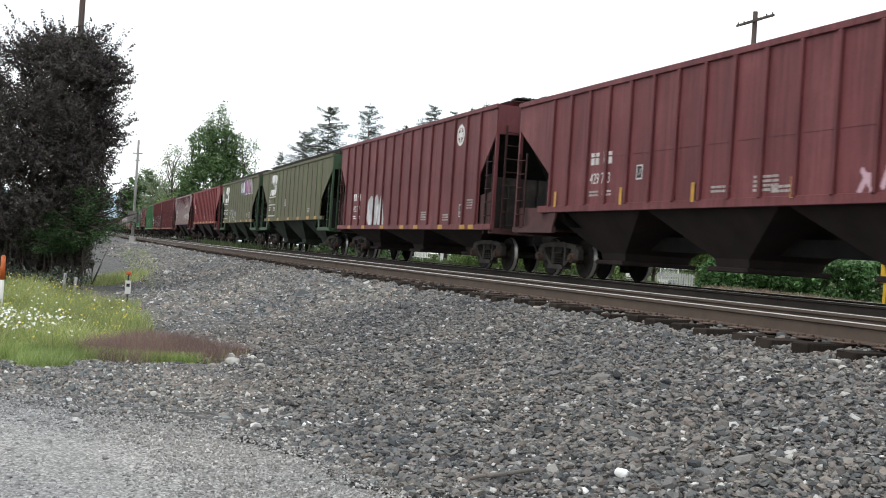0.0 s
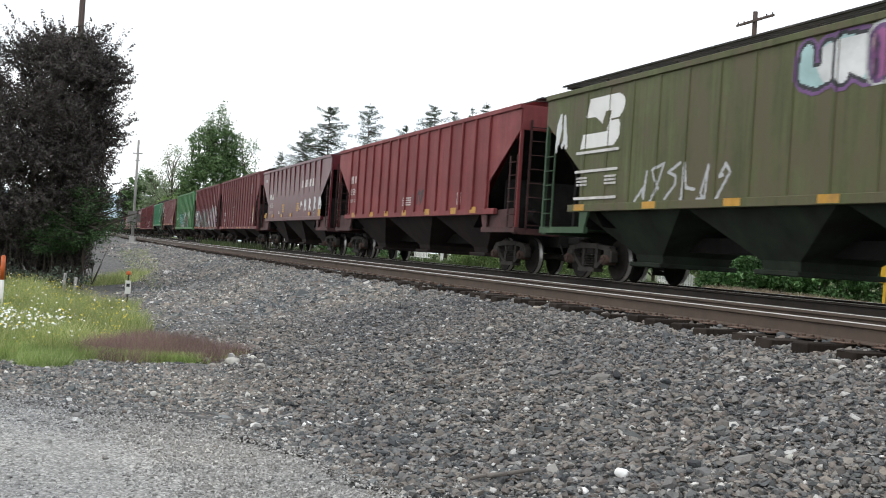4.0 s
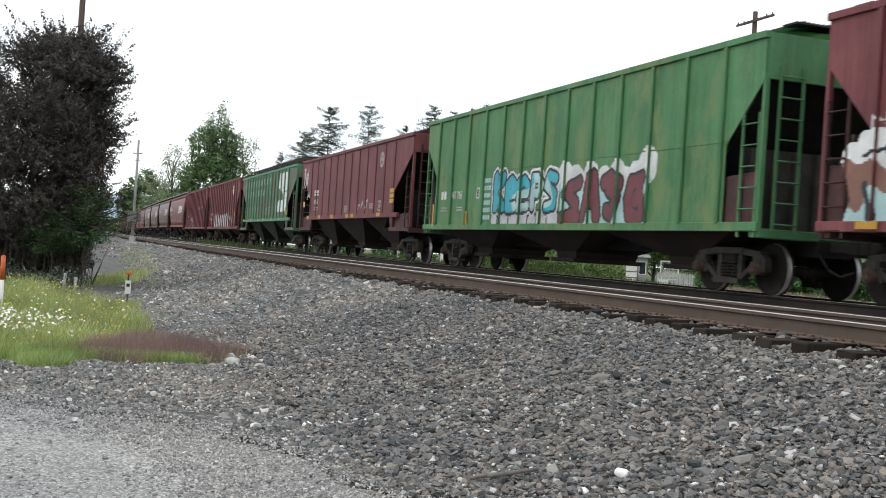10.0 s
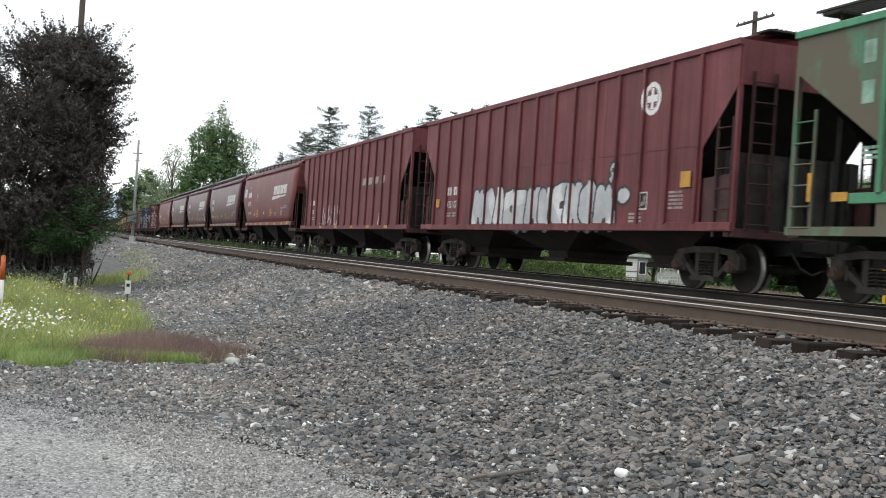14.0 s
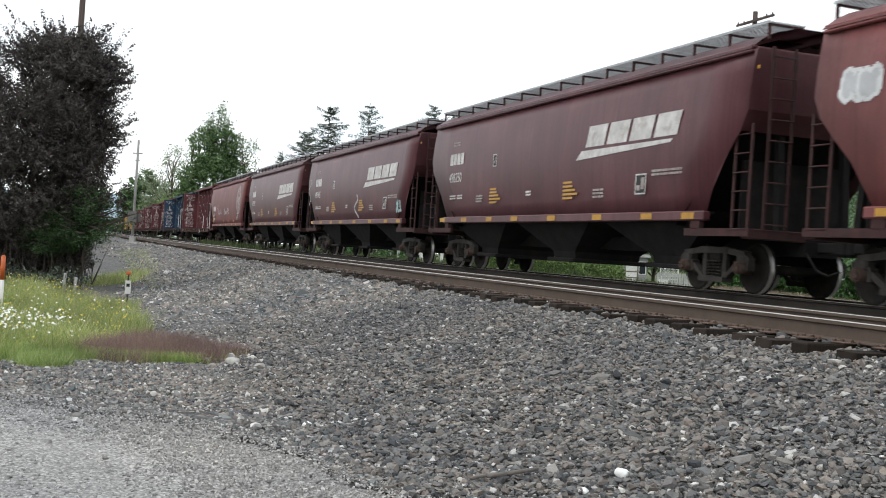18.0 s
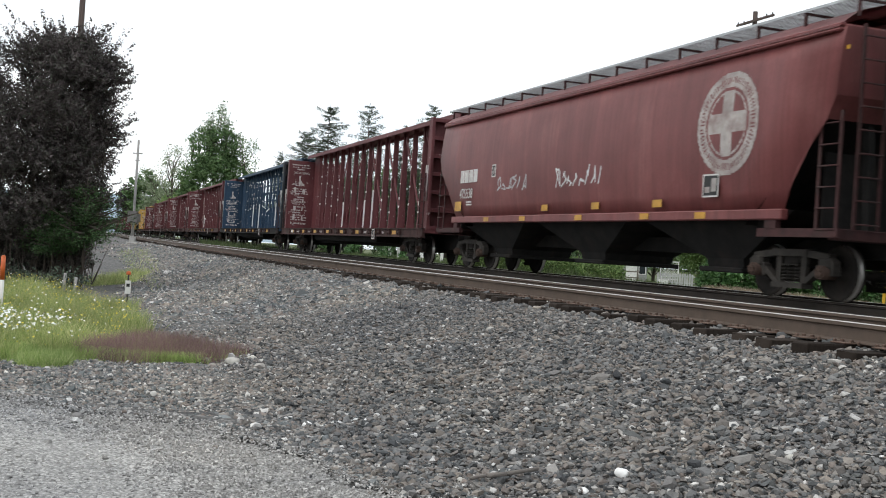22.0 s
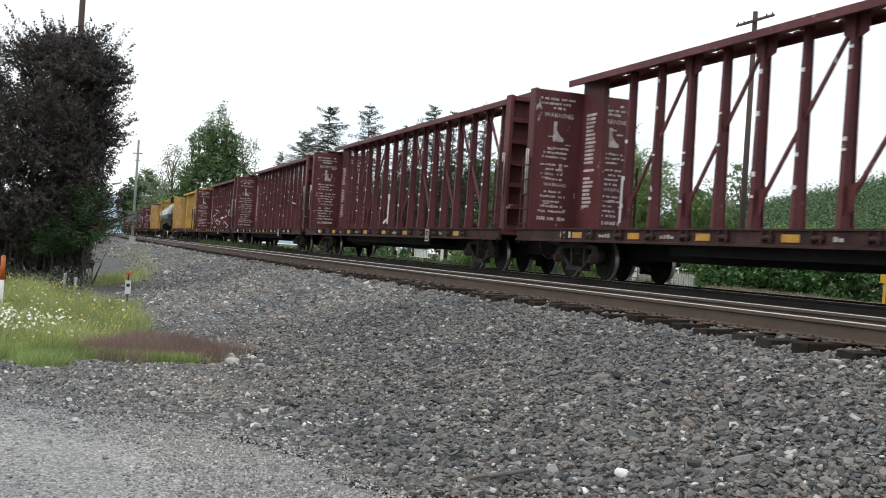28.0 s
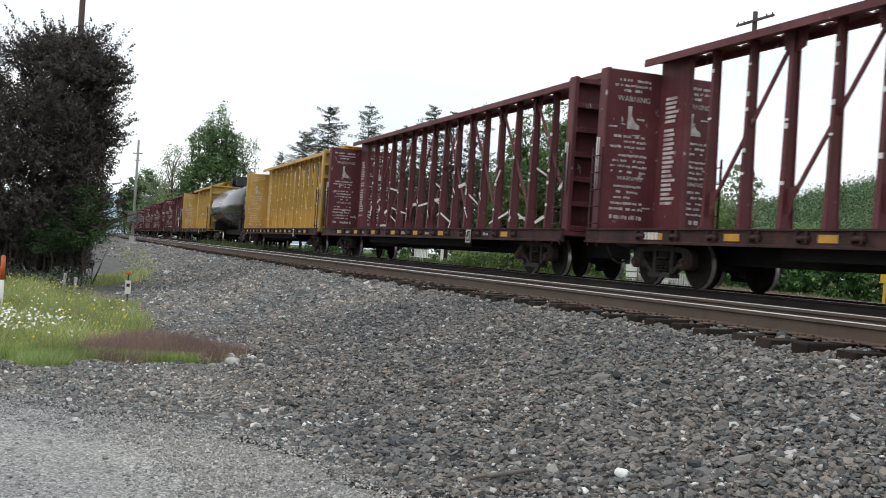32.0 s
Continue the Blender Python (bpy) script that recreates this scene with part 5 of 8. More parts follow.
def consist():
    c = {}
    c[1] = ribbed_hopper("covered_hopper", G[0], G[1], "high", BROWN, "faded oxide-red covered hopper with ribbed sides and yellow sill marks")
    c[2] = ribbed_hopper("covered_hopper", G[1], G[2], "low", BROWN, "dull brown ribbed covered hopper with pale graffiti low on its side")
    c[3] = ribbed_hopper("covered_hopper", G[2], G[3], "high", OLIVE, "grimy olive-green covered hopper with a white emblem", ENDGREEN, posts=14, proud=0.018)
    c[4] = ribbed_hopper("covered_hopper", G[3], G[4], "high", OLIVE, "grimy olive covered hopper with pink and green graffiti high up", ENDGREEN, posts=13, proud=0.018)
    c[5] = ribbed_hopper("covered_hopper", G[4], G[5], "high", RED, "bright oxide-red ribbed covered hopper with yellow sill marks")
    c[6] = ribbed_hopper("covered_hopper", G[5], G[6], "high", MAROON, "glossy maroon covered hopper with short ribs under its eave", top_posts=True, posts=12, proud=0.06)
    c[7] = ribbed_hopper("covered_hopper", G[6], G[7], "low", BROWN, "dull brown ribbed covered hopper with a round white emblem")
    c[8] = ribbed_hopper("covered_hopper", G[7], G[8], "low", BROWN, "dull brown ribbed covered hopper with big pastel graffiti")
    c[9] = ribbed_hopper("covered_hopper", G[8], G[9], "low", GREEN, "bright green ribbed covered hopper with cyan and purple graffiti", posts=13)
    c[10] = ribbed_hopper("covered_hopper", G[9], G[10], "high", BROWN, "dull brown ribbed covered hopper with yellow sill marks", posts=12, proud=0.03)
    c[11] = ribbed_hopper("covered_hopper", G[10], G[11], "high", BNGREEN, "worn green ribbed covered hopper with a large white emblem", BNGREEN, posts=15)
    c[12] = ribbed_hopper("covered_hopper", G[11], G[12], "low", BROWN, "dull brown ribbed covered hopper with silver graffiti")
    c[13] = ribbed_hopper("covered_hopper", G[12], G[13], "low", BROWN, "dull brown ribbed covered hopper with faint scrawls")
    c[14] = curved_hopper("covered_hopper", G[13], G[14], PINK, "faded pinkish-brown covered hopper with smooth bulging sides")
    for k in (15, 16, 17):
        c[k] = curved_hopper("covered_hopper", G[k - 1], G[k], DARKBROWN, "dark brown covered hopper with smooth bulging sides")
    c[18] = curved_hopper("covered_hopper", G[17], G[18], PINK, "reddish-brown smooth covered hopper with a round white emblem")
    for k in range(19, 34):
        if k == 26:
            c[k] = tank_car("tank_car", G[25], G[26], "black tank car with a shiny rounded barrel")
        else:
            paint, word = (CBBLUE, "dark blue") if k == 20 else (CBYELLOW, "weathered yellow") if k in (25, 27) else (CBRED, "dull red-brown")
            c[k] = beam_car("centre_beam_flatcar", G[k - 1], G[k], paint, "empty " + word + " centre-beam flatcar with tall end bulkheads", holes=(k == 20))
    return c


TRAIN = consist()
# ---- plants ----
def leaf_material(name, cols, rough=0.6, trans=0.25):
    if name in MATS:
        return MATS[name]
    m, nt, b = tree_of(name)
    r = nt.nodes.new("ShaderNodeNewGeometry").outputs["Random Per Island"]
    n = len(cols)
    c = ramp_node(nt, r, [(i / (n - 1), col) for i, col in enumerate(cols)])
    big = noise_node(nt, 0.8, 4, 0.6)
    c = mix_node(nt, 1.0, c, ramp_node(nt, big, [(0.3, (0.6, 0.6, 0.6)), (0.7, (1.25, 1.25, 1.2))]), "MULTIPLY")
    nt.links.new(c, b.inputs["Base Color"])
    b.inputs["Roughness"].default_value = rough
    b.inputs["Specular IOR Level"].default_value = 0.3
    if trans:
        out = nt.nodes["Material Output"]
        tr = nt.nodes.new("ShaderNodeBsdfTranslucent")
        nt.links.new(c, tr.inputs["Color"])
        mx = nt.nodes.new("ShaderNodeMixShader")
        mx.inputs[0].default_value = trans
        nt.links.new(b.outputs[0], mx.inputs[1])
        nt.links.new(tr.outputs[0], mx.inputs[2])
        nt.links.new(mx.outputs[0], out.inputs["Surface"])
    MATS[name] = m
    return m


BARK = surface("bark", (0.085, 0.068, 0.055), 0.95, 0, 0.35, 5.0, 40.0, 0.6, 0.02, streak=(1, 1, 0.3))
POLEWOOD = surface("pole_wood", (0.085, 0.060, 0.052), 0.9, 0, 0.3, 4.0, 30.0, 0.4, 0.01, streak=(3, 3, 0.2))
POLEGREY = surface("pole_grey_wood", (0.30, 0.29, 0.28), 0.9, 0, 0.2, 4.0, 30.0, 0.3, 0.01, streak=(3, 3, 0.2))
PLUM = leaf_material("plum_leaf", [(0.036, 0.030, 0.030), (0.070, 0.055, 0.057), (0.102, 0.080, 0.082), (0.070, 0.082, 0.061), (0.148, 0.119, 0.121)], trans=0.15)
MAPLE = leaf_material("maple_leaf", [(0.062, 0.119, 0.051), (0.108, 0.187, 0.074), (0.153, 0.249, 0.102), (0.227, 0.318, 0.153)])
PALELEAF = leaf_material("pale_leaf", [(0.156, 0.202, 0.117), (0.221, 0.273, 0.169), (0.299, 0.351, 0.234)], trans=0.4)
WILLOW = leaf_material("willow_leaf", [(0.128, 0.209, 0.074), (0.203, 0.304, 0.108), (0.297, 0.398, 0.169)], trans=0.35)
# needle greens paled and greyed: haze over the far firs is painted in
FIR = leaf_material("fir_needle", [(0.065, 0.092, 0.070), (0.10, 0.135, 0.098), (0.15, 0.18, 0.14)], trans=0.3)
NEEDLE = leaf_material("young_fir_needle", [(0.035, 0.075, 0.03), (0.065, 0.125, 0.045), (0.10, 0.18, 0.07)], trans=0.15)
BRAMBLE = leaf_material("bramble_leaf", [(0.035, 0.085, 0.028), (0.070, 0.158, 0.050), (0.115, 0.232, 0.080), (0.208, 0.338, 0.161)])
# greens lightened so that distance haze sits in the leaf colour
WOODS = leaf_material("far_woods_leaf", [(0.065, 0.117, 0.065), (0.111, 0.182, 0.091), (0.176, 0.247, 0.130)], trans=0.2)


def leaf_quads(rng, centres, size, up=0.35, long=1.7):
    """Small pointed leaves (rhombs) at the given centres, turned at random but mostly facing up."""
    n = len(centres)
    nrm = rng.normal(size=(n, 3))
    nrm[:, 2] = np.abs(nrm[:, 2]) + up
    nrm /= np.linalg.norm(nrm, axis=1, keepdims=True)
    t = np.cross(nrm, rng.normal(size=(n, 3)))
    t /= np.linalg.norm(t, axis=1, keepdims=True) + 1e-9
    b = np.cross(nrm, t)
    sz = (size * rng.uniform(0.6, 1.4, n))[:, None]
    P = np.stack([centres - t * sz * long / 2, centres + b * sz / 2 + nrm * sz * 0.12, centres + t * sz * long / 2, centres - b * sz / 2 + nrm * sz * 0.12], 1)
    return P.reshape(-1, 3)


def quads_mesh(name, P, mat):
    return raw_mesh(name, P, np.arange(len(P)).reshape(-1, 4), mat)


def crown_points(rng, n_clumps, per, centre, radii, clump, hollow=0.55, lumps=7.0, seed=0):
    """Leaf places in clumps inside an uneven envelope."""
    out = []
    off = Vector((seed * 3.1, seed * 1.7, 0))
    while len(out) < n_clumps:
        d = rng.normal(size=3)
        d /= np.linalg.norm(d)
        k = hollow + (1 - hollow) * rng.uniform() ** 0.6
        uneven = 1 + 0.34 * noise.noise(Vector(d) * 1.9 + off) + 0.22 * noise.noise(Vector(d) * lumps + off)
        out.append(np.array(centre) + d * np.array(radii) * k * uneven)
    c = np.array(out)
    P = np.repeat(c, per, 0) + rng.normal(size=(n_clumps * per, 3)) * clump * rng.uniform(0.5, 1.2, (n_clumps, 1)).repeat(per, 0) * np.array([1, 1, 0.7])
    return c, P


def limbs(bm, base, tips, r, seed, bend=0.2):
    rng = random.Random(seed)
    for tip in tips:
        a, b = Vector(base), Vector(tip)
        mid = a.lerp(b, 0.5) + Vector((rng.uniform(-bend, bend), rng.uniform(-bend, bend), rng.uniform(0, bend)))
        tube(bm, a, mid, r, 7, r * 0.65, caps=False)
        tube(bm, mid, b, r * 0.65, 6, r * 0.2, caps=False)


def gz(x, y):
    s, w = line_sw(np.array(float(x)), np.array(float(y)))
    return float(ground_z(s, w))


def settle(x, y, z, height):
    """Lowers a plant's foot to the ground and keeps its top where it is."""
    g = min(z, gz(x, y))
    return g, height + z - g


def broad_tree(name, label, x, y, z, height, radius, leaf, n_clumps, per, size, seed, crown_from=0.25, clump=0.35, hollow=0.5, category="tree"):
    z, height = settle(x, y, z, height)
    rng = np.random.default_rng(seed)
    root = tagged(empty(name, pose(x, y, z)), label, category)
    cz = height * (1 + crown_from) / 2
    c, P = crown_points(rng, n_clumps, per, (0, 0, cz), (radius, radius, height * (1 - crown_from) / 2), clump, hollow, seed=seed)
    bm = bmesh.new()
    tr = max(0.05, height * 0.016)
    fork = Vector((0.03 * height * 0.3, 0, height * (crown_from + 0.12)))
    tube(bm, (0, 0, -0.3), fork, tr, 9, tr * 0.7)
    tube(bm, fork, (0.1, 0.05, height * 0.8), tr * 0.7, 7, tr * 0.15)
    pick = c[rng.choice(len(c), min(len(c), 26), replace=False)]
    for p in pick:
        k = float(np.clip(p[2] / height - 0.22, crown_from * 0.6, 0.7))
        limbs(bm, (0.0, 0.0, height * k), [tuple(p)], tr * 0.34, seed)
    part("trunk", bm, BARK, root, "grey-brown trunk and limbs")
    part("crown", quads_mesh("crown", leaf_quads(rng, P, size), leaf), None, root)
    return root


def conifer(name, label, x, y, z, height, radius, seed, density=1.0, bare=0.15, lean=0.0, leaf=0.085, mat=None):
    z, height = settle(x, y, z, height)
    rng = np.random.default_rng(seed)
    root = tagged(empty(name, pose(x, y, z, 0, lean, 0)), label, "tree")
    bm = bmesh.new()
    tr = height * 0.012
    tube(bm, (0, 0, -0.3), (0, 0, height), tr, 8, 0.02)
    pts = []
    k = bare * height
    while k < height - 0.2:
        f = 1 - (k / height - bare) / (1 - bare)
        reach = radius * (0.10 + 1.0 * f ** 0.66)
        for _ in range(rng.integers(3, 7)):
            a = rng.uniform(0, 6.28)
            L = reach * rng.uniform(0.35, 1.35)
            d = np.array([math.cos(a), math.sin(a), 0])
            tip = np.array([0, 0, k]) + d * L + np.array([0, 0, rng.uniform(-0.1, 0.55) * L])
            tube(bm, (0, 0, k), tuple(tip), 0.03 + 0.012 * L, 4, 0.01, caps=False)
            m = int(40 * L * density) + 8
            t = rng.uniform(0.25, 1.02, m)[:, None]
            pts.append(np.array([0, 0, k]) + (tip - np.array([0, 0, k])) * t + rng.normal(size=(m, 3)) * np.array([0.20, 0.20, 0.13]) * (0.5 + 0.3 * L) * (1.15 - 0.6 * t) - np.array([0, 0, 0.08]) - np.array([0, 0, 0.10]) * rng.uniform(0, 1, (m, 1)) * L)
        k += rng.uniform(0.4, 1.0) * height / 34
    part("trunk", bm, BARK, root, "straight dark trunk with thin branches")
    part("crown", quads_mesh("crown", leaf_quads(rng, np.concatenate(pts), leaf, up=0.6, long=2.6), mat or FIR), None, root)
    return root


def shrub(name, label, x, y, z, rx, ry, h, leaf, n_clumps, per, size, seed, category="bush", clump=0.16):
    z, h = settle(x, y, z, h)
    rng = np.random.default_rng(seed)
    root = tagged(empty(name, pose(x, y, z)), label, category)
    c, P = crown_points(rng, n_clumps, per, (0, 0, h * 0.46), (rx, ry, h * 0.54), clump, 0.5, seed=seed)
    P[:, 2] = np.maximum(P[:, 2], 0.0)
    bm = bmesh.new()
    for p in c[:: max(1, len(c) // 14)]:
        tube(bm, (p[0] * 0.25, p[1] * 0.25, -0.1), tuple(p), 0.015 + 0.006 * h, 5, 0.006, caps=False)
    part("stems", bm, BARK, root, "thin woody stems")
    part("foliage", quads_mesh("foliage", leaf_quads(rng, P, size), leaf), None, root)
    return root


def twig_sprays(rng, bases, dirs, lengths, per, spread):
    """Leaf places along short twigs."""
    n = len(bases)
    t = rng.uniform(0, 1, (n, per, 1)) ** 0.8
    P = bases[:, None, :] + dirs[:, None, :] * lengths[:, None, None] * t + rng.normal(size=(n, per, 3)) * spread
    return P.reshape(-1, 3)


PLUM_Z = (0.2, 0.86, 1.5, 2.5, 3.7, 4.7, 5.3, 5.75, 6.05, 6.25)
PLUM_RIGHT = (0.4, 0.55, 0.72, 0.80, 0.92, 1.12, 1.22, 1.0, 0.65, 0.1)
PLUM_LEFT = (1.5, 2.6, 2.9, 2.9, 2.7, 2.2, 1.6, 1.0, 0.5, 0.1)


def plum_tree():
    """The dark-leaved tree beside the track: many stems, dense purple-black sprays, long shoots at the top."""
    rng = np.random.default_rng(11)
    root = tagged(empty("purple_plum_tree", pose(-10.05, 28.5, -0.95)), "dense dark purple-leaved tree with long shoots, in rough grass", "tree")
    bm = bmesh.new()
    r = random.Random(4)
    for k in range(14):
        a = r.uniform(0, 6.28)
        bx, by = 0.9 * math.cos(a) - 0.3, 0.6 * math.sin(a)
        tip = Vector((bx * 1.7 + r.uniform(-0.3, 0.3), by * 2.0, r.uniform(3.2, 5.4)))
        limbs(bm, (bx, by, -0.1), [tip], r.uniform(0.03, 0.08), k)
        for j in range(5):
            f = r.uniform(0.35, 0.9)
            p = Vector((bx, by, -0.1)).lerp(tip, f)
            limbs(bm, p, [p + Vector((r.uniform(-1.0, 0.8), r.uniform(-1, 1), r.uniform(0.3, 1.4)))], 0.02, k * 7 + j)
    for k in range(60):
        a = r.uniform(3.3, 6.2)
        b = Vector((1.7 * math.cos(a) - 0.6, 1.2 * math.sin(a), r.uniform(-0.1, 0.2)))
        tube(bm, b, b + Vector((r.uniform(-0.5, 0.5), r.uniform(-0.3, 0.3), r.uniform(0.5, 1.5))), 0.012, 4, 0.004, caps=False)
    part("trunk", bm, BARK, root, "several bare leaning stems")
    nb, per = 430, 32
    z = np.where(np.arange(nb) < 330, rng.uniform(1.0, 6.1, nb), rng.uniform(0.35, 1.9, nb))
    a = rng.uniform(0, 6.28318, nb)
    k = np.where(z > 1.3, 1 - 0.8 * rng.uniform(0, 1, nb) ** 1.5, rng.uniform(0.1, 0.85, nb))
    ca, sa = np.cos(a), np.sin(a)
    lump = np.array([0.32 * noise.noise(Vector((c * 1.3, d * 1.3, h * 1.0 + 7))) for c, d, h in zip(ca, sa, z)])
    wide = np.where(ca > 0, np.interp(z, PLUM_Z, PLUM_RIGHT), np.interp(z, PLUM_Z, PLUM_LEFT))
    deep = np.interp(z, PLUM_Z, (0.6, 1.1, 1.5, 1.7, 1.8, 1.7, 1.5, 1.1, 0.7, 0.1))
    k = k * (0.92 + lump)
    mids = np.stack([ca * wide * k, sa * deep * k, z], -1)
    away = np.stack([ca * 0.8, sa * 0.8, np.full(nb, 0.45)], -1)
    mids, away = mids.repeat(per, 0), away.repeat(per, 0)
    n = nb * per
    bases = mids + rng.normal(size=(n, 3)) * np.array([0.21, 0.21, 0.13]) + away * rng.uniform(-0.25, 0.3, (n, 1))
    d = away + rng.normal(size=(n, 3)) * 0.4
    d /= np.linalg.norm(d, axis=1, keepdims=True)
    P = twig_sprays(rng, bases, d, rng.uniform(0.16, 0.42, n), 20, 0.028)
    m = 420
    zz = rng.uniform(3.0, 6.1, m)
    a = rng.uniform(0, 6.28318, m)
    wide = np.where(np.cos(a) > 0, np.interp(zz, PLUM_Z, PLUM_RIGHT), np.interp(zz, PLUM_Z, PLUM_LEFT))
    b = np.stack([np.cos(a) * wide * 0.9, np.sin(a) * wide * 0.8, zz], -1)
    d = np.stack([np.cos(a) * 0.55, np.sin(a) * 0.55, np.full(m, 0.9)], -1) + rng.normal(size=(m, 3)) * 0.25
    S = twig_sprays(rng, b, d, rng.uniform(0.3, 0.95, m), 34, 0.022)
    part("crown", quads_mesh("crown", leaf_quads(rng, np.concatenate([P, S]), 0.034, up=0.1, long=2.2), PLUM), None, root, "small purple-black leaves in feathery sprays")


plum_tree()
conifer("fir_seedling", "young dark green fir with drooping sprays under the dark tree", -9.0, 27.6, -0.9, 2.6, 1.0, 21, 2.6, 0.45, leaf=0.026, mat=NEEDLE)
conifer("fir_seedling", "small green fir at the edge of the dark tree", -9.7, 27.4, -0.9, 2.0, 0.7, 24, 3.0, 0.45, leaf=0.026, mat=NEEDLE)
shrub("shrub", "low dark green weeds at the foot of the dark tree", -9.9, 26.6, -1.0, 1.5, 0.5, 0.35, FIR, 50, 26, 0.05, 22)
shrub("shrub", "shaded green undergrowth beside the dark tree", -12.4, 30.5, -1.0, 2.6, 1.0, 1.7, FIR, 260, 34, 0.07, 23)

def maple_with_shoots():
    f = 1.68
    root = broad_tree("maple_tree", "full dull green broadleaf tree with reddish shoots on top", -23.4 * f, 110 * f, -0.3, 11.5 * f, 3.05 * f, MAPLE, 560, 50, 0.25, 31, -0.08, 0.6)
    rng = np.random.default_rng(131)
    bm, P = bmesh.new(), []
    for x, z0, z1 in ((-0.4, 10.4, 13.4), (0.3, 10.6, 14.7), (0.9, 10.4, 13.9), (1.4, 10.0, 12.6), (-1.2, 10.2, 12.3), (2.1, 9.4, 11.6), (3.0, 8.8, 11.0), (3.8, 8.6, 10.8), (-2.2, 9.6, 11.6), (-0.8, 10.3, 12.8), (3.5, 7.6, 9.0), (0.0, 10.5, 12.0)):
        for _ in range(3):
            a = f * np.array([x + rng.normal() * 0.35 - 0.15 * x, rng.normal() * 0.8, z0 - 1.2])
            b = f * np.array([x + rng.normal() * 0.35, a[1] / f + rng.normal() * 0.3, z1 - rng.uniform(0, 1.1)])
            tube(bm, tuple(a), tuple(b), 0.08, 5, 0.02, caps=False)
            t = rng.uniform(0.35, 1.02, 70)[:, None]
            P.append(a + (b - a) * t + rng.normal(size=(70, 3)) * np.array([0.24, 0.24, 0.12]) * f)
    part("shoot", bm, BARK, root, "bare upright shoots")
    part("young_leaves", quads_mesh("young_leaves", leaf_quads(rng, np.concatenate(P), 0.22), MAPLE), None, root, "sparse young leaves")


maple_with_shoots()
broad_tree("ash_tree", "airy pale green tree beyond the train", -59.5, 238, -0.3, 21.2, 5.0, PALELEAF, 70, 22, 0.26, 32, 0.25, 0.75, 0.3)
broad_tree("ash_tree", "sparse pale green tree beyond the crossing", -74.2, 280, -0.3, 18.4, 4.5, PALELEAF, 50, 22, 0.3, 33, 0.2, 0.8, 0.3)
broad_tree("maple_tree", "low green tree behind the far end of the train", -63.3, 250, -0.3, 11.9, 5.4, PALELEAF, 150, 36, 0.36, 34, 0.05, 0.7)
broad_tree("maple_tree", "low green tree beyond the train", -47.5, 200, -0.3, 10.0, 4.0, WILLOW, 150, 34, 0.34, 37, 0.05, 0.6)
broad_tree("maple_tree", "dull green tree far behind the signal pole", -85.0, 310, -0.2, 17.6, 5.0, MAPLE, 170, 34, 0.5, 35, 0.1, 0.8)
broad_tree("cherry_tree", "reddish dark tree far behind the signal pole", -90.5, 312, -0.2, 14.5, 2.6, PLUM, 80, 30, 0.4, 36, 0.2, 0.6)
conifer("fir_tree", "tall thin-branched fir beyond the train", -16.0, 145, -0.3, 19.3, 5.0, 41)
conifer("fir_tree", "smaller fir beside a taller one", -19.2, 148, -0.3, 15.8, 4.4, 42)
conifer("fir_tree", "slender pointed fir beyond the train", -10.8, 145, -0.3, 19.8, 4.2, 43)
conifer("fir_tree", "short fir top beyond the train", -23.0, 152, -0.3, 13.3, 3.0, 44, 0.7)
conifer("fir_tree", "broad open fir beyond the train", -2.3, 150, -0.3, 20.6, 5.6, 45)
conifer("fir_tree", "fir with a broken top beyond the train", -6.0, 150, -0.3, 17.8, 3.4, 46)
conifer("fir_tree", "ragged fir beyond the train", 0.4, 150, -0.3, 20.1, 2.6, 47, 0.8)
conifer("fir_tree", "ragged fir in a row", 2.8, 150, -0.3, 20.9, 2.4, 48, 0.8)
conifer("fir_tree", "ragged fir in a row beyond the train", 4.6, 150, -0.3, 21.6, 2.4, 49, 0.8)
for k, (x, y, h, r) in enumerate(((9.5, 135, 17.5, 3.0), (13.0, 132, 19.5, 3.2), (16.5, 136, 16.5, 2.8), (19.5, 130, 17.8, 2.6), (7.0, 128, 12.0, 2.6))):
    broad_tree("alder_tree", "dark green tree standing behind the train", x, y, -0.3, h, r, MAPLE, 300, 44, 0.22, 60 + k, 0.08, 0.5)
for k, (x, y, h, r, leaf) in enumerate(((18.2, 108, 12.2, 2.6, WILLOW), (21.5, 112, 11.0, 2.8, WILLOW), (24.6, 106, 8.6, 2.2, WILLOW), (15.2, 104, 8.0, 2.4, WILLOW), (29.5, 118, 8.2, 2.6, WILLOW), (34, 112, 5.6, 2.8, WILLOW), (39, 116, 5.8, 3.2, WILLOW))):
    broad_tree("willow_tree", "light green broadleaf tree behind the yard", x, y, -0.3, h, r, leaf, 300, 50, 0.15, 70 + k, 0.06, 0.4)
for k, (x, y, h, r) in enumerate(((-17.5, 158, 10.5, 3.4), (-13.0, 156, 11.5, 3.2), (-8.6, 158, 12.0, 3.4), (-4.2, 157, 13.0, 3.2), (0.2, 158, 13.5, 3.2), (4.4, 156, 14.0, 3.0))):
    broad_tree("alder_tree", "dark green tree under the firs behind the train", x, y, -0.3, h, r, MAPLE, 240, 40, 0.24, 160 + k, 0.05, 0.5)
broad_tree("birch_tree", "thin sparse tree with an open crown", 26.9, 100, -0.3, 11.2, 1.7, PALELEAF, 70, 22, 0.2, 80, 0.3, 0.3, 0.3)
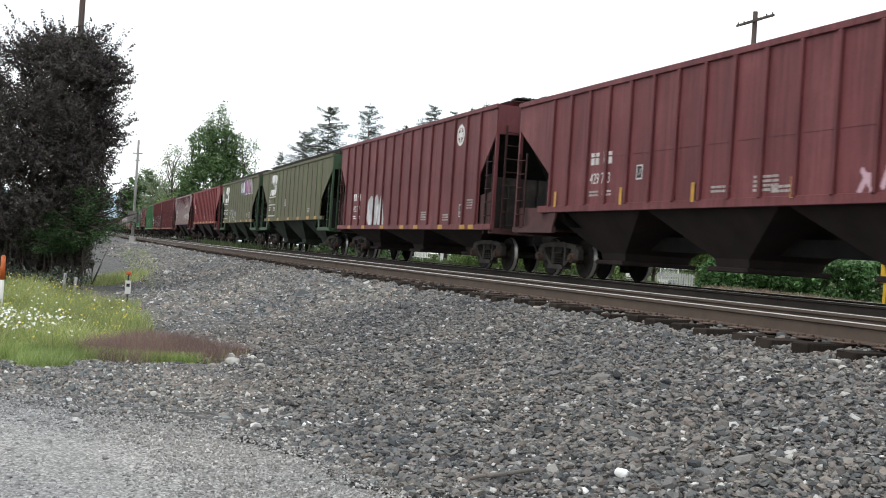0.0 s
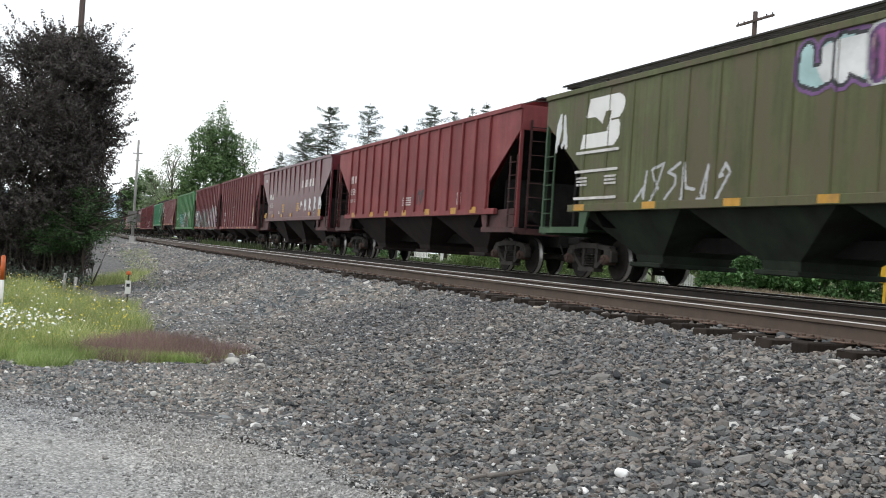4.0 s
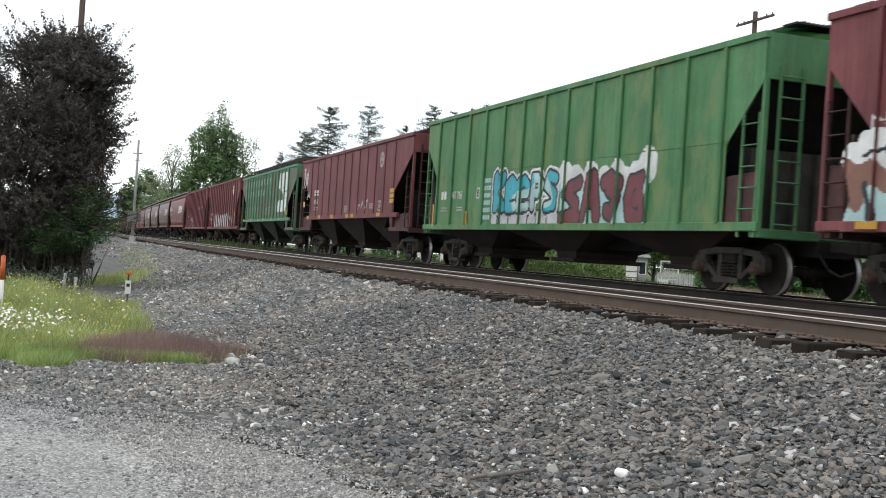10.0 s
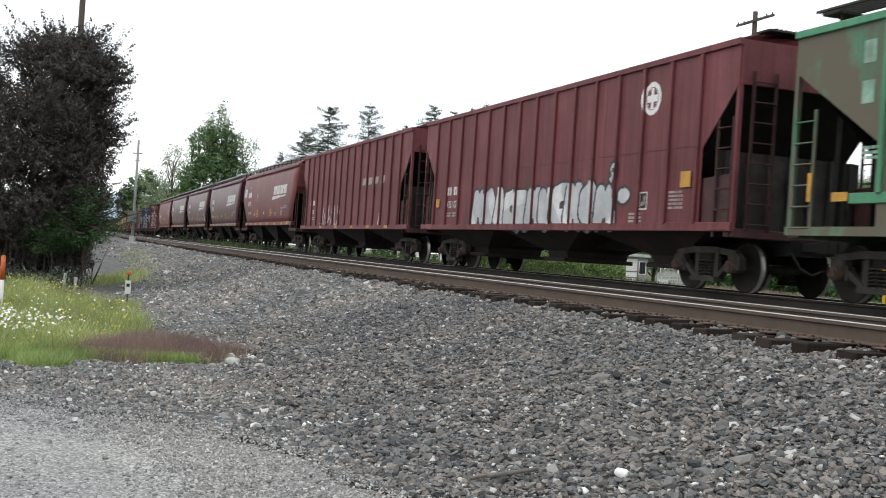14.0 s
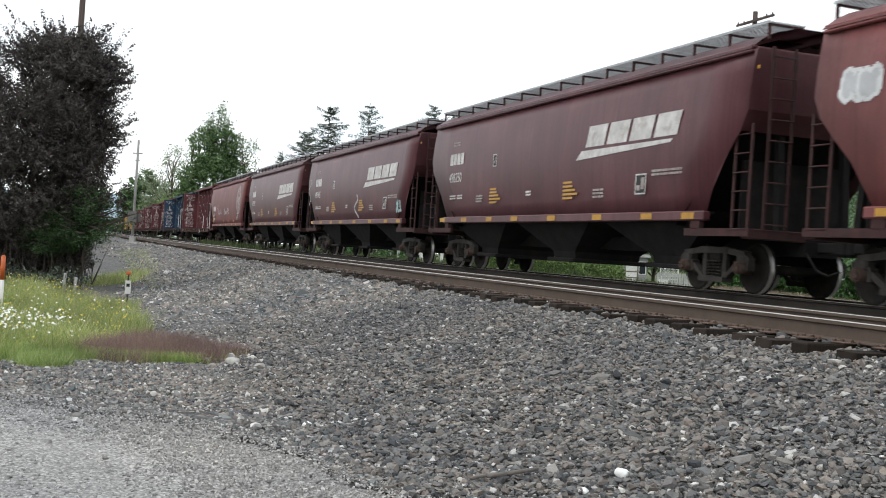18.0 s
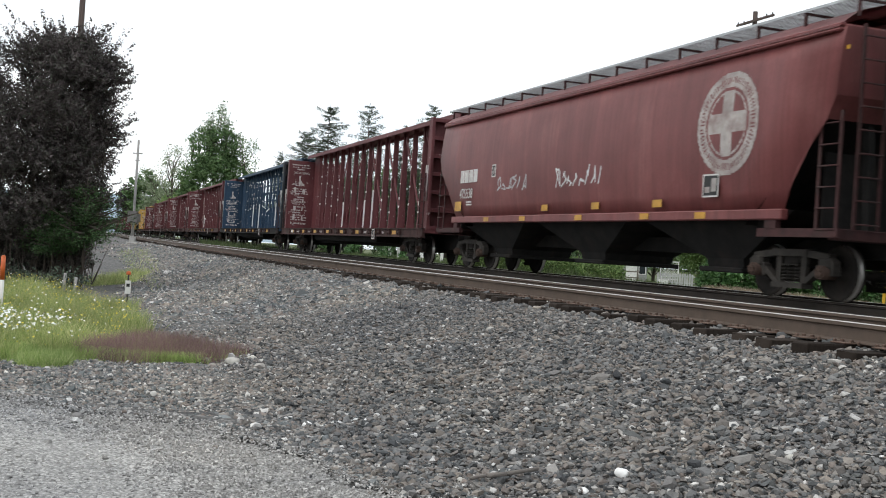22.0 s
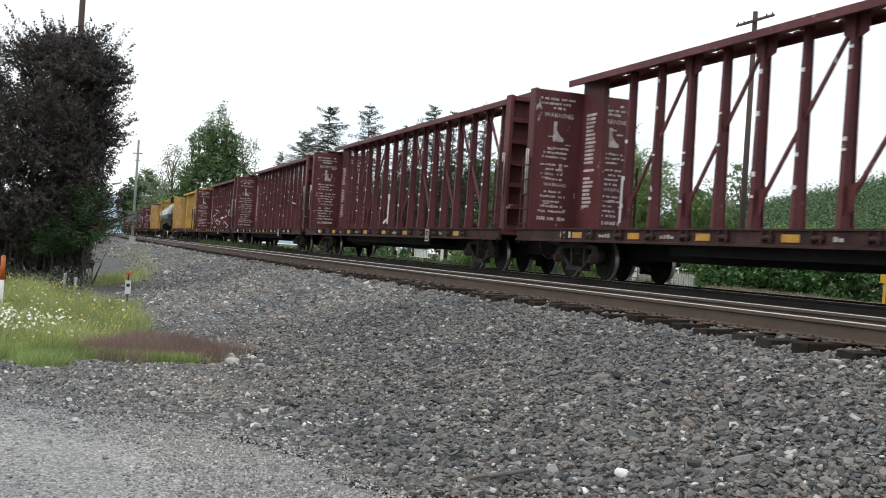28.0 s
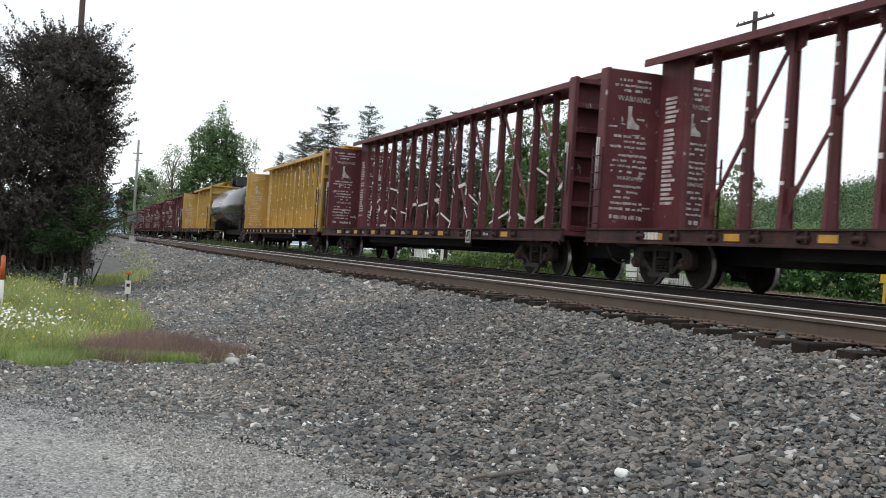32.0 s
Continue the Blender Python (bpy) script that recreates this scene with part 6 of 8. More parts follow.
for k, (x, y, rx, h) in enumerate(((12.75, 50.5, 0.7, 1.3), (14.3, 51, 1.3, 1.8), (15.8, 51, 1.6, 2.0), (18.0, 50.5, 1.5, 1.85), (20.2, 50, 1.6, 2.0), (22.6, 50, 1.6, 2.0))):
    shrub("bramble_bush", "thick dark green bramble bush behind the tracks", x, y, -0.35, rx, 1.1, h, BRAMBLE, 130, 34, 0.12, 90 + k)
BANKLEAF = leaf_material("bank_leaf", [(0.07, 0.13, 0.035), (0.13, 0.21, 0.06), (0.19, 0.28, 0.09), (0.29, 0.35, 0.15)])
for k, (x, y, rx, h) in enumerate(((1.7, 64, 0.8, 1.3), (2.7, 63, 0.9, 1.5), (3.9, 63.5, 1.0, 1.65), (5.1, 62.5, 1.0, 1.5), (6.3, 63, 1.0, 1.6), (7.5, 62, 1.0, 1.45), (8.6, 62.5, 0.9, 1.3), (9.5, 62, 0.8, 1.1))):
    shrub("wild_shrub", "tangled light green shrub on the bank beyond the tracks", x, y, -0.75, rx, 0.9, h, BANKLEAF, 110, 32, 0.075, 210 + k)
for k, (x, y, rx, h) in enumerate(((5.5, 68, 0.85, 1.15), (10.4, 69, 0.9, 1.1), (1.2, 72, 0.7, 1.0), (-3.6, 80, 1.2, 1.6), (8.0, 82, 1.6, 1.5), (-8.0, 86, 1.5, 2.0), (3.0, 88, 2.0, 1.9))):
    shrub("garden_shrub", "rounded leafy garden shrub beyond the tracks", x, y, -0.25, rx, rx, h, WILLOW if k < 3 else BRAMBLE, 60, 30, 0.10, 110 + k)


def far_woods():
    """The wooded hill and the belt of trees that close the view."""
    rng = np.random.default_rng(77)
    pts = []
    hill = lambda x, y: 0.0 if x < 60 else 98 * math.exp(-((x - 520) / 300) ** 2 - ((y - 900) / 330) ** 2)
    for _ in range(5200):
        x, y = rng.uniform(60, 900), rng.uniform(560, 1050)
        z = hill(x, y)
        if z < 3:
            continue
        h = rng.uniform(9, 17)
        m = 70
        pts.append(np.array([x, y, z]) + rng.normal(size=(m, 3)) * np.array([2.6, 2.6, h * 0.3]) + np.array([0, 0, h * 0.55]))
        
    belt = []
    for _ in range(1500):
        s, w = rng.uniform(-520, 260), -rng.uniform(165, 215)
        x, y = on_line(s, w)
        h = rng.uniform(6, 11)
        m = 20
        belt.append(np.array([float(x), float(y), 0]) + rng.normal(size=(m, 3)) * np.array([1.8, 1.8, h * 0.27]) + np.array([0, 0, h * 0.5]))
    for _ in range(260):
        x, y = rng.uniform(-170, -80), rng.uniform(170, 235)
        h = rng.uniform(5, 9)
        belt.append(np.array([x, y, 0]) + rng.normal(size=(20, 3)) * np.array([1.8, 1.8, h * 0.27]) + np.array([0, 0, h * 0.5]))
    for _ in range(170):
        y = rng.uniform(500, 560)
        x = y * (rng.uniform(-0.288, -0.25) if rng.uniform() < 0.6 else rng.uniform(-0.36, -0.315))
        h = rng.uniform(9, 15)
        belt.append(np.array([x, y, 0]) + rng.normal(size=(40, 3)) * np.array([2.6, 2.6, h * 0.27]) + np.array([0, 0, h * 0.5]))
    A = leaf_quads(rng, np.concatenate(pts), 1.15, long=1.4)
    B = leaf_quads(rng, np.concatenate(belt), 0.95, long=1.4)
    xs, ys = np.linspace(40, 1000, 60), np.linspace(520, 1150, 40)
    X, Y = np.meshgrid(xs, ys, indexing="ij")
    Z = np.vectorize(hill)(X, Y) - 0.6
    i = np.arange(X.size).reshape(X.shape)
    F = np.stack([i[:-1, :-1], i[1:, :-1], i[1:, 1:], i[:-1, 1:]], -1).reshape(-1, 4)
    tagged(new("hill", raw_mesh("hill", np.stack([X, Y, Z], -1).reshape(-1, 3), F, MEADOW, True)), "distant rounded hill under green woods", "hill", kind="structure")
    tagged(new("hill_woods", quads_mesh("hill_woods", A, WOODS)), "distant green woods on the hill", "woods", kind="stuff")
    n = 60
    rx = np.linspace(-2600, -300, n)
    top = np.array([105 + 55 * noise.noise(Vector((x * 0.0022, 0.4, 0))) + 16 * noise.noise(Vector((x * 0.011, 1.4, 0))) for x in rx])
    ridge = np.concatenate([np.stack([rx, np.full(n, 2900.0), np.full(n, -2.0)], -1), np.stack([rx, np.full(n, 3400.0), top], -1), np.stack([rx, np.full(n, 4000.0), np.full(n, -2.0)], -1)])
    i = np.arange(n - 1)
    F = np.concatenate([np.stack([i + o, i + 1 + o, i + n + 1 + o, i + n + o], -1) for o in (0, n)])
    # distance haze is put into the hills' base colour
    tagged(new("backdrop_hills", raw_mesh("backdrop_hills", ridge, F, surface("hazed_far_hills", (0.30, 0.37, 0.42), 1.0, 0, 0.12, 0.004, 0.03, 0, spec=0.0), True)), "hills on the horizon, haze painted in as pale blue-grey", "hills", kind="structure")
    tagged(new("tree_belt", quads_mesh("tree_belt", B, WOODS)), "green belt of trees behind the fields", "woods", kind="stuff")


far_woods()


# ---- grass and flowers ----
GRASS = leaf_material("meadow_grass", [(0.16, 0.24, 0.07), (0.30, 0.38, 0.13), (0.45, 0.49, 0.20), (0.62, 0.59, 0.33)], trans=0.35)
LUSH = leaf_material("lush_grass", [(0.20, 0.32, 0.09), (0.33, 0.46, 0.14), (0.50, 0.60, 0.24), (0.58, 0.62, 0.31)], trans=0.3)
PURPLE = leaf_material("purple_grass", [(0.20, 0.115, 0.125), (0.29, 0.180, 0.185), (0.39, 0.27, 0.265), (0.30, 0.29, 0.14)], trans=0.35)
DRY = leaf_material("dry_grass", [(0.20, 0.155, 0.12), (0.32, 0.25, 0.18), (0.44, 0.36, 0.27)], trans=0.2)
PETAL = surface("white_petal", (0.86, 0.86, 0.84), 0.7, 0, 0.05, 9, 50, 0)
YELLOWPETAL = surface("yellow_petal", (0.80, 0.62, 0.05), 0.7, 0, 0.15, 9, 50, 0)


def inside(poly, x, y):
    poly = np.array(poly)
    r = np.zeros(len(x), bool)
    j = len(poly) - 1
    for i in range(len(poly)):
        (xi, yi), (xj, yj) = poly[i], poly[j]
        c = ((yi > y) != (yj > y)) & (x < (xj - xi) * (y - yi) / (yj - yi + 1e-12) + xi)
        r ^= c
        j = i
    return r


def blades(rng, x, y, z, h, width, lean=0.3):
    n = len(x)
    a = rng.uniform(0, 6.28, n)
    b = rng.uniform(0, 6.28, n)
    L = rng.uniform(0.05, lean, n) * h
    base = np.stack([x, y, z - 0.02], -1)
    side = np.stack([np.cos(a), np.sin(a), np.zeros(n)], -1) * width / 2
    tip = base + np.stack([np.cos(b) * L, np.sin(b) * L, h], -1)
    return np.stack([base - side, base + side, tip + side * 0.25, tip - side * 0.25], 1).reshape(-1, 3)


def field(rng, poly, n):
    p = np.array(poly)
    x, y = rng.uniform(p[:, 0].min(), p[:, 0].max(), n), rng.uniform(p[:, 1].min(), p[:, 1].max(), n)
    k = inside(poly, x, y)
    x, y = x[k], y[k]
    s, w = line_sw(x, y)
    return x, y, ground_z(s, w)


MEADOW_POLY = ((-4.6, 12.0), (-4.0, 12.9), (-4.1, 14.6), (-4.3, 16.0), (-5.0, 17.8), (-5.9, 20.3), (-7.2, 22.5), (-8.8, 25), (-11, 27), (-14, 28.5), (-13, 24), (-12, 22), (-9.5, 15.5), (-7, 12.2))


def ragged(rng, x, y, cx, cy, rx, ry, edge=0.3):
    """Keeps a thinning, uneven patch round a middle."""
    wob = np.array([noise.noise(Vector((a * 1.9, b * 1.9, 3.0))) + 0.6 * noise.noise(Vector((a * 5.5, b * 5.5, 1.0))) for a, b in zip(x, y)])
    d = np.hypot((x - cx) / rx, (y - cy) / ry) + wob * edge
    return rng.uniform(size=len(x)) < np.clip((1.08 - d) / 0.35, 0, 1), d


def meadow():
    rng = np.random.default_rng(5)
    x, y, z = field(rng, MEADOW_POLY, 1150000)
    d = np.hypot(x, y)
    tuft = np.array([noise.noise(Vector((a * 1.6, b * 1.6, 0.0))) for a, b in zip(x, y)])
    h = (0.05 + 0.24 * rng.uniform(0, 1, len(x)) ** 1.6) * (0.95 + 1.3 * tuft)
    out = x - np.interp(y, (12, 13, 14.6, 16, 17.8, 20.3, 22.5, 25, 28.5), (-4.3, -4.0, -4.1, -4.3, -5.0, -5.9, -7.2, -8.8, -13))
    keep = (rng.uniform(size=len(x)) < np.clip(-out / 2.6 + 1.6 * tuft, 0.02, 1)) & (rng.uniform(size=len(x)) < np.clip(19 / d, 0.25, 1) * np.clip(0.8 + 1.8 * tuft, 0.15, 1)) & (h > 0.03)
    tagged(new("meadow_grass", quads_mesh("meadow_grass", blades(rng, x[keep], y[keep], z[keep], h[keep], 0.0060, 1.3), GRASS)), "tall yellowish-green meadow grass beside the gravel", "grass", kind="stuff")
    X, Y, Z = [], [], []
    for cx, cy, rx, ry, n in ((-5.3, 12.25, 0.95, 0.5, 28000), (-4.2, 11.85, 0.30, 0.32, 7200), (-4.6, 12.5, 0.7, 0.5, 18000), (-3.6, 12.72, 0.7, 0.14, 10000), (-3.0, 12.78, 0.32, 0.12, 4800), (-6.3, 12.4, 0.9, 0.6, 20000)):
        x, y, z = field(rng, ((cx - rx * 1.4, cy - ry * 1.4), (cx + rx * 1.4, cy - ry * 1.4), (cx + rx * 1.4, cy + ry * 1.4), (cx - rx * 1.4, cy + ry * 1.4)), n)
        k, _ = ragged(rng, x, y, cx, cy, rx, ry)
        X.append(x[k]), Y.append(y[k]), Z.append(z[k])
    x, y, z = np.concatenate(X), np.concatenate(Y), np.concatenate(Z)
    tagged(new("edge_grass", quads_mesh("edge_grass", blades(rng, x, y, z, rng.uniform(0.03, 0.17, len(x)), 0.007, 1.0), LUSH)), "short lush green grass along the gravel edge", "grass", kind="stuff")
    x, y, z = field(rng, ((-5.4, 12.2), (-1.9, 12.2), (-1.9, 15.2), (-5.4, 15.2)), 130000)
    k, d = ragged(rng, x, y, -3.42, 13.42, 0.98, 0.88, 0.3)
    x, y, z, d = x[k], y[k], z[k], d[k]
    h = (0.08 + 0.22 * np.clip(1.08 - d, 0, 1) ** 0.4) * rng.uniform(0.6, 1.15, len(x))
    tagged(new("purple_grass", quads_mesh("purple_grass", blades(rng, x, y, z, h * rng.uniform(0.6, 1.15, len(h)), 0.0045, 0.8), PURPLE)), "patch of fine purplish-red seeding grass", "grass", kind="stuff")
    low = rng.uniform(size=len(x)) < 0.3
    tagged(new("green_undergrowth", quads_mesh("green_undergrowth", blades(rng, x[low], y[low], z[low], h[low] * 0.55, 0.009), LUSH)), "short green grass under the purple grass", "grass", kind="stuff")
    x, y, z = field(rng, ((-7.0, 27), (-6.3, 24.5), (-7.6, 30), (-10.2, 40), (-15, 56), (-17.5, 62), (-16.8, 57), (-11.4, 40)), 9000)
    X, Y, Z = [x], [y], [z]
    for cx, cy, rx, ry, n in ((-9.3, 31.5, 0.55, 2.2, 6000), (-10.0, 35.0, 0.5, 2.0, 4000), (-6.1, 20.6, 0.35, 0.9, 2600), (-5.0, 17.6, 0.35, 0.6, 2400), (-4.3, 15.6, 0.3, 0.5, 2000)):
        x, y, z = field(rng, ((cx - rx * 1.4, cy - ry * 1.4), (cx + rx * 1.4, cy - ry * 1.4), (cx + rx * 1.4, cy + ry * 1.4), (cx - rx * 1.4, cy + ry * 1.4)), n)
        k, _ = ragged(rng, x, y, cx, cy, rx, ry, 0.5)
        X.append(x[k]), Y.append(y[k]), Z.append(z[k])
    x, y, z = np.concatenate(X), np.concatenate(Y), np.concatenate(Z)
    tagged(new("dry_grass", quads_mesh("dry_grass", blades(rng, x, y, z, rng.uniform(0.06, 0.30, len(x)), 0.012, 1.1), GRASS)), "thin yellow-green weeds along the foot of the bank", "grass", kind="stuff")


def flowers(name, label, poly, n, mat, r, seed, hmin, hmax):
    rng = np.random.default_rng(seed)
    x, y, z = field(rng, poly, n)
    h = rng.uniform(hmin, hmax, len(x))
    V, F = [], []
    for i in range(len(x)):
        c = Vector((x[i], y[i], z[i] + h[i]))
        nrm = Vector((rng.normal() * 0.5, rng.normal() * 0.5 - 0.5, 1)).normalized()
        q = nrm.to_track_quat("Z", "Y").to_matrix()
        k = len(V)
        rr = r * rng.uniform(0.7, 1.3)
        V.append(c + nrm * rr * 0.25)
        for j in range(8):
            a = 0.785398 * j
            V.append(c + q @ Vector((rr * math.cos(a) * (1 if j % 2 else 0.8), rr * math.sin(a) * (1 if j % 2 else 0.8), 0)))
        F += [(k, k + 1 + j, k + 1 + (j + 1) % 8) for j in range(8)]
    tagged(new(name, raw_mesh(name, np.array([tuple(v) for v in V]), F, mat)), label, "flowers", kind="stuff")


meadow()
flowers("daisies", "white daisies among the grass", MEADOW_POLY, 620, PETAL, 0.016, 51, 0.2, 0.42)
flowers("daisies", "dense clump of white daisies", ((-6.1, 13.2), (-4.75, 13.6), (-4.9, 14.9), (-6.4, 14.6)), 420, PETAL, 0.018, 52, 0.2, 0.4)
flowers("yellow_flowers", "small yellow flowers among the grass", MEADOW_POLY, 5200, YELLOWPETAL, 0.011, 53, 0.15, 0.4)
# ---- poles, posts and the yard beyond ----
ORANGE = surface("orange_plastic", (0.55, 0.11, 0.02), 0.5, 0, 0.12, 6, 40, 0.05)
WHITEPLASTIC = surface("white_plastic", (0.74, 0.73, 0.70), 0.5, 0, 0.1, 6, 40, 0.05, dirt=(0.45, 0.42, 0.38), dirt_amount=0.2)
GREYBOX = surface("grey_enamel", (0.17, 0.16, 0.15), 0.55, 0.2, 0.15, 5, 40, 0.05)
CONCRETE = surface("concrete", (0.42, 0.41, 0.39), 0.9, 0, 0.2, 3, 40, 0.3)
DARKSTEEL = surface("dark_steel", (0.05, 0.05, 0.05), 0.6, 0.5, 0.2, 5, 40, 0.1)
SIGNYELLOW = surface("sign_yellow", (0.62, 0.36, 0.02), 0.5, 0, 0.1, 6, 40, 0.05)
SHEDWALL = surface("shed_grey_boards", (0.30, 0.30, 0.29), 0.85, 0, 0.2, 3, 30, 0.3)
SHEDROOF = surface("shed_roof", (0.42, 0.42, 0.41), 0.85, 0, 0.25, 2, 30, 0.3)
GLASS = surface("dark_window_glass", (0.03, 0.035, 0.04), 0.08, 0, 0.1, 2, 30, 0)
FENCEWOOD = surface("fence_wood", (0.16, 0.13, 0.11), 0.9, 0, 0.3, 4, 30, 0.3)


def marker_post(x, y, h, top, label, tag=False):
    root = tagged(empty("marker_post", pose(x, y, gz(x, y), 0, 0, 20)), label, "marker post")
    bm = bmesh.new()
    tube(bm, (0, 0, -0.2), (0, 0, h - top), 0.035 if not tag else 0.016, 12)
    part("shaft", bm, WHITEPLASTIC if not tag else DARKSTEEL, root)
    bm = bmesh.new()
    tube(bm, (0, 0, h - top), (0, 0, h - 0.02), 0.037 if not tag else 0.045, 12)
    tube(bm, (0, 0, h - 0.02), (0, 0, h), 0.037 if not tag else 0.045, 12, 0.02)
    part("cap", bm, ORANGE, root, "orange cap")
    if tag:
        bm = bmesh.new()
        box(bm, -0.055, 0.055, -0.03, -0.02, 0.30, 0.56, bev=0.004)
        part("sign_plate", bm, WHITEPLASTIC, root, "small white plate")
        bm = bmesh.new()
        box(bm, -0.03, 0.03, -0.034, -0.031, 0.44, 0.50)
        part("printed_bar", bm, STENBLACK, root, "unreadable dark print")


marker_post(-7.12, 17.9, 0.98, 0.40, "round white plastic utility marker with an orange top")
marker_post(-5.98, 21.1, 0.74, 0.07, "thin steel stake with a white plate and orange cap", True)


def stump(x, y, h, r, label):
    bm = bmesh.new()
    tube(bm, (0, 0, -0.2), (0.02, 0, h), r, 9, r * 0.9)
    ob = new("wooden_stake", mesh_of("wooden_stake", bm, POLEGREY))
    ob.location = (x, y, gz(x, y))
    tagged(ob, label, "stake")


stump(-8.95, 26.2, 0.42, 0.04, "grey weathered wooden stake in the weeds")
stump(-8.62, 26.0, 0.34, 0.04, "short dark wooden stake in the weeds")


def utility_pole(x, y, h, r, wood, label, arms=(), lean=0.0, insul=True):
    root = tagged(empty("utility_pole", pose(x, y, gz(x, y), 0, lean, 0)), label, "utility pole")
    bm = bmesh.new()
    tube(bm, (0, 0, -0.3), (0, 0, h), r, 12, r * 0.72)
    part("pole", bm, wood, root)
    for z, width, turn, off in arms:
        bm = bmesh.new()
        c, s = math.cos(radians(turn)), math.sin(radians(turn))
        bar(bm, (-c * width / 2 + s * off, -s * width / 2 - c * off, z), (c * width / 2 + s * off, s * width / 2 - c * off, z), 0.09, 0.10)
        arm = part("crossarm", bm, wood, root)
        for k in (-0.46, 0.46):
            bm = bmesh.new()
            px, py = c * width * k + s * off, s * width * k - c * off
            tube(bm, (px, py, z + 0.05), (px, py, z + 0.14), 0.025, 8, 0.035)
            part("insulator", bm, DARKSTEEL, arm)
    return root


utility_pole(-13.15, 38.5, 12.0, 0.13, POLEWOOD, "dark round wooden utility pole rising behind the tree")
utility_pole(14.15, 52.5, 13.58, 0.16, POLEWOOD, "brown wooden utility pole with two crossarms", ((13.10, 2.5, -71, 0.16), (13.22, 2.5, -71, -0.16)))


def signal_pole():
    x, y = -22.75, 80.6
    root = tagged(empty("signal_pole", pose(x, y, gz(x, y))), "grey pole with an equipment box on a concrete foot", "pole")
    bm = bmesh.new()
    tube(bm, (0, 0, 0), (0, 0, 7.6), 0.11, 12, 0.08)
    part("pole", bm, POLEGREY, root)
    bm = bmesh.new()
    box(bm, -0.36, 0.36, -0.36, 0.36, -0.2, 0.10, bev=0.03)
    box(bm, -0.2, 0.2, -0.2, 0.2, 0.1, 0.5, bev=0.03)
    part("foot", bm, CONCRETE, root)
    bm = bmesh.new()
    box(bm, -0.33, 0.33, -0.5, -0.08, 1.5, 2.3, bev=0.03)
    box(bm, -0.38, 0.38, -0.55, -0.03, 2.3, 2.36)
    b = part("equipment_box", bm, GREYBOX, root, "grey steel equipment box")
    bm = bmesh.new()
    box(bm, -0.28, 0.28, -0.52, -0.5, 1.56, 2.24, bev=0.01)
    part("door", bm, GREYBOX, b)
    bm = bmesh.new()
    bar(bm, (-0.35, 0, 6.6), (0.35, 0, 6.6), 0.06, 0.08)
    bar(bm, (-0.2, 0, 6.1), (0.2, 0, 6.1), 0.05, 0.06)
    part("crossarm", bm, POLEGREY, root)
    bm = bmesh.new()
    box(bm, 0.36, 0.52, -0.2, 0.0, 1.6, 2.2, bev=0.02)
    part("side_box", bm, GREYBOX, root)


signal_pole()


def white_post(x, y, h):
    root = tagged(empty("white_bollard", pose(x, y, gz(x, y))), "plain white upright post beyond the tracks", "post", "white posts beyond the tracks")
    bm = bmesh.new()
    box(bm, -0.11, 0.11, -0.11, 0.11, -0.3, h, bev=0.02)
    part("shaft", bm, WHITEPLASTIC, root)
    bm = bmesh.new()
    box(bm, -0.13, 0.13, -0.13, 0.13, h, h + 0.05, bev=0.015)
    part("cap", bm, WHITEPLASTIC, root)


white_post(-3.85, 80, 2.0)
white_post(-3.2, 80, 2.0)
white_post(-0.05, 78, 1.9)


def garden_chair(x, y, turn):
    root = tagged(empty("garden_chair", pose(x, y, gz(x, y), 0, 0, turn)), "white painted garden chair on the grass", "chair")
    bm = bmesh.new()
    box(bm, -0.3, 0.3, -0.28, 0.28, 0.40, 0.45, bev=0.01)
    part("seat", bm, WHITEPLASTIC, root)
    for k in range(5):
        bm = bmesh.new()
        box(bm, -0.27 + k * 0.115, -0.19 + k * 0.115, 0.25, 0.28, 0.45, 1.0)
        part("slat", bm, WHITEPLASTIC, root)
    for px in (-0.27, 0.27):
        for py in (-0.25, 0.25):
            bm = bmesh.new()
            box(bm, px - 0.03, px + 0.03, py - 0.03, py + 0.03, -0.05, 0.42)
            part("leg", bm, WHITEPLASTIC, root)


garden_chair(-1.25, 80, 20)
garden_chair(-2.0, 81, -30)


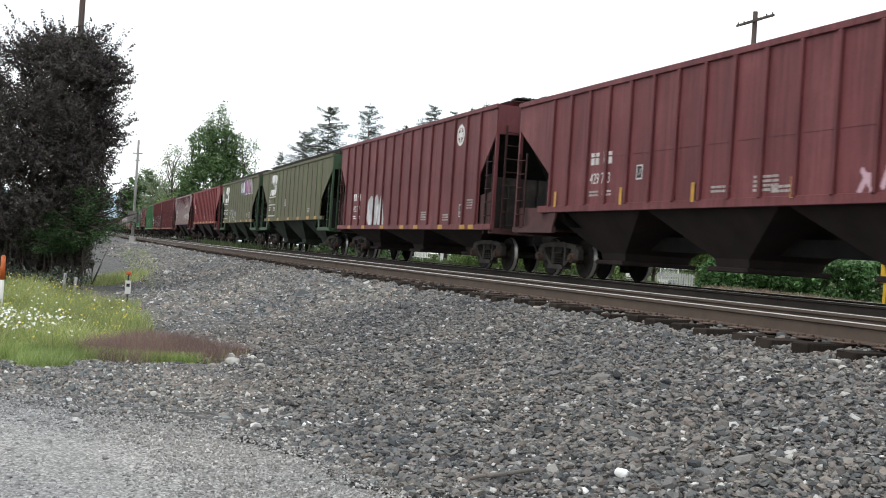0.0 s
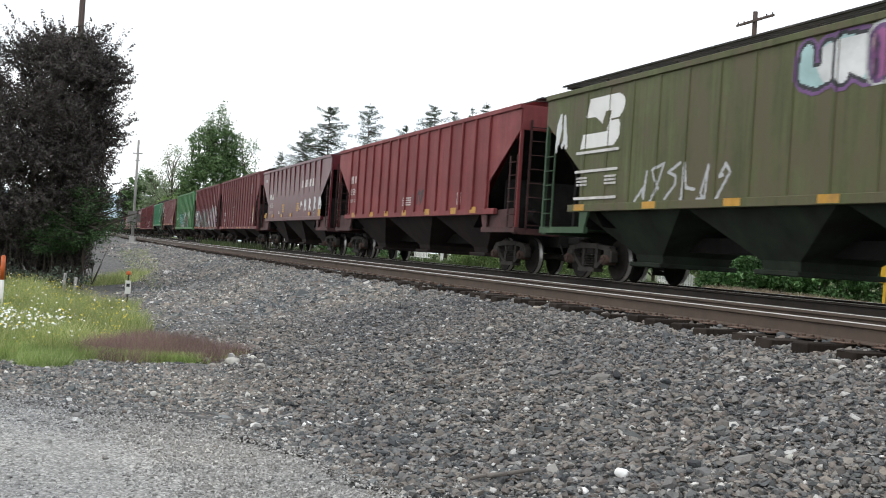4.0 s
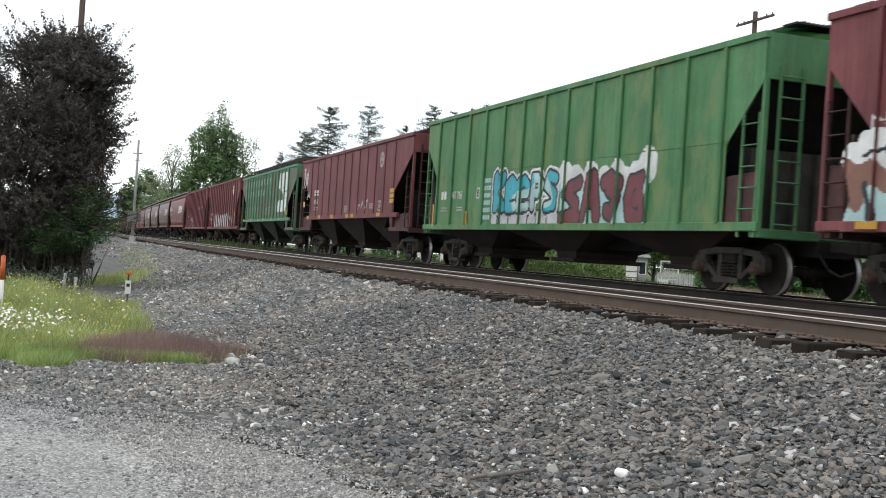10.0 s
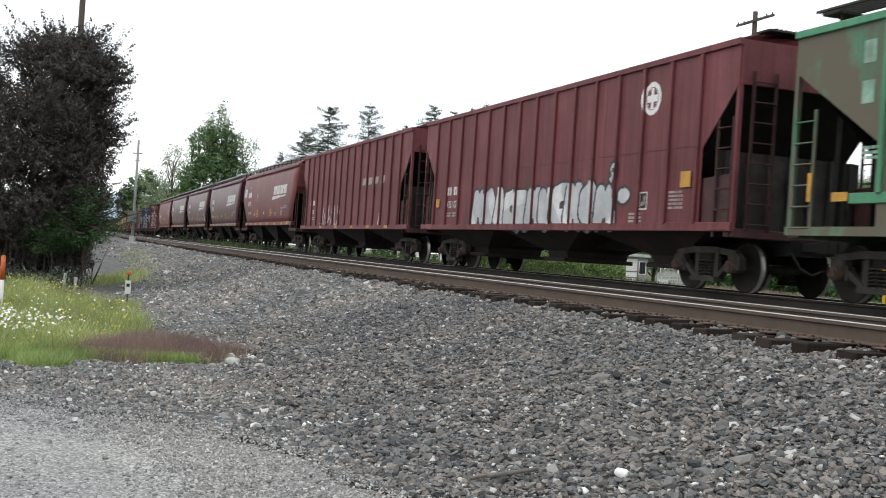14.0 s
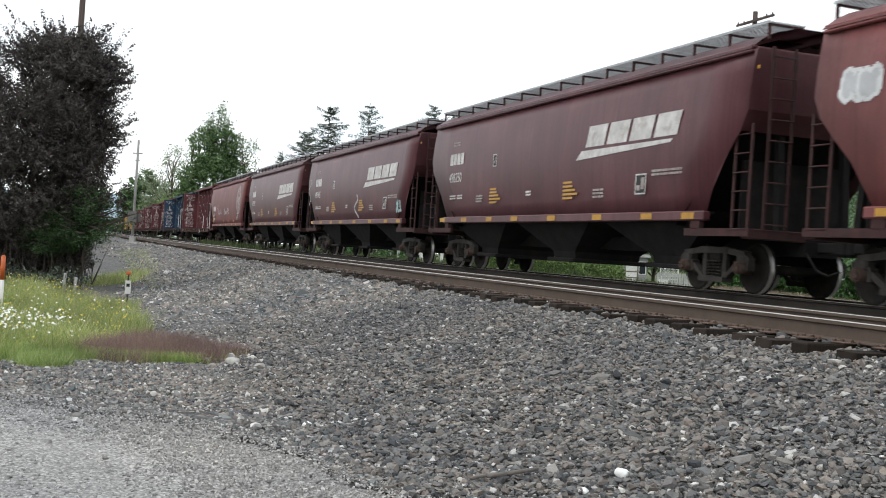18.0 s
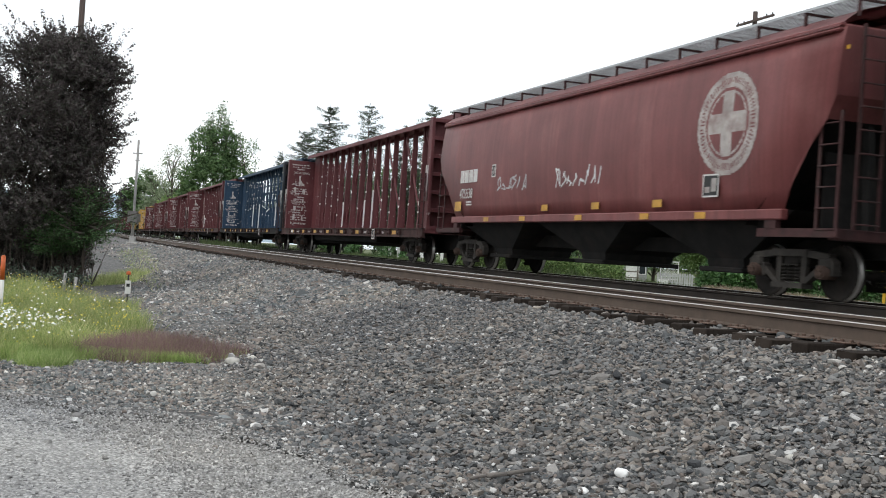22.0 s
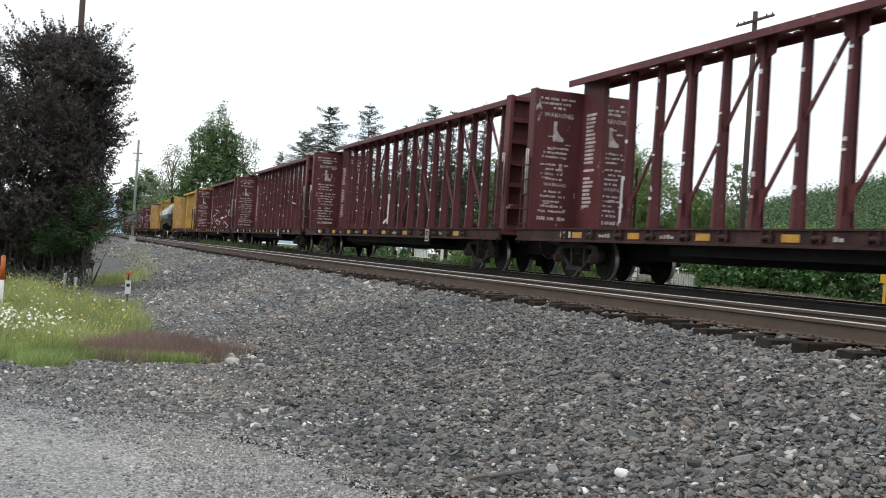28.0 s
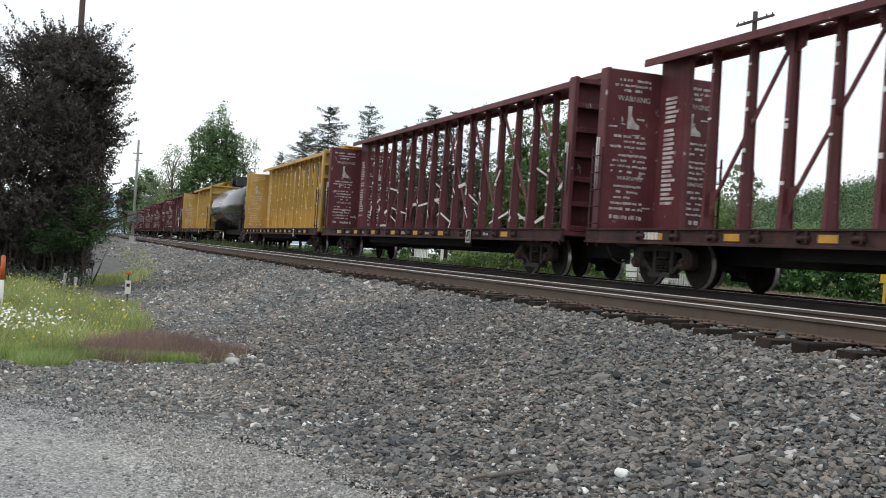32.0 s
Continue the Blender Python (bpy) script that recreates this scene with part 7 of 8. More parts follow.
def shed():
    x, y = 16.0, 92
    root = tagged(empty("garden_shed", pose(x, y, gz(x, y), 0, 0, -6)), "small pale grey board shed with a white door", "shed")
    bm = bmesh.new()
    box(bm, -1.12, 1.12, 0, 2.4, -0.2, 2.2)
    part("wall", bm, SHEDWALL, root)
    for k in range(11):
        bm = bmesh.new()
        box(bm, -1.12 + k * 0.204, -1.12 + k * 0.204 + 0.185, -0.025, -0.001, -0.1, 2.15, bev=0.006)
        part("board", bm, SHEDWALL, root)
    bm = bmesh.new()
    box(bm, -1.4, 1.35, -0.45, 2.7, 2.18, 2.36, bev=0.03)
    box(bm, -1.3, 1.25, -0.4, 2.6, 2.36, 2.44, bev=0.03)
    part("roof", bm, SHEDROOF, root)
    bm = bmesh.new()
    box(bm, -0.62, 0.28, -0.07, -0.03, 0.0, 2.02, bev=0.01)
    d = part("door", bm, WHITEPLASTIC, root, "white door")
    for z in (0.25, 1.1):
        bm = bmesh.new()
        box(bm, -0.5, 0.16, -0.082, -0.071, z, z + 0.72, bev=0.008)
        part("door_panel", bm, WHITEPLASTIC, d)
    bm = bmesh.new()
    box(bm, 0.17, 0.24, -0.12, -0.07, 1.0, 1.06)
    part("handle", bm, DARKSTEEL, d)
    bm = bmesh.new()
    box(bm, 0.42, 1.02, -0.06, -0.03, 0.75, 1.85, bev=0.01)
    w = part("window", bm, WHITEPLASTIC, root)
    bm = bmesh.new()
    box(bm, 0.48, 0.96, -0.07, -0.061, 0.81, 1.79)
    part("pane", bm, GLASS, w)
    fx = 18.9
    tr = tagged(empty("lattice_fence", pose(fx - 1.75, y - 1.3, gz(fx, y), 0, 0, -4)), "low grey-white lattice fence panel beside the shed", "fence")
    part("lattice_panel", lattice_mesh(), None, tr, "pale diagonal lattice")
    fence = tagged(empty("picket_fence", pose(fx + 0.3, y - 1.6, gz(fx, y), 0, 0, -4)), "low pale grey picket fence beside the shed", "fence")
    for k in range(15):
        bm = bmesh.new()
        box(bm, -1.5 + k * 0.2, -1.36 + k * 0.2, -0.02, 0.02, -0.1, 1.02 + 0.05 * (k % 2), bev=0.005)
        part("picket", bm, SHEDROOF, fence)
    for z in (0.25, 0.8):
        bm = bmesh.new()
        box(bm, -1.55, 1.6, 0.02, 0.06, z, z + 0.08)
        part("rail", bm, SHEDROOF, fence)
    crate = tagged(empty("white_planter", pose(18.1, y - 2.2, gz(18.1, y))), "small white planter box before the fence", "planter")
    bm = bmesh.new()
    box(bm, -0.35, 0.35, -0.2, 0.2, -0.1, 0.45, bev=0.02)
    part("box", bm, WHITEPLASTIC, crate)
    bm = bmesh.new()
    box(bm, -0.39, 0.39, -0.24, 0.24, 0.42, 0.47, bev=0.01)
    part("rim", bm, WHITEPLASTIC, crate)


def lattice_mesh():
    bm = bmesh.new()
    for k in range(13):
        for sgn in (-1, 1):
            x0 = 0.85 + k * 0.2 - 0.9
            a, b = (max(0.85, x0), 0.55), (x0 + 1.4, 1.95)
            if sgn < 0:
                a, b = (x0 + 1.4, 0.55), (x0, 1.95)
            pts = []
            for (px, pz), (qx, qz) in (((a[0], a[1]), (b[0], b[1])),):
                t0 = t1 = None
                for i in range(41):
                    f = i / 40
                    xx = px + (qx - px) * f
                    if 0.85 <= xx <= 2.25:
                        t0 = f if t0 is None else t0
                        t1 = f
                if t0 is not None and t1 > t0:
                    bar(bm, (px + (qx - px) * t0, -0.08, pz + (qz - pz) * t0), (px + (qx - px) * t1, -0.08, pz + (qz - pz) * t1), 0.012, 0.08, (0, 1, 0))
    for x in (0.83, 2.27):
        box(bm, x - 0.04, x + 0.04, -0.11, -0.05, 0.5, 2.0)
    for z in (0.52, 1.98):
        box(bm, 0.8, 2.3, -0.11, -0.05, z - 0.04, z + 0.04)
    return mesh_of("lattice_panel", bm, WHITEPLASTIC)


shed()


def rail_fence():
    root = tagged(empty("rail_fence", pose(11.5, 84, gz(11.5, 84), 0, 0, 4)), "dark wooden rail fence across the grassy slope", "fence")
    for k in range(8):
        bm = bmesh.new()
        box(bm, -3.5 + k - 0.05, -3.5 + k + 0.05, -0.05, 0.05, -0.3, 1.15)
        part("post", bm, FENCEWOOD, root)
    for z in (0.5, 0.95):
        bm = bmesh.new()
        box(bm, -3.6, 3.6, -0.09, -0.05, z, z + 0.09)
        part("rail", bm, FENCEWOOD, root)


rail_fence()


def yellow_sign():
    x, y = 15.9, 39.5
    root = tagged(empty("yellow_marker", pose(x, y, gz(x, y), 0, 0, -20)), "yellow warning marker on a short post", "marker")
    bm = bmesh.new()
    box(bm, -0.05, 0.05, -0.03, 0.03, -0.2, 1.7)
    part("post", bm, SIGNYELLOW, root)
    bm = bmesh.new()
    box(bm, -0.16, 0.16, -0.06, -0.03, 0.9, 1.75, bev=0.01)
    part("panel", bm, SIGNYELLOW, root)


yellow_sign()


VERGE = leaf_material("verge_grass_blade", [(0.05, 0.075, 0.03), (0.085, 0.12, 0.045), (0.13, 0.155, 0.07)])


def dry_strip():
    rng = np.random.default_rng(19)
    poly = ((10.6, 43), (18.6, 40.5), (26, 39), (26, 41), (18.6, 43), (10.6, 45.2))
    x, y, z = field(rng, poly, 90000)
    h = rng.uniform(0.05, 0.26, len(x)) * (1 + 0.4 * np.sin(x * 2.3) * np.cos(y * 3.1 + x))
    tagged(new("dry_grass", quads_mesh("dry_grass", blades(rng, x, y, z, h, 0.012, 1.2), DRY)), "strip of dry brown grass behind the tracks", "grass", kind="stuff")
    poly = ((-14, 66), (9, 58), (14, 62), (14, 90), (-16, 100), (-20, 90))
    x, y, z = field(rng, poly, 42000)
    tagged(new("verge_grass", quads_mesh("verge_grass", blades(rng, x, y, z, rng.uniform(0.15, 0.5, len(x)), 0.04), VERGE)), "rough green grass beyond the tracks", "grass", kind="stuff")


dry_strip()
# ---- painted marks and graffiti ----
def blocks(car, x, z, w, h, n, mat=None, slant=0.0, gap=0.25, y=-1.617, name="lettering_block"):
    """A row of plain painted blocks, standing for a name."""
    step = w / n
    rects = [(x + k * step, x + k * step + step * (1 - gap), z, z + h) for k in range(n)]
    bm_rects = rects
    bm = bmesh.new()
    for x0, x1, z0, z1 in bm_rects:
        s0, s1 = slant * (z0 - z), slant * (z1 - z)
        v = [bm.verts.new(p) for p in ((x0 + s0, y, z0), (x1 + s0, y, z0), (x1 + s1, y, z1), (x0 + s1, y, z1), (x0 + s0, y + 0.004, z0), (x1 + s0, y + 0.004, z0), (x1 + s1, y + 0.004, z1), (x0 + s1, y + 0.004, z1))]
        for f in ((0, 1, 2, 3), (4, 7, 6, 5), (0, 4, 5, 1), (1, 5, 6, 2), (2, 6, 7, 3), (3, 7, 4, 0)):
            bm.faces.new([v[i] for i in f])
    return part(name, bm, mat or WHITE, car, "plain painted block lettering")


def lines(car, x, z, w, rows, mat=None, y=-1.617, pitch=0.075, seed=0):
    """Small print too fine to read, as bars."""
    rng = random.Random(seed + int(x * 100))
    r = []
    for k in range(rows):
        a = x
        while a < x + w - 0.03:
            b = min(x + w, a + rng.uniform(0.06, 0.2))
            r.append((a, b, z - k * pitch, z - k * pitch + pitch * 0.6))
            a = b + 0.025
    return bars(car, "small_print", r, mat or DIRTYWHITE, y, label="rows of unreadable small print")


def placard(car, x, z, w=0.30, h=0.36, y=-1.617):
    t = 0.03
    bars(car, "placard_frame", [(x, x + w, z, z + t), (x, x + w, z + h - t, z + h), (x, x + t, z + t, z + h - t), (x + w - t, x + w, z + t, z + h - t)], WHITE, y, label="white-framed black placard")
    bars(car, "placard", [(x + t, x + w - t, z + t, z + h - t)], STENBLACK, y + 0.001)
    bars(car, "placard_print", [(x + 0.07, x + w * 0.45, z + 0.08, z + h * 0.45), (x + w * 0.55, x + w - 0.07, z + 0.1, z + h - 0.08)], DIRTYWHITE, y - 0.003)


def reflectors(car, xs, z0, z1, w, y=-1.645, mat=None):
    for x in xs:
        bars(car, "reflector", [(x - w / 2, x + w / 2, z0, z1)], mat or SAFETY, y, label="yellow reflective mark")


def round_emblem(car, depth, x, z, r, dark, cell=0.02, faded=False):
    """A white disc with a dark ring and a cross inside it, laid over the sheet and posts."""
    def shade(X, Z):
        d = np.hypot(X - x, Z - z) / r
        ax, az = np.abs(X - x) / r, np.abs(Z - z) / r
        idx = np.where(d < 1, 0, -1)
        ring = (d > 0.64) & (d < 0.70)
        hole = (d < 0.60) & (ax > 0.17) & (az > 0.20) & (d > 0.2)
        print_ring = (d > 0.78) & (d < 0.90) & (((np.arctan2(Z - z, X - x) * 22) % 2) < 0.8)
        return np.where((idx == 0) & (ring | hole | (print_ring & (cell < r / 18))), 1, idx)
    return drape(car, "round_emblem", x - r, x + r, z - r, z + r, cell, shade, [DIRTYWHITE if faded else CLEANWHITE, dark], depth, "round white emblem with a cross")


def block_emblem(car, depth, x0, x1, z0, z1, cell=0.03, worn=False):
    """Two swollen lobes on a slanted back, split by a zigzag band."""
    def shade(X, Z):
        u, v = (X - x0) / (x1 - x0), (Z - z0) / (z1 - z0)
        back = 0.02 + 0.19 * v
        upper = (v > 0.53) & (v < 1.0) & (u < 1.0 - 1.6 * np.clip(np.abs(v - 0.79) - 0.07, 0, 1) ** 1.6 * (1 + (v > 0.79) * 0.9))
        lower = (v >= 0.0) & (v < 0.50) & (u < 0.92 - 1.4 * np.clip(np.abs(v - 0.30) - 0.10, 0, 1) ** 1.5)
        joint = (v > 0.40) & (v < 0.60) & (u < 0.72)
        notch = (v > 0.29) & (((u < 0.34) & (v < 0.61)) | ((u >= 0.34) & (u < 0.52) & (v < 0.63 - (u - 0.34) * 0.94)) | ((u >= 0.52) & (u < 0.58) & (v < 0.46 + (u - 0.52) * 3.3)) | ((u >= 0.58) & (u < 0.65 + 0.17 * (v - 0.29)) & (v < 0.69)))
        on = (upper | lower | joint) & (u > back) & ~notch
        if worn:
            pale = on & ((u < 0.24 + 0.10 * np.sin(Z * 5) + 0.06 * np.sin(Z * 17 + X * 9)) & (np.abs(v - 0.5) > 0.02))
            return np.where(pale, 1, np.where(on, 0, -1))
        return np.where(on, 0, -1)
    return drape(car, "painted_emblem", x0, x1 + 0.05, z0, z1, cell, shade, [CLEANWHITE, SPRAY["aqua"]], depth, "large white painted emblem")


def scrawl(car, depth, seed, x0, x1, z0, z1, n, r, colour, label="thin spray-painted scrawl"):
    rng = random.Random(seed)
    st = []
    w = (x1 - x0) / n
    for k in range(n):
        p = [(x0 + w * (k + rng.uniform(0.05, 0.9)), rng.uniform(z0, z1)) for _ in range(4)]
        p.insert(0, (x0 + w * k, z0 + rng.uniform(0, 0.2) * (z1 - z0)))
        st += [(a[0], a[1], b[0], b[1], r) for a, b in zip(p, p[1:])]
    shade = lambda X, Z: np.where(strokes_field(X, Z, st) < 0, 0, -1)
    return drape(car, "graffiti", x0 - 0.1, x1 + 0.2, z0 - 0.1, z1 + 0.1, 0.022, shade, [SPRAY[colour]], depth, label)


def sprayed_ground(car, depth, x0, x1, z0, top, colours, seed, label):
    """A cloudy sprayed ground with a billowing upper edge, in one or more soft-edged colours."""
    rng = random.Random(seed)
    puffs = [(x0 + (x1 - x0) * (k + 0.5) / 14 + rng.uniform(-0.15, 0.15), top - rng.uniform(0.1, 0.45), rng.uniform(0.22, 0.42)) for k in range(14)]
    n = len(colours)

    def shade(X, Z):
        on = (Z < top - 0.45 + 0.06 * np.sin(X * 5)) & (X > x0 + 0.05 * np.sin(Z * 9)) & (X < x1 + 0.06 * np.sin(Z * 7))
        for px, pz, pr in puffs:
            on |= np.hypot(X - px, Z - pz) < pr
        level = (Z - z0) / (top - z0) + 0.10 * np.sin(X * 3.1 + Z * 4) + 0.05 * np.sin(X * 11)
        return np.where(on, np.clip((level * n).astype(int), 0, n - 1), -1)
    return drape(car, "graffiti", x0 - 0.3, x1 + 0.3, z0, top + 0.35, 0.03, shade, [SPRAY[c] for c in colours], depth, label)


def tag_loop(car, depth, x, z):
    """A thin sprayed loop round a few quick strokes."""
    ring = [(x + 0.72 * math.cos(0.5 * k), z + 0.52 * math.sin(0.5 * k)) for k in range(1, 13)] + [(x - 0.25, z - 0.62)]
    marks = [[(x - 0.48, z), (x - 0.40, z + 0.32), (x - 0.26, z + 0.05), (x - 0.12, z + 0.32), (x - 0.05, z - 0.05)], [(x + 0.02, z - 0.12), (x - 0.1, z - 0.3), (x + 0.08, z - 0.34)], [(x + 0.2, z - 0.1), (x + 0.42, z - 0.02), (x + 0.36, z + 0.12), (x + 0.22, z - 0.02), (x + 0.28, z - 0.24), (x + 0.5, z - 0.2)]]
    st = [(a[0], a[1], b[0], b[1], 0.022) for ln in [ring] + marks for a, b in zip(ln, ln[1:])]
    shade = lambda X, Z: np.where(strokes_field(X, Z, st) < 0, 0, -1)
    return drape(car, "graffiti", x - 0.9, x + 0.9, z - 0.75, z + 0.7, 0.018, shade, [SPRAY["silver"]], depth, "thin white sprayed loop and strokes")


def curl(car, depth, x, z, w, hgt, colour, turns=2, r=0.035):
    """A single sprayed line that swings from side to side on its way down."""
    n = 22
    pts = [(x + w / 2 * math.sin(3.14159 * turns * k / n + 0.6) * (1 - 0.2 * k / n), z + hgt * (1 - k / n)) for k in range(n + 1)]
    st = [(a[0], a[1], b[0], b[1], r) for a, b in zip(pts, pts[1:])]
    shade = lambda X, Z: np.where(strokes_field(X, Z, st) < 0, 0, -1)
    return drape(car, "graffiti", x - w, x + w, z - 0.1, z + hgt + 0.1, 0.018, shade, [SPRAY[colour]], depth, "looping pale sprayed line")


def number(car, text, x, z, size, mat=None, y=-1.617):
    return letters(car, text, x, z, size, mat, y)


def name_and_number(car, x, z, digits, size=0.36, split=True, y=-1.617, mat=None):
    """The owner's initials as blocks over the car's number, with small print below."""
    blocks(car, x, z + size * 1.25, size * 1.25, size * 0.8, 2, mat, y=y)
    blocks(car, x + size * 1.75, z + size * 1.25, size * 1.25, size * 0.8, 2, mat, y=y)
    number(car, digits, x, z, size, mat, y)
    lines(car, x, z - size * 0.6, size * 1.3, 2, mat, y=y)
    lines(car, x + size * 1.75, z - size * 0.6, size * 1.2, 2, mat, y=y)


def paint_marks():
    car, h, dep, xs = TRAIN[1]
    name_and_number(car, -4.35, 2.1, "429 713", 0.33)
    placard(car, -2.35, 2.12, 0.24, 0.3)
    lines(car, 1.6, 1.98, 0.7, 4)
    lines(car, 0.35, 1.85, 0.6, 2)
    lines(car, 2.1, 1.8, 0.5, 2)
    for x in (-6.0, -2.9, -0.2, 2.68, 5.36):
        reflectors(car, [x], 1.62, 1.98, 0.11)
    scrawl(car, dep, 3, 4.2, 5.6, 1.68, 2.05, 3, 0.05, "pink", "faded pale scrawls low on the side")

    car, h, dep, xs = TRAIN[2]
    round_emblem(car, dep, 5.66, 3.84, 0.31, BROWN)
    name_and_number(car, -6.05, 1.75, "432 237", 0.34, mat=CLEANWHITE)
    graffiti(car, dep, 12, -3.95, -1.85, 1.18, 2.35, 3, 0.16, ["white", "silver"], "silver", None, label="pale silver spray-painted blobs")
    lines(car, 2.4, 1.6, 0.6, 4)
    lines(car, 4.5, 1.5, 0.5, 3)
    placard(car, 5.9, 1.45)
    lines(car, 6.5, 1.9, 0.45, 4)
    reflectors(car, [-6.5, -4.4, -1.9, 0.5, 2.0, 4.4, 6.3, 7.0], 1.1, 1.22, 0.42)

    for k in (3, 4):
        car, h, dep, xs = TRAIN[k]
        x0 = -6.1 if k == 3 else -6.4
        block_emblem(car, dep, x0, x0 + 1.95, 2.9, 4.0, cell=0.02)
        bars(car, "stripe", [(x0 - 0.1, x0 + 1.85, z, z + 0.06) for z in (2.78, 2.36, 1.76)], WHITE, -1.64, label="white painted stripe")
        number(car, "972 473" if k == 3 else "", x0, 2.48, 0.26, DIRTYWHITE, -1.64) if k == 3 else None
        lines(car, x0, 2.22, 0.5, 3, WHITE, -1.64)
        lines(car, x0 + 1.3, 2.22, 0.5, 3, WHITE, -1.64)
        placard(car, -1.6 if k == 3 else 5.2, 2.25 if k == 3 else 1.75, 0.28, 0.36, -1.635)
        reflectors(car, [x0 + 0.2, -3.2, -0.4, 2.1, 4.4, 6.0], 1.52, 1.66, 0.5)
        lines(car, 4.2, 2.0, 0.5, 3, DIRTYWHITE, -1.635)
    car, h, dep, xs = TRAIN[4]
    graffiti(car, dep, 45, 1.2, 2.9, 3.33, 4.1, 2, 0.18, ["white", "aqua"], "black", "violet", label="mint and white spray-painted shapes")
    graffiti(car, dep, 46, 2.9, 5.6, 3.33, 4.12, 4, 0.19, ["magenta", "pink"], "violet", "white", label="pink spray-painted shapes with pale edges")
    scrawl(car, dep, 9, 5.8, 6.2, 3.2, 4.0, 2, 0.025, "white")
    scrawl(car, dep, 10, -3.8, -0.4, 1.6, 2.4, 6, 0.03, "silver")
    scrawl(car, dep, 14, -7.6, -7.0, 2.9, 3.8, 2, 0.06, "white")

    car, h, dep, xs = TRAIN[5]
    name_and_number(car, -7.35, 2.42, "42 83 00", 0.36)
    reflectors(car, [-6.6, -4.0, -2.1, 0.0, 2.4, 4.8, 6.4], 1.54, 1.72, 0.45)
    lines(car, -0.3, 2.1, 0.9, 4, WHITE)
    scrawl(car, dep, 18, 0.9, 1.9, 1.9, 2.4, 3, 0.05, "black", "dark smudged scrawl")
    placard(car, 5.0, 1.8)

    car, h, dep, xs = TRAIN[6]
    name_and_number(car, -6.0, 2.22, "431 092", 0.36)
    blocks(car, 2.45, 3.06, 3.2, 0.34, 4, WHITE, slant=0.35, gap=0.42)
    scrawl(car, dep, 21, 2.35, 2.9, 2.0, 2.5, 1, 0.055, "white")
    for k, x in enumerate((3.5, 4.55, 5.6, 6.6)):
        graffiti(car, dep, 30 + k, x - 0.2, x + 0.25, 1.98, 2.5, 1, 0.03, ["white"], "white", None, label="white spray-painted sign", cell=0.025)
    reflectors(car, [-7.2, -4.9, -2.2, 0.2, 4.6], 1.7, 1.86, 0.4)
    for x, n in ((-2.3, 4), (1.5, 4)):
        bars(car, "yellow_print", [(x, x + 0.5 + 0.1 * (k % 2), 1.95 + 0.11 * k, 2.02 + 0.11 * k) for k in range(n)], SAFETY, label="yellow stencilled lines")
    reflectors(car, [6.75], 1.66, 1.95, 0.5)
    reflectors(car, [-6.9], 1.66, 1.95, 0.35)
    placard(car, 5.4, 1.66, 0.32, 0.42)
    lines(car, 6.45, 2.28, 0.55, 3, WHITE)
    lines(car, -3.4, 1.95, 0.4, 2, WHITE)
    lines(car, -7.6, 3.78, 0.5, 2, WHITE)

    car, h, dep, xs = TRAIN[7]
    round_emblem(car, dep, 5.86, 3.55, 0.34, BROWN, faded=True)
    name_and_number(car, -6.5, 1.6, "435 482", 0.30)
    scrawl(car, dep, 23, 3.8, 4.25, 1.25, 1.95, 2, 0.045, "blue")
    tag_loop(car, dep, -1.75, 2.05)
    placard(car, 5.75, 1.45)
    scrawl(car, dep, 25, 6.5, 6.85, 1.3, 2.4, 2, 0.025, "silver")
    reflectors(car, [7.05], 1.5, 2.5, 0.1)
    reflectors(car, [-6.6, -4.2, -1.8, 0.6, 1.9, 4.0, 5.6], 1.1, 1.2, 0.4)

    car, h, dep, xs = TRAIN[8]
    round_emblem(car, dep, 5.5, 3.45, 0.33, BROWN, faded=True)
    sprayed_ground(car, dep, -7.5, -3.0, 1.13, 2.45, ["aqua", "brown", "white"], 51, "sprayed bands of aqua, brown and white")
    sprayed_ground(car, dep, -3.0, 7.2, 1.13, 2.5, ["sage", "lilac", "lilac"], 52, "cloudy ground of pale green, lilac and white spray")
    for x in (-6.12, -5.15):
        bars(car, "painted_block", [(x, x + 0.74, 1.62, 2.62)], SPRAY["slate"], -1.672, label="dark grey painted block behind the number")
    slab = [(-7.15, 2.42, -6.6, 2.42, 0.17)]
    bands = [(-7.2, 2.2, -6.72, 2.3, 0.03), (-6.72, 2.3, -6.5, 1.75, 0.05), (-7.12, 1.75, -6.95, 1.3, 0.08), (-6.6, 1.6, -6.45, 1.2, 0.05)]

    def white_cap(X, Z):
        return np.where(strokes_field(X, Z, bands) < 0, 1, np.where(strokes_field(X, Z, slab) < 0, 0, -1))
    drape(car, "graffiti", -7.5, -6.2, 1.13, 2.7, 0.025, white_cap, [SPRAY["white"], SPRAY["black"]], dep, "white spray-painted cap over black strokes", 0.004)
    graffiti(car, dep, 59, -4.2, -2.8, 1.15, 2.45, 1, 0.22, ["white", "aqua"], "black", None, label="white spray-painted shape with black edges")
    name_and_number(car, -5.95, 1.75, "435 117", 0.34, y=-1.676, mat=CLEANWHITE)
    graffiti(car, dep, 53, -2.3, 2.0, 1.13, 2.5, 4, 0.24, ["sage", "sage", "aqua"], "black", "lilac", label="grey-green spray-painted shapes with black edges")
    graffiti(car, dep, 56, 2.1, 7.1, 1.13, 2.8, 5, 0.25, ["lilac", "aqua", "white"], "rust", "white", label="big pale spray-painted shapes with dark red edges")
    scrawl(car, dep, 57, -7.0, -6.5, 2.55, 2.95, 2, 0.022, "silver")
    scrawl(car, dep, 60, -3.0, -2.4, 2.6, 2.85, 2, 0.022, "silver")
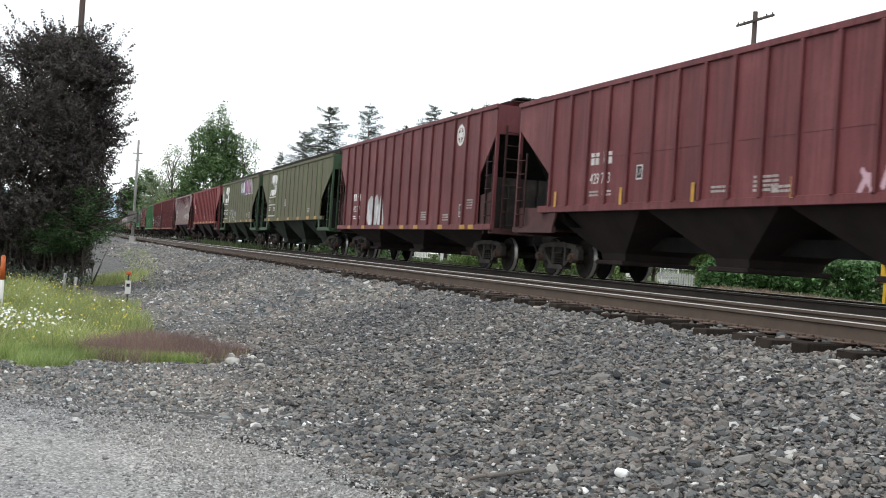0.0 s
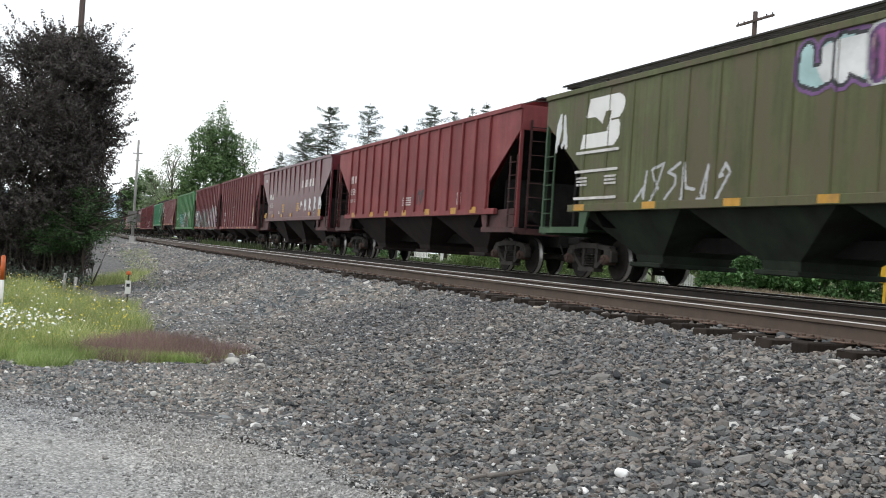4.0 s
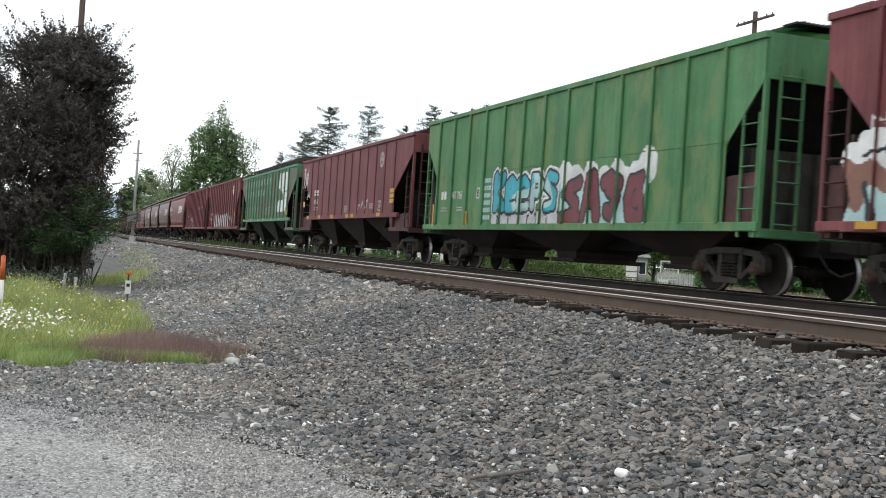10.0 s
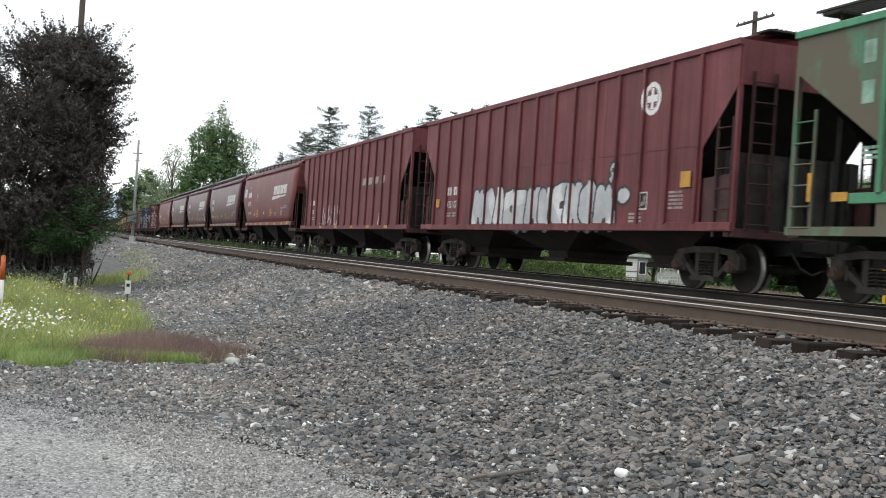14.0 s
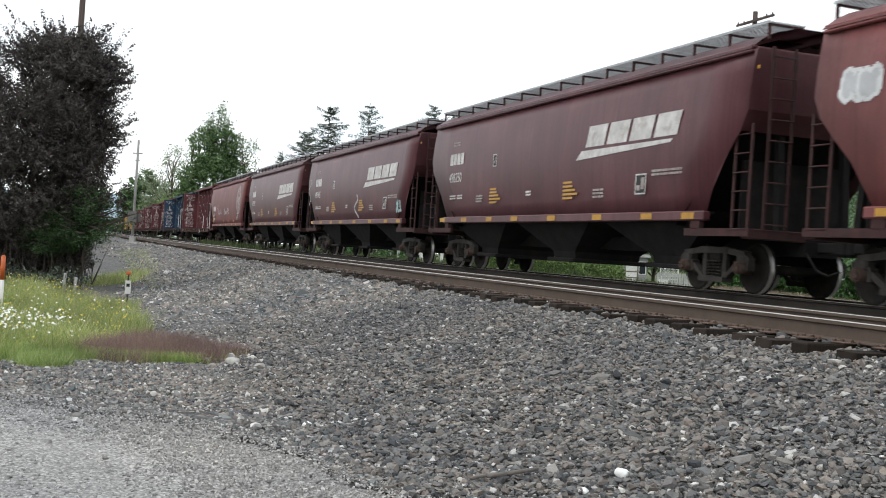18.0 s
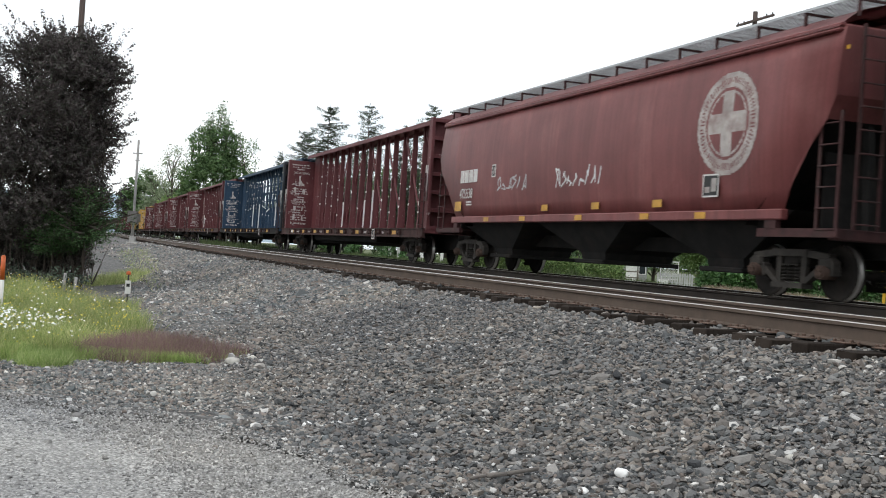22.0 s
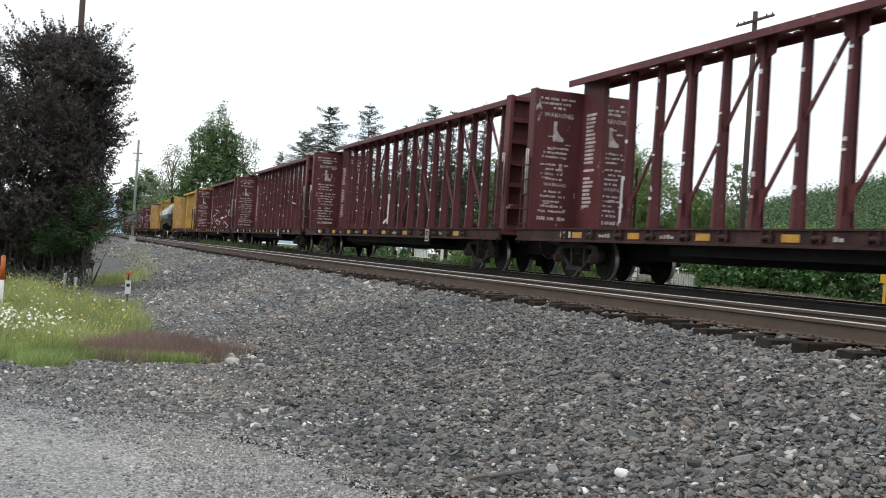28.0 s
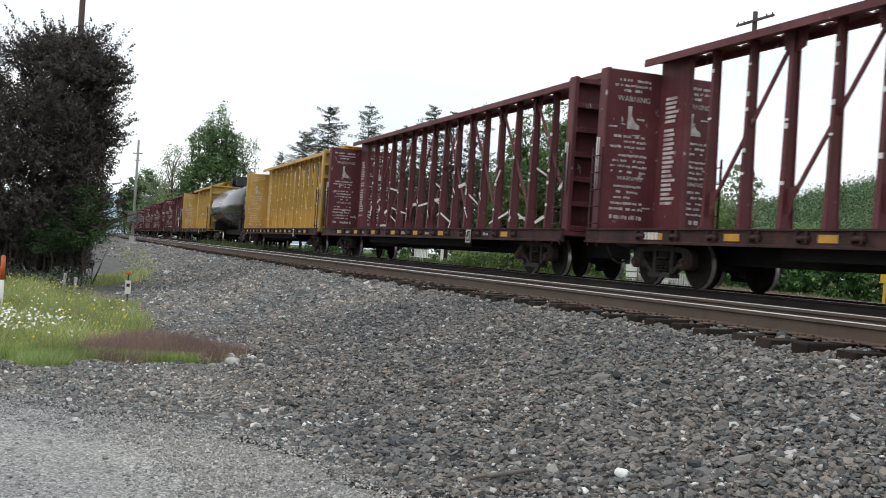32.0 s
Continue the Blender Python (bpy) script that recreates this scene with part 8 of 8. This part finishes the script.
    reflectors(car, [-7.0, -6.0, -3.9, -1.2, 1.2, 4.2, 6.7], 1.12, 1.24, 0.45, y=-1.675)
    placard(car, 5.4, 1.5, y=-1.675)

    car, h, dep, xs = TRAIN[9]
    blocks(car, -7.15, 1.98, 0.5, 0.24, 2)
    number(car, "447 766", -6.3, 1.97, 0.33)
    lines(car, -7.1, 1.7, 0.5, 2)
    lines(car, -5.8, 1.7, 0.5, 2)
    placard(car, -4.25, 1.95, 0.2, 0.3)
    reflectors(car, [-7.75], 1.15, 1.85, 0.12)
    reflectors(car, [-4.9], 1.2, 1.6, 0.12)
    lines(car, -3.85, 2.36, 0.62, 6, SPRAY["aqua"], pitch=0.2)
    graffiti(car, dep, 62, -3.0, 0.95, 1.5, 2.58, 5, 0.14, ["cyan", "cyan", "aqua"], "black", "white", label="cyan spray-painted word with black edges", word=WORD_KEEPS)
    graffiti(car, dep, 63, -3.1, 1.0, 1.18, 1.56, 7, 0.11, ["silver"], "black", None, label="silver spray-painted row below the cyan one")
    sprayed_ground(car, dep, 1.15, 5.0, 1.16, 2.5, ["aqua", "aqua", "white"], 65, "pale blue and white sprayed ground")
    graffiti(car, dep, 64, 1.2, 4.95, 1.2, 2.4, 4, 0.15, ["rust", "rust"], "black", None, label="dark red spray-painted shapes with black edges", word=RED_SHAPES)

    car, h, dep, xs = TRAIN[10]
    round_emblem(car, dep, 4.95, 3.6, 0.28, BROWN, faded=True)
    name_and_number(car, -5.9, 2.2, "429 586", 0.30)
    scrawl(car, dep, 71, -8.3, -7.4, 3.0, 3.9, 3, 0.035, "white")
    scrawl(car, dep, 72, -7.4, -6.9, 2.4, 2.9, 1, 0.03, "white")
    scrawl(car, dep, 73, 1.9, 3.4, 1.85, 2.2, 3, 0.025, "silver")
    placard(car, 4.8, 1.75)
    for z in (2.0, 2.18, 2.36):
        reflectors(car, [6.55], z, z + 0.14, 0.5)
    reflectors(car, [-6.9, -4.6, -2.2, 0.4, 1.2, 4.95], 1.54, 1.68, 0.45)
    reflectors(car, [-7.9], 2.1, 2.35, 0.4)
    lines(car, -0.2, 1.98, 0.5, 4)
    lines(car, 3.6, 2.0, 0.5, 3)

    car, h, dep, xs = TRAIN[11]
    block_emblem(car, dep, 3.55, 6.75, 1.98, 4.02, cell=0.02, worn=True)
    for k in range(10):
        blocks(car, -7.28 + k * 0.93, 3.58, 0.34, 0.34, 1, PALEGREEN)
    for k in range(8):
        blocks(car, -7.28 + k * 0.93, 2.98, 0.34, 0.34, 1, PALEGREEN)
    for k in range(6):
        lines(car, -7.2 + k * 0.93, 2.3, 0.4, 3, PALEGREEN, seed=k)
    placard(car, 0.35, 1.9)
    placard(car, 1.35, 1.9)
    reflectors(car, [-7.6, -4.6, -2.0, -0.2, 2.3, 4.8], 1.54, 1.68, 0.35)
    reflectors(car, [6.75], 1.8, 2.05, 0.55)
    reflectors(car, [-8.3], 1.55, 2.0, 0.1)

    car, h, dep, xs = TRAIN[12]
    round_emblem(car, dep, 5.46, 3.72, 0.33, BROWN)
    name_and_number(car, -6.15, 1.72, "435 107", 0.30)
    graffiti(car, dep, 81, -3.9, 4.1, 1.08, 2.2, 11, 0.23, ["silver", "white", "silver"], "black", None, label="row of silver spray-painted shapes with black edges")
    graffiti(car, dep, 82, 3.9, 4.2, 2.05, 2.6, 1, 0.07, ["silver"], "black", None, label="silver spray-painted drop")
    graffiti(car, dep, 83, 4.3, 4.75, 1.6, 2.0, 1, 0.12, ["silver"], "black", None, label="silver spray-painted spot")
    reflectors(car, [-6.9], 1.75, 2.0, 0.3)
    placard(car, 5.2, 1.5)
    reflectors(car, [6.9], 1.9, 2.2, 0.35)
    lines(car, 4.8, 1.4, 0.5, 3)
    lines(car, 6.3, 1.8, 0.5, 5)

    car, h, dep, xs = TRAIN[13]
    blocks(car, 2.4, 2.75, 3.4, 0.26, 4, DIRTYWHITE, slant=0.3, gap=0.45)
    name_and_number(car, -6.6, 1.75, "436 156", 0.30)
    scrawl(car, dep, 91, -4.4, -0.8, 1.15, 2.1, 6, 0.045, "silver")
    scrawl(car, dep, 92, 4.9, 5.2, 1.2, 2.0, 1, 0.06, "silver")
    reflectors(car, [-4.2, -1.4, 1.2, 3.6, 6.0], 1.12, 1.22, 0.4)

    for k, digits in ((14, "485398"), (15, "496250"), (16, "495445"), (17, "495392")):
        car, h, dep = TRAIN[k]
        blocks(car, 2.2, 2.93, 3.9, 0.46, 4, WHITE, slant=0.35, gap=0.12, y=-1.61)
        bm = bmesh.new()
        plate(bm, [(1.75, 2.66), (5.75, 2.80), (5.85, 2.87), (2.02, 2.86)], 0.004)
        bmesh.ops.translate(bm, verts=bm.verts, vec=(0, -1.607, 0))
        part("painted_wedge", bm, WHITE, car, "white painted wedge under the name")
        blocks(car, -6.55, 2.98, 1.15, 0.33, 4, WHITE, y=-1.608, gap=0.18)
        number(car, digits, -6.55, 2.47, 0.40, y=-1.607)
        placard(car, -3.2, 2.78, 0.24, 0.34, -1.606)
        lines(car, -6.5, 2.05, 0.45, 2, WHITE, -1.575)
        lines(car, -5.9, 2.05, 0.4, 2, WHITE, -1.575)
        lines(car, -4.4, 2.0, 0.5, 3, DIRTYWHITE, -1.572)
        for x in (-3.4, 1.1):
            bars(car, "yellow_print", [(x, x + (0.5, 0.75, 0.62, 0.5, 0.45)[j], 1.80 + 0.09 * j, 1.85 + 0.09 * j) for j in range(5)], SAFETY, -1.572, label="yellow stencilled lines")
        lines(car, -1.0, 2.02, 0.3, 2, WHITE, -1.572)
        lines(car, 2.6, 1.95, 0.5, 3, DIRTYWHITE, -1.57)
        placard(car, 4.45, 1.82, 0.42, 0.42, -1.572)
        lines(car, 5.1, 2.25, 1.1, 2, DIRTYWHITE, -1.588)
        lines(car, -6.4, 3.62, 0.5, 2, DIRTYWHITE, -1.575)
        reflectors(car, [-7.0, -5.2, -3.3, -1.6, 0.6, 2.9, 5.0, 6.5], 1.31, 1.43, 0.42, y=-1.59)
    car, h, dep = TRAIN[14]
    graffiti(car, dep, 101, -8.0, -7.3, 3.05, 3.55, 2, 0.12, ["white", "silver"], "white", None, label="white spray-painted spot")
    car, h, dep = TRAIN[16]
    curl(car, dep, 0.62, 1.55, 0.62, 0.85, "silver", 2.2, 0.04)
    curl(car, dep, -7.75, 2.2, 0.5, 1.15, "silver", 3.0, 0.028)
    scrawl(car, dep, 104, 6.0, 6.6, 1.7, 2.1, 2, 0.05, "aqua")
    car, h, dep = TRAIN[18]
    round_emblem(car, dep, 6.1, 3.0, 0.92, PINK, 0.03, faded=True)
    blocks(car, -7.1, 2.42, 1.35, 0.36, 4, WHITE, y=-1.602, gap=0.15)
    number(car, "475538", -7.15, 1.98, 0.40, y=-1.588)
    reflectors(car, [-7.3], 1.62, 1.9, 0.5, y=-1.56)
    placard(car, -4.75, 2.5, 0.26, 0.34, -1.602)
    scrawl(car, dep, 105, -4.4, -2.4, 2.1, 2.5, 6, 0.022, "silver")
    scrawl(car, dep, 106, -0.8, 1.6, 2.1, 2.55, 8, 0.022, "white")
    reflectors(car, [-5.0, -2.6, 0.5, 3.4, 5.4], 1.31, 1.43, 0.35, y=-1.59)
    reflectors(car, [-1.4, 1.2, 3.8], 1.55, 1.7, 0.35, y=-1.545)
    lines(car, -6.6, 1.85, 0.4, 2, WHITE, -1.575)
    placard(car, 5.4, 1.7, 0.5, 0.42, -1.565)


paint_marks()


# ---- marks of the centre-beam cars ----
def panel_print(car, x, seed, warn=True, torn=False):
    """White print on the inner face of the rear bulkhead: words, a painted shape and rows of fine lines, half worn away."""
    rng = random.Random(seed)

    def words(y0, z, w, hgt, out, keep=0.86):
        y = y0 + (0.98 - w) / 2
        a = y
        while a < y + w - 0.03:
            b = min(y + w, a + rng.uniform(0.03, 0.13))
            if rng.random() < keep:
                out.append((a, b, z + rng.uniform(-0.006, 0.006), z + hgt * rng.uniform(0.75, 1.0)))
            a = b + (0.05 if rng.random() < 0.3 else 0.018)

    for y0 in (-1.27, 0.32):
        rects = []
        words(y0, 4.42, 0.95, 0.06, rects)
        words(y0, 4.30, 0.9, 0.06, rects)
        words(y0, 4.19, 0.45, 0.06, rects)
        for k in range(3):
            words(y0, 3.18 - k * 0.115, rng.uniform(0.6, 0.98), 0.055, rects)
        for k in range(4):
            words(y0, 2.76 - k * 0.12, rng.uniform(0.45, 0.95), 0.055, rects)
        for k in range(5):
            words(y0, 2.08 - k * 0.125, rng.uniform(0.5, 0.9), 0.055, rects)
        words(y0, 1.38, 0.8, 0.10, rects)
        for k in range(7):
            c, z = y0 + rng.uniform(-0.1, 1.0), rng.uniform(1.5, 4.0)
            rects.append((c, c + rng.uniform(0.06, 0.22), z, z + rng.uniform(0.02, 0.045)))
        if torn:
            for z in (1.62, 2.12, 2.55, 3.0):
                for c in (0.18, 0.62):
                    rects.append((y0 + c, y0 + c + rng.uniform(0.06, 0.14), z, z + rng.uniform(0.12, 0.30)))
                for k in range(3):
                    c = y0 + rng.uniform(-0.1, 0.3)
                    rects.append((c, c + rng.uniform(0.15, 0.7), z + 0.36 + 0.05 * k, z + 0.38 + 0.05 * k))
        bm = bmesh.new()
        for a, b, z0, z1 in rects:
            lean = rng.uniform(-0.01, 0.01)
            plate(bm, [(a, z0), (b, z0 + lean), (b, z1 + lean), (a, z1)], 0.004, axis=0)
        tagged(part("printed_panel", bm, PANELWHITE, car, "rows of worn unreadable white print", pose(x, 0, 0)), kind="stuff")
        bm = bmesh.new()
        plate(bm, [(y0 + 0.40, 3.88), (y0 + 0.50, 3.88), (y0 + 0.49, 3.68), (y0 + 0.60, 3.52), (y0 + 0.70, 3.46), (y0 + 0.70, 3.38), (y0 + 0.40, 3.38)], 0.004, axis=0)
        part("painted_shape", bm, PANELWHITE, car, "white painted figure, partly worn", pose(x, 0, 0))
        if warn:
            part("lettering", text_mesh("WARNING", 0.17, PANELWHITE, "warn"), None, car, "white stencilled warning word", pose(x + 0.003, y0 + 0.12, 3.98) @ pose(0, 0, 0, 90, 0, 90))
            part("lettering", text_mesh("WARNING", 0.13, PANELWHITE, "warn2"), None, car, "white stencilled warning word", pose(x + 0.003, y0 + 0.22, 2.24) @ pose(0, 0, 0, 90, 0, 90))
    # a narrow column of lines on the web plate beside the bulkhead
    if not torn:
        rects = []
        z = 4.05
        while z > 1.7:
            if rng.random() < 0.85:
                w = rng.uniform(0.35, 0.55)
                rects.append((x + 0.25, x + 0.25 + w, z, z + 0.06))
            z -= 0.1
        bars(car, "web_print", rects, PANELWHITE, -0.078, label="column of unreadable white lines")


PANELWHITE = surface("worn_panel_white", (0.60, 0.57, 0.55), 0.7, 0.0, 0.2, 5.0, 40.0, 0.05, dirt=(0.24, 0.13, 0.13), dirt_amount=0.45)


def beam_marks():
    for k in range(19, 34):
        if k == 26:
            continue
        car, h, xs, top = TRAIN[k]
        panel_print(car, -h + 0.357, k, k in (19, 21, 22, 23, 24), k in (19, 20))
        rng = random.Random(k)
        for j in range(15):
            x = xs[j] + 0.35
            if j % 2 == 0:
                bars(car, "reflector", [(x, x + 0.46, 0.91, 1.04)], SAFETY, -1.545, label="yellow reflective mark")
            elif rng.random() < 0.8:
                n = rng.randrange(2, 5)
                bars(car, "sill_print", [(x + 0.13 * q, x + 0.13 * q + 0.1, 0.93, 0.93 + rng.uniform(0.05, 0.09)) for q in range(n)], DIRTYWHITE, -1.545, label="faded white print on the sill")
        placard(car, 6.0, 0.72, 0.36, 0.36, -1.6)
        bm = bmesh.new()
        box(bm, 5.98, 6.38, -1.594, -1.55, 0.70, 1.10, bev=0.006)
        part("placard_holder", bm, SILLGRIME, car, "grimy bracket behind the placard")
        blocks(car, -h + 2.5, 0.91, 0.55, 0.14, 4, WHITE, y=-1.55)
        if k == 21:
            number(car, "265", -h + 3.9, 0.91, 0.18, y=-1.55)
        # white straps down some posts and bright worn spots along their edges
        wy = lambda z: -(0.085 + 0.05 * (4.9 - z) / 3.8)
        for j, x in enumerate(xs):
            if (k == 19 and j in (4, 7, 8)) or (k == 20 and j in (3, 5, 10, 13)) or rng.random() < 0.05:
                z0, z1 = rng.uniform(1.2, 1.4), rng.uniform(2.4, 2.9)
                bm = bmesh.new()
                bar(bm, (x + 0.03, wy(z0) - 0.045, z0), (x + 0.03, wy(z1) - 0.045, z1), 0.06, 0.012, (1, 0, 0))
                part("white_strap", bm, CLEANWHITE, car, "white load strap hanging beside a post")
            for q in range(4 if k == 24 else 1):
                if rng.random() < (0.7 if k == 24 else 0.12):
                    z, a, ln = rng.uniform(1.3, 2.7), rng.uniform(-0.7, 0.7), rng.uniform(0.25, 0.6)
                    side = rng.choice((-1, 1))
                    bm = bmesh.new()
                    bar(bm, (x + 0.04 * side, wy(z) - 0.02, z), (x + side * ln * math.cos(a), wy(z) - rng.uniform(0.05, 0.22), z + ln * math.sin(a)), rng.uniform(0.05, 0.1), 0.008, (0, 1, 0.3))
                    part("wrap_scrap", bm, CLEANWHITE, car, "torn scrap of white wrapping caught on a post")
            for z in (1.9, 2.4, 2.9, 3.4, 3.9, 4.4):
                z += rng.uniform(-0.2, 0.2)
                if rng.random() < 0.5:
                    bm = bmesh.new()
                    box(bm, x - 0.02, x + 0.065, wy(z) - 0.028, wy(z) - 0.004, z, z + rng.uniform(0.04, 0.1))
                    part("cable_guide", bm, CLEANWHITE, car, "bright cable guide on a post")


beam_marks()
def motions():
    """The train runs along its line; the wheels turn while they roll past."""
    for car, mid in CARS:
        rows = []
        for k in range(33):
            s = mid + run(k)
            x, y = on_line(s, TRAIN_W)
            rows.append((float(k), pose(float(x), float(y), 0, 0, 0, math.degrees(float(np.interp(s, LINE_S, LINE_TH))))))
        walk(car, rows)
    for wheel, place, dx in WHEELS:
        on = [t for t in np.arange(0, 32.01, 0.0333333) if -45 < place + run(t) < 26]
        if len(on) < 2:
            continue
        rows = [] if on[0] < 0.02 else [(0.0, pose(dx, 0, 0.457))]
        for t in on:
            turn = math.degrees((run(t) - run(on[0])) / 0.457)
            rows.append((float(t), pose(dx, 0, 0.457, 0, turn % 360, 0)))
        if on[-1] < 31.95:
            rows.append((32.0, rows[-1][1]))
        walk(wheel, rows)


motions()
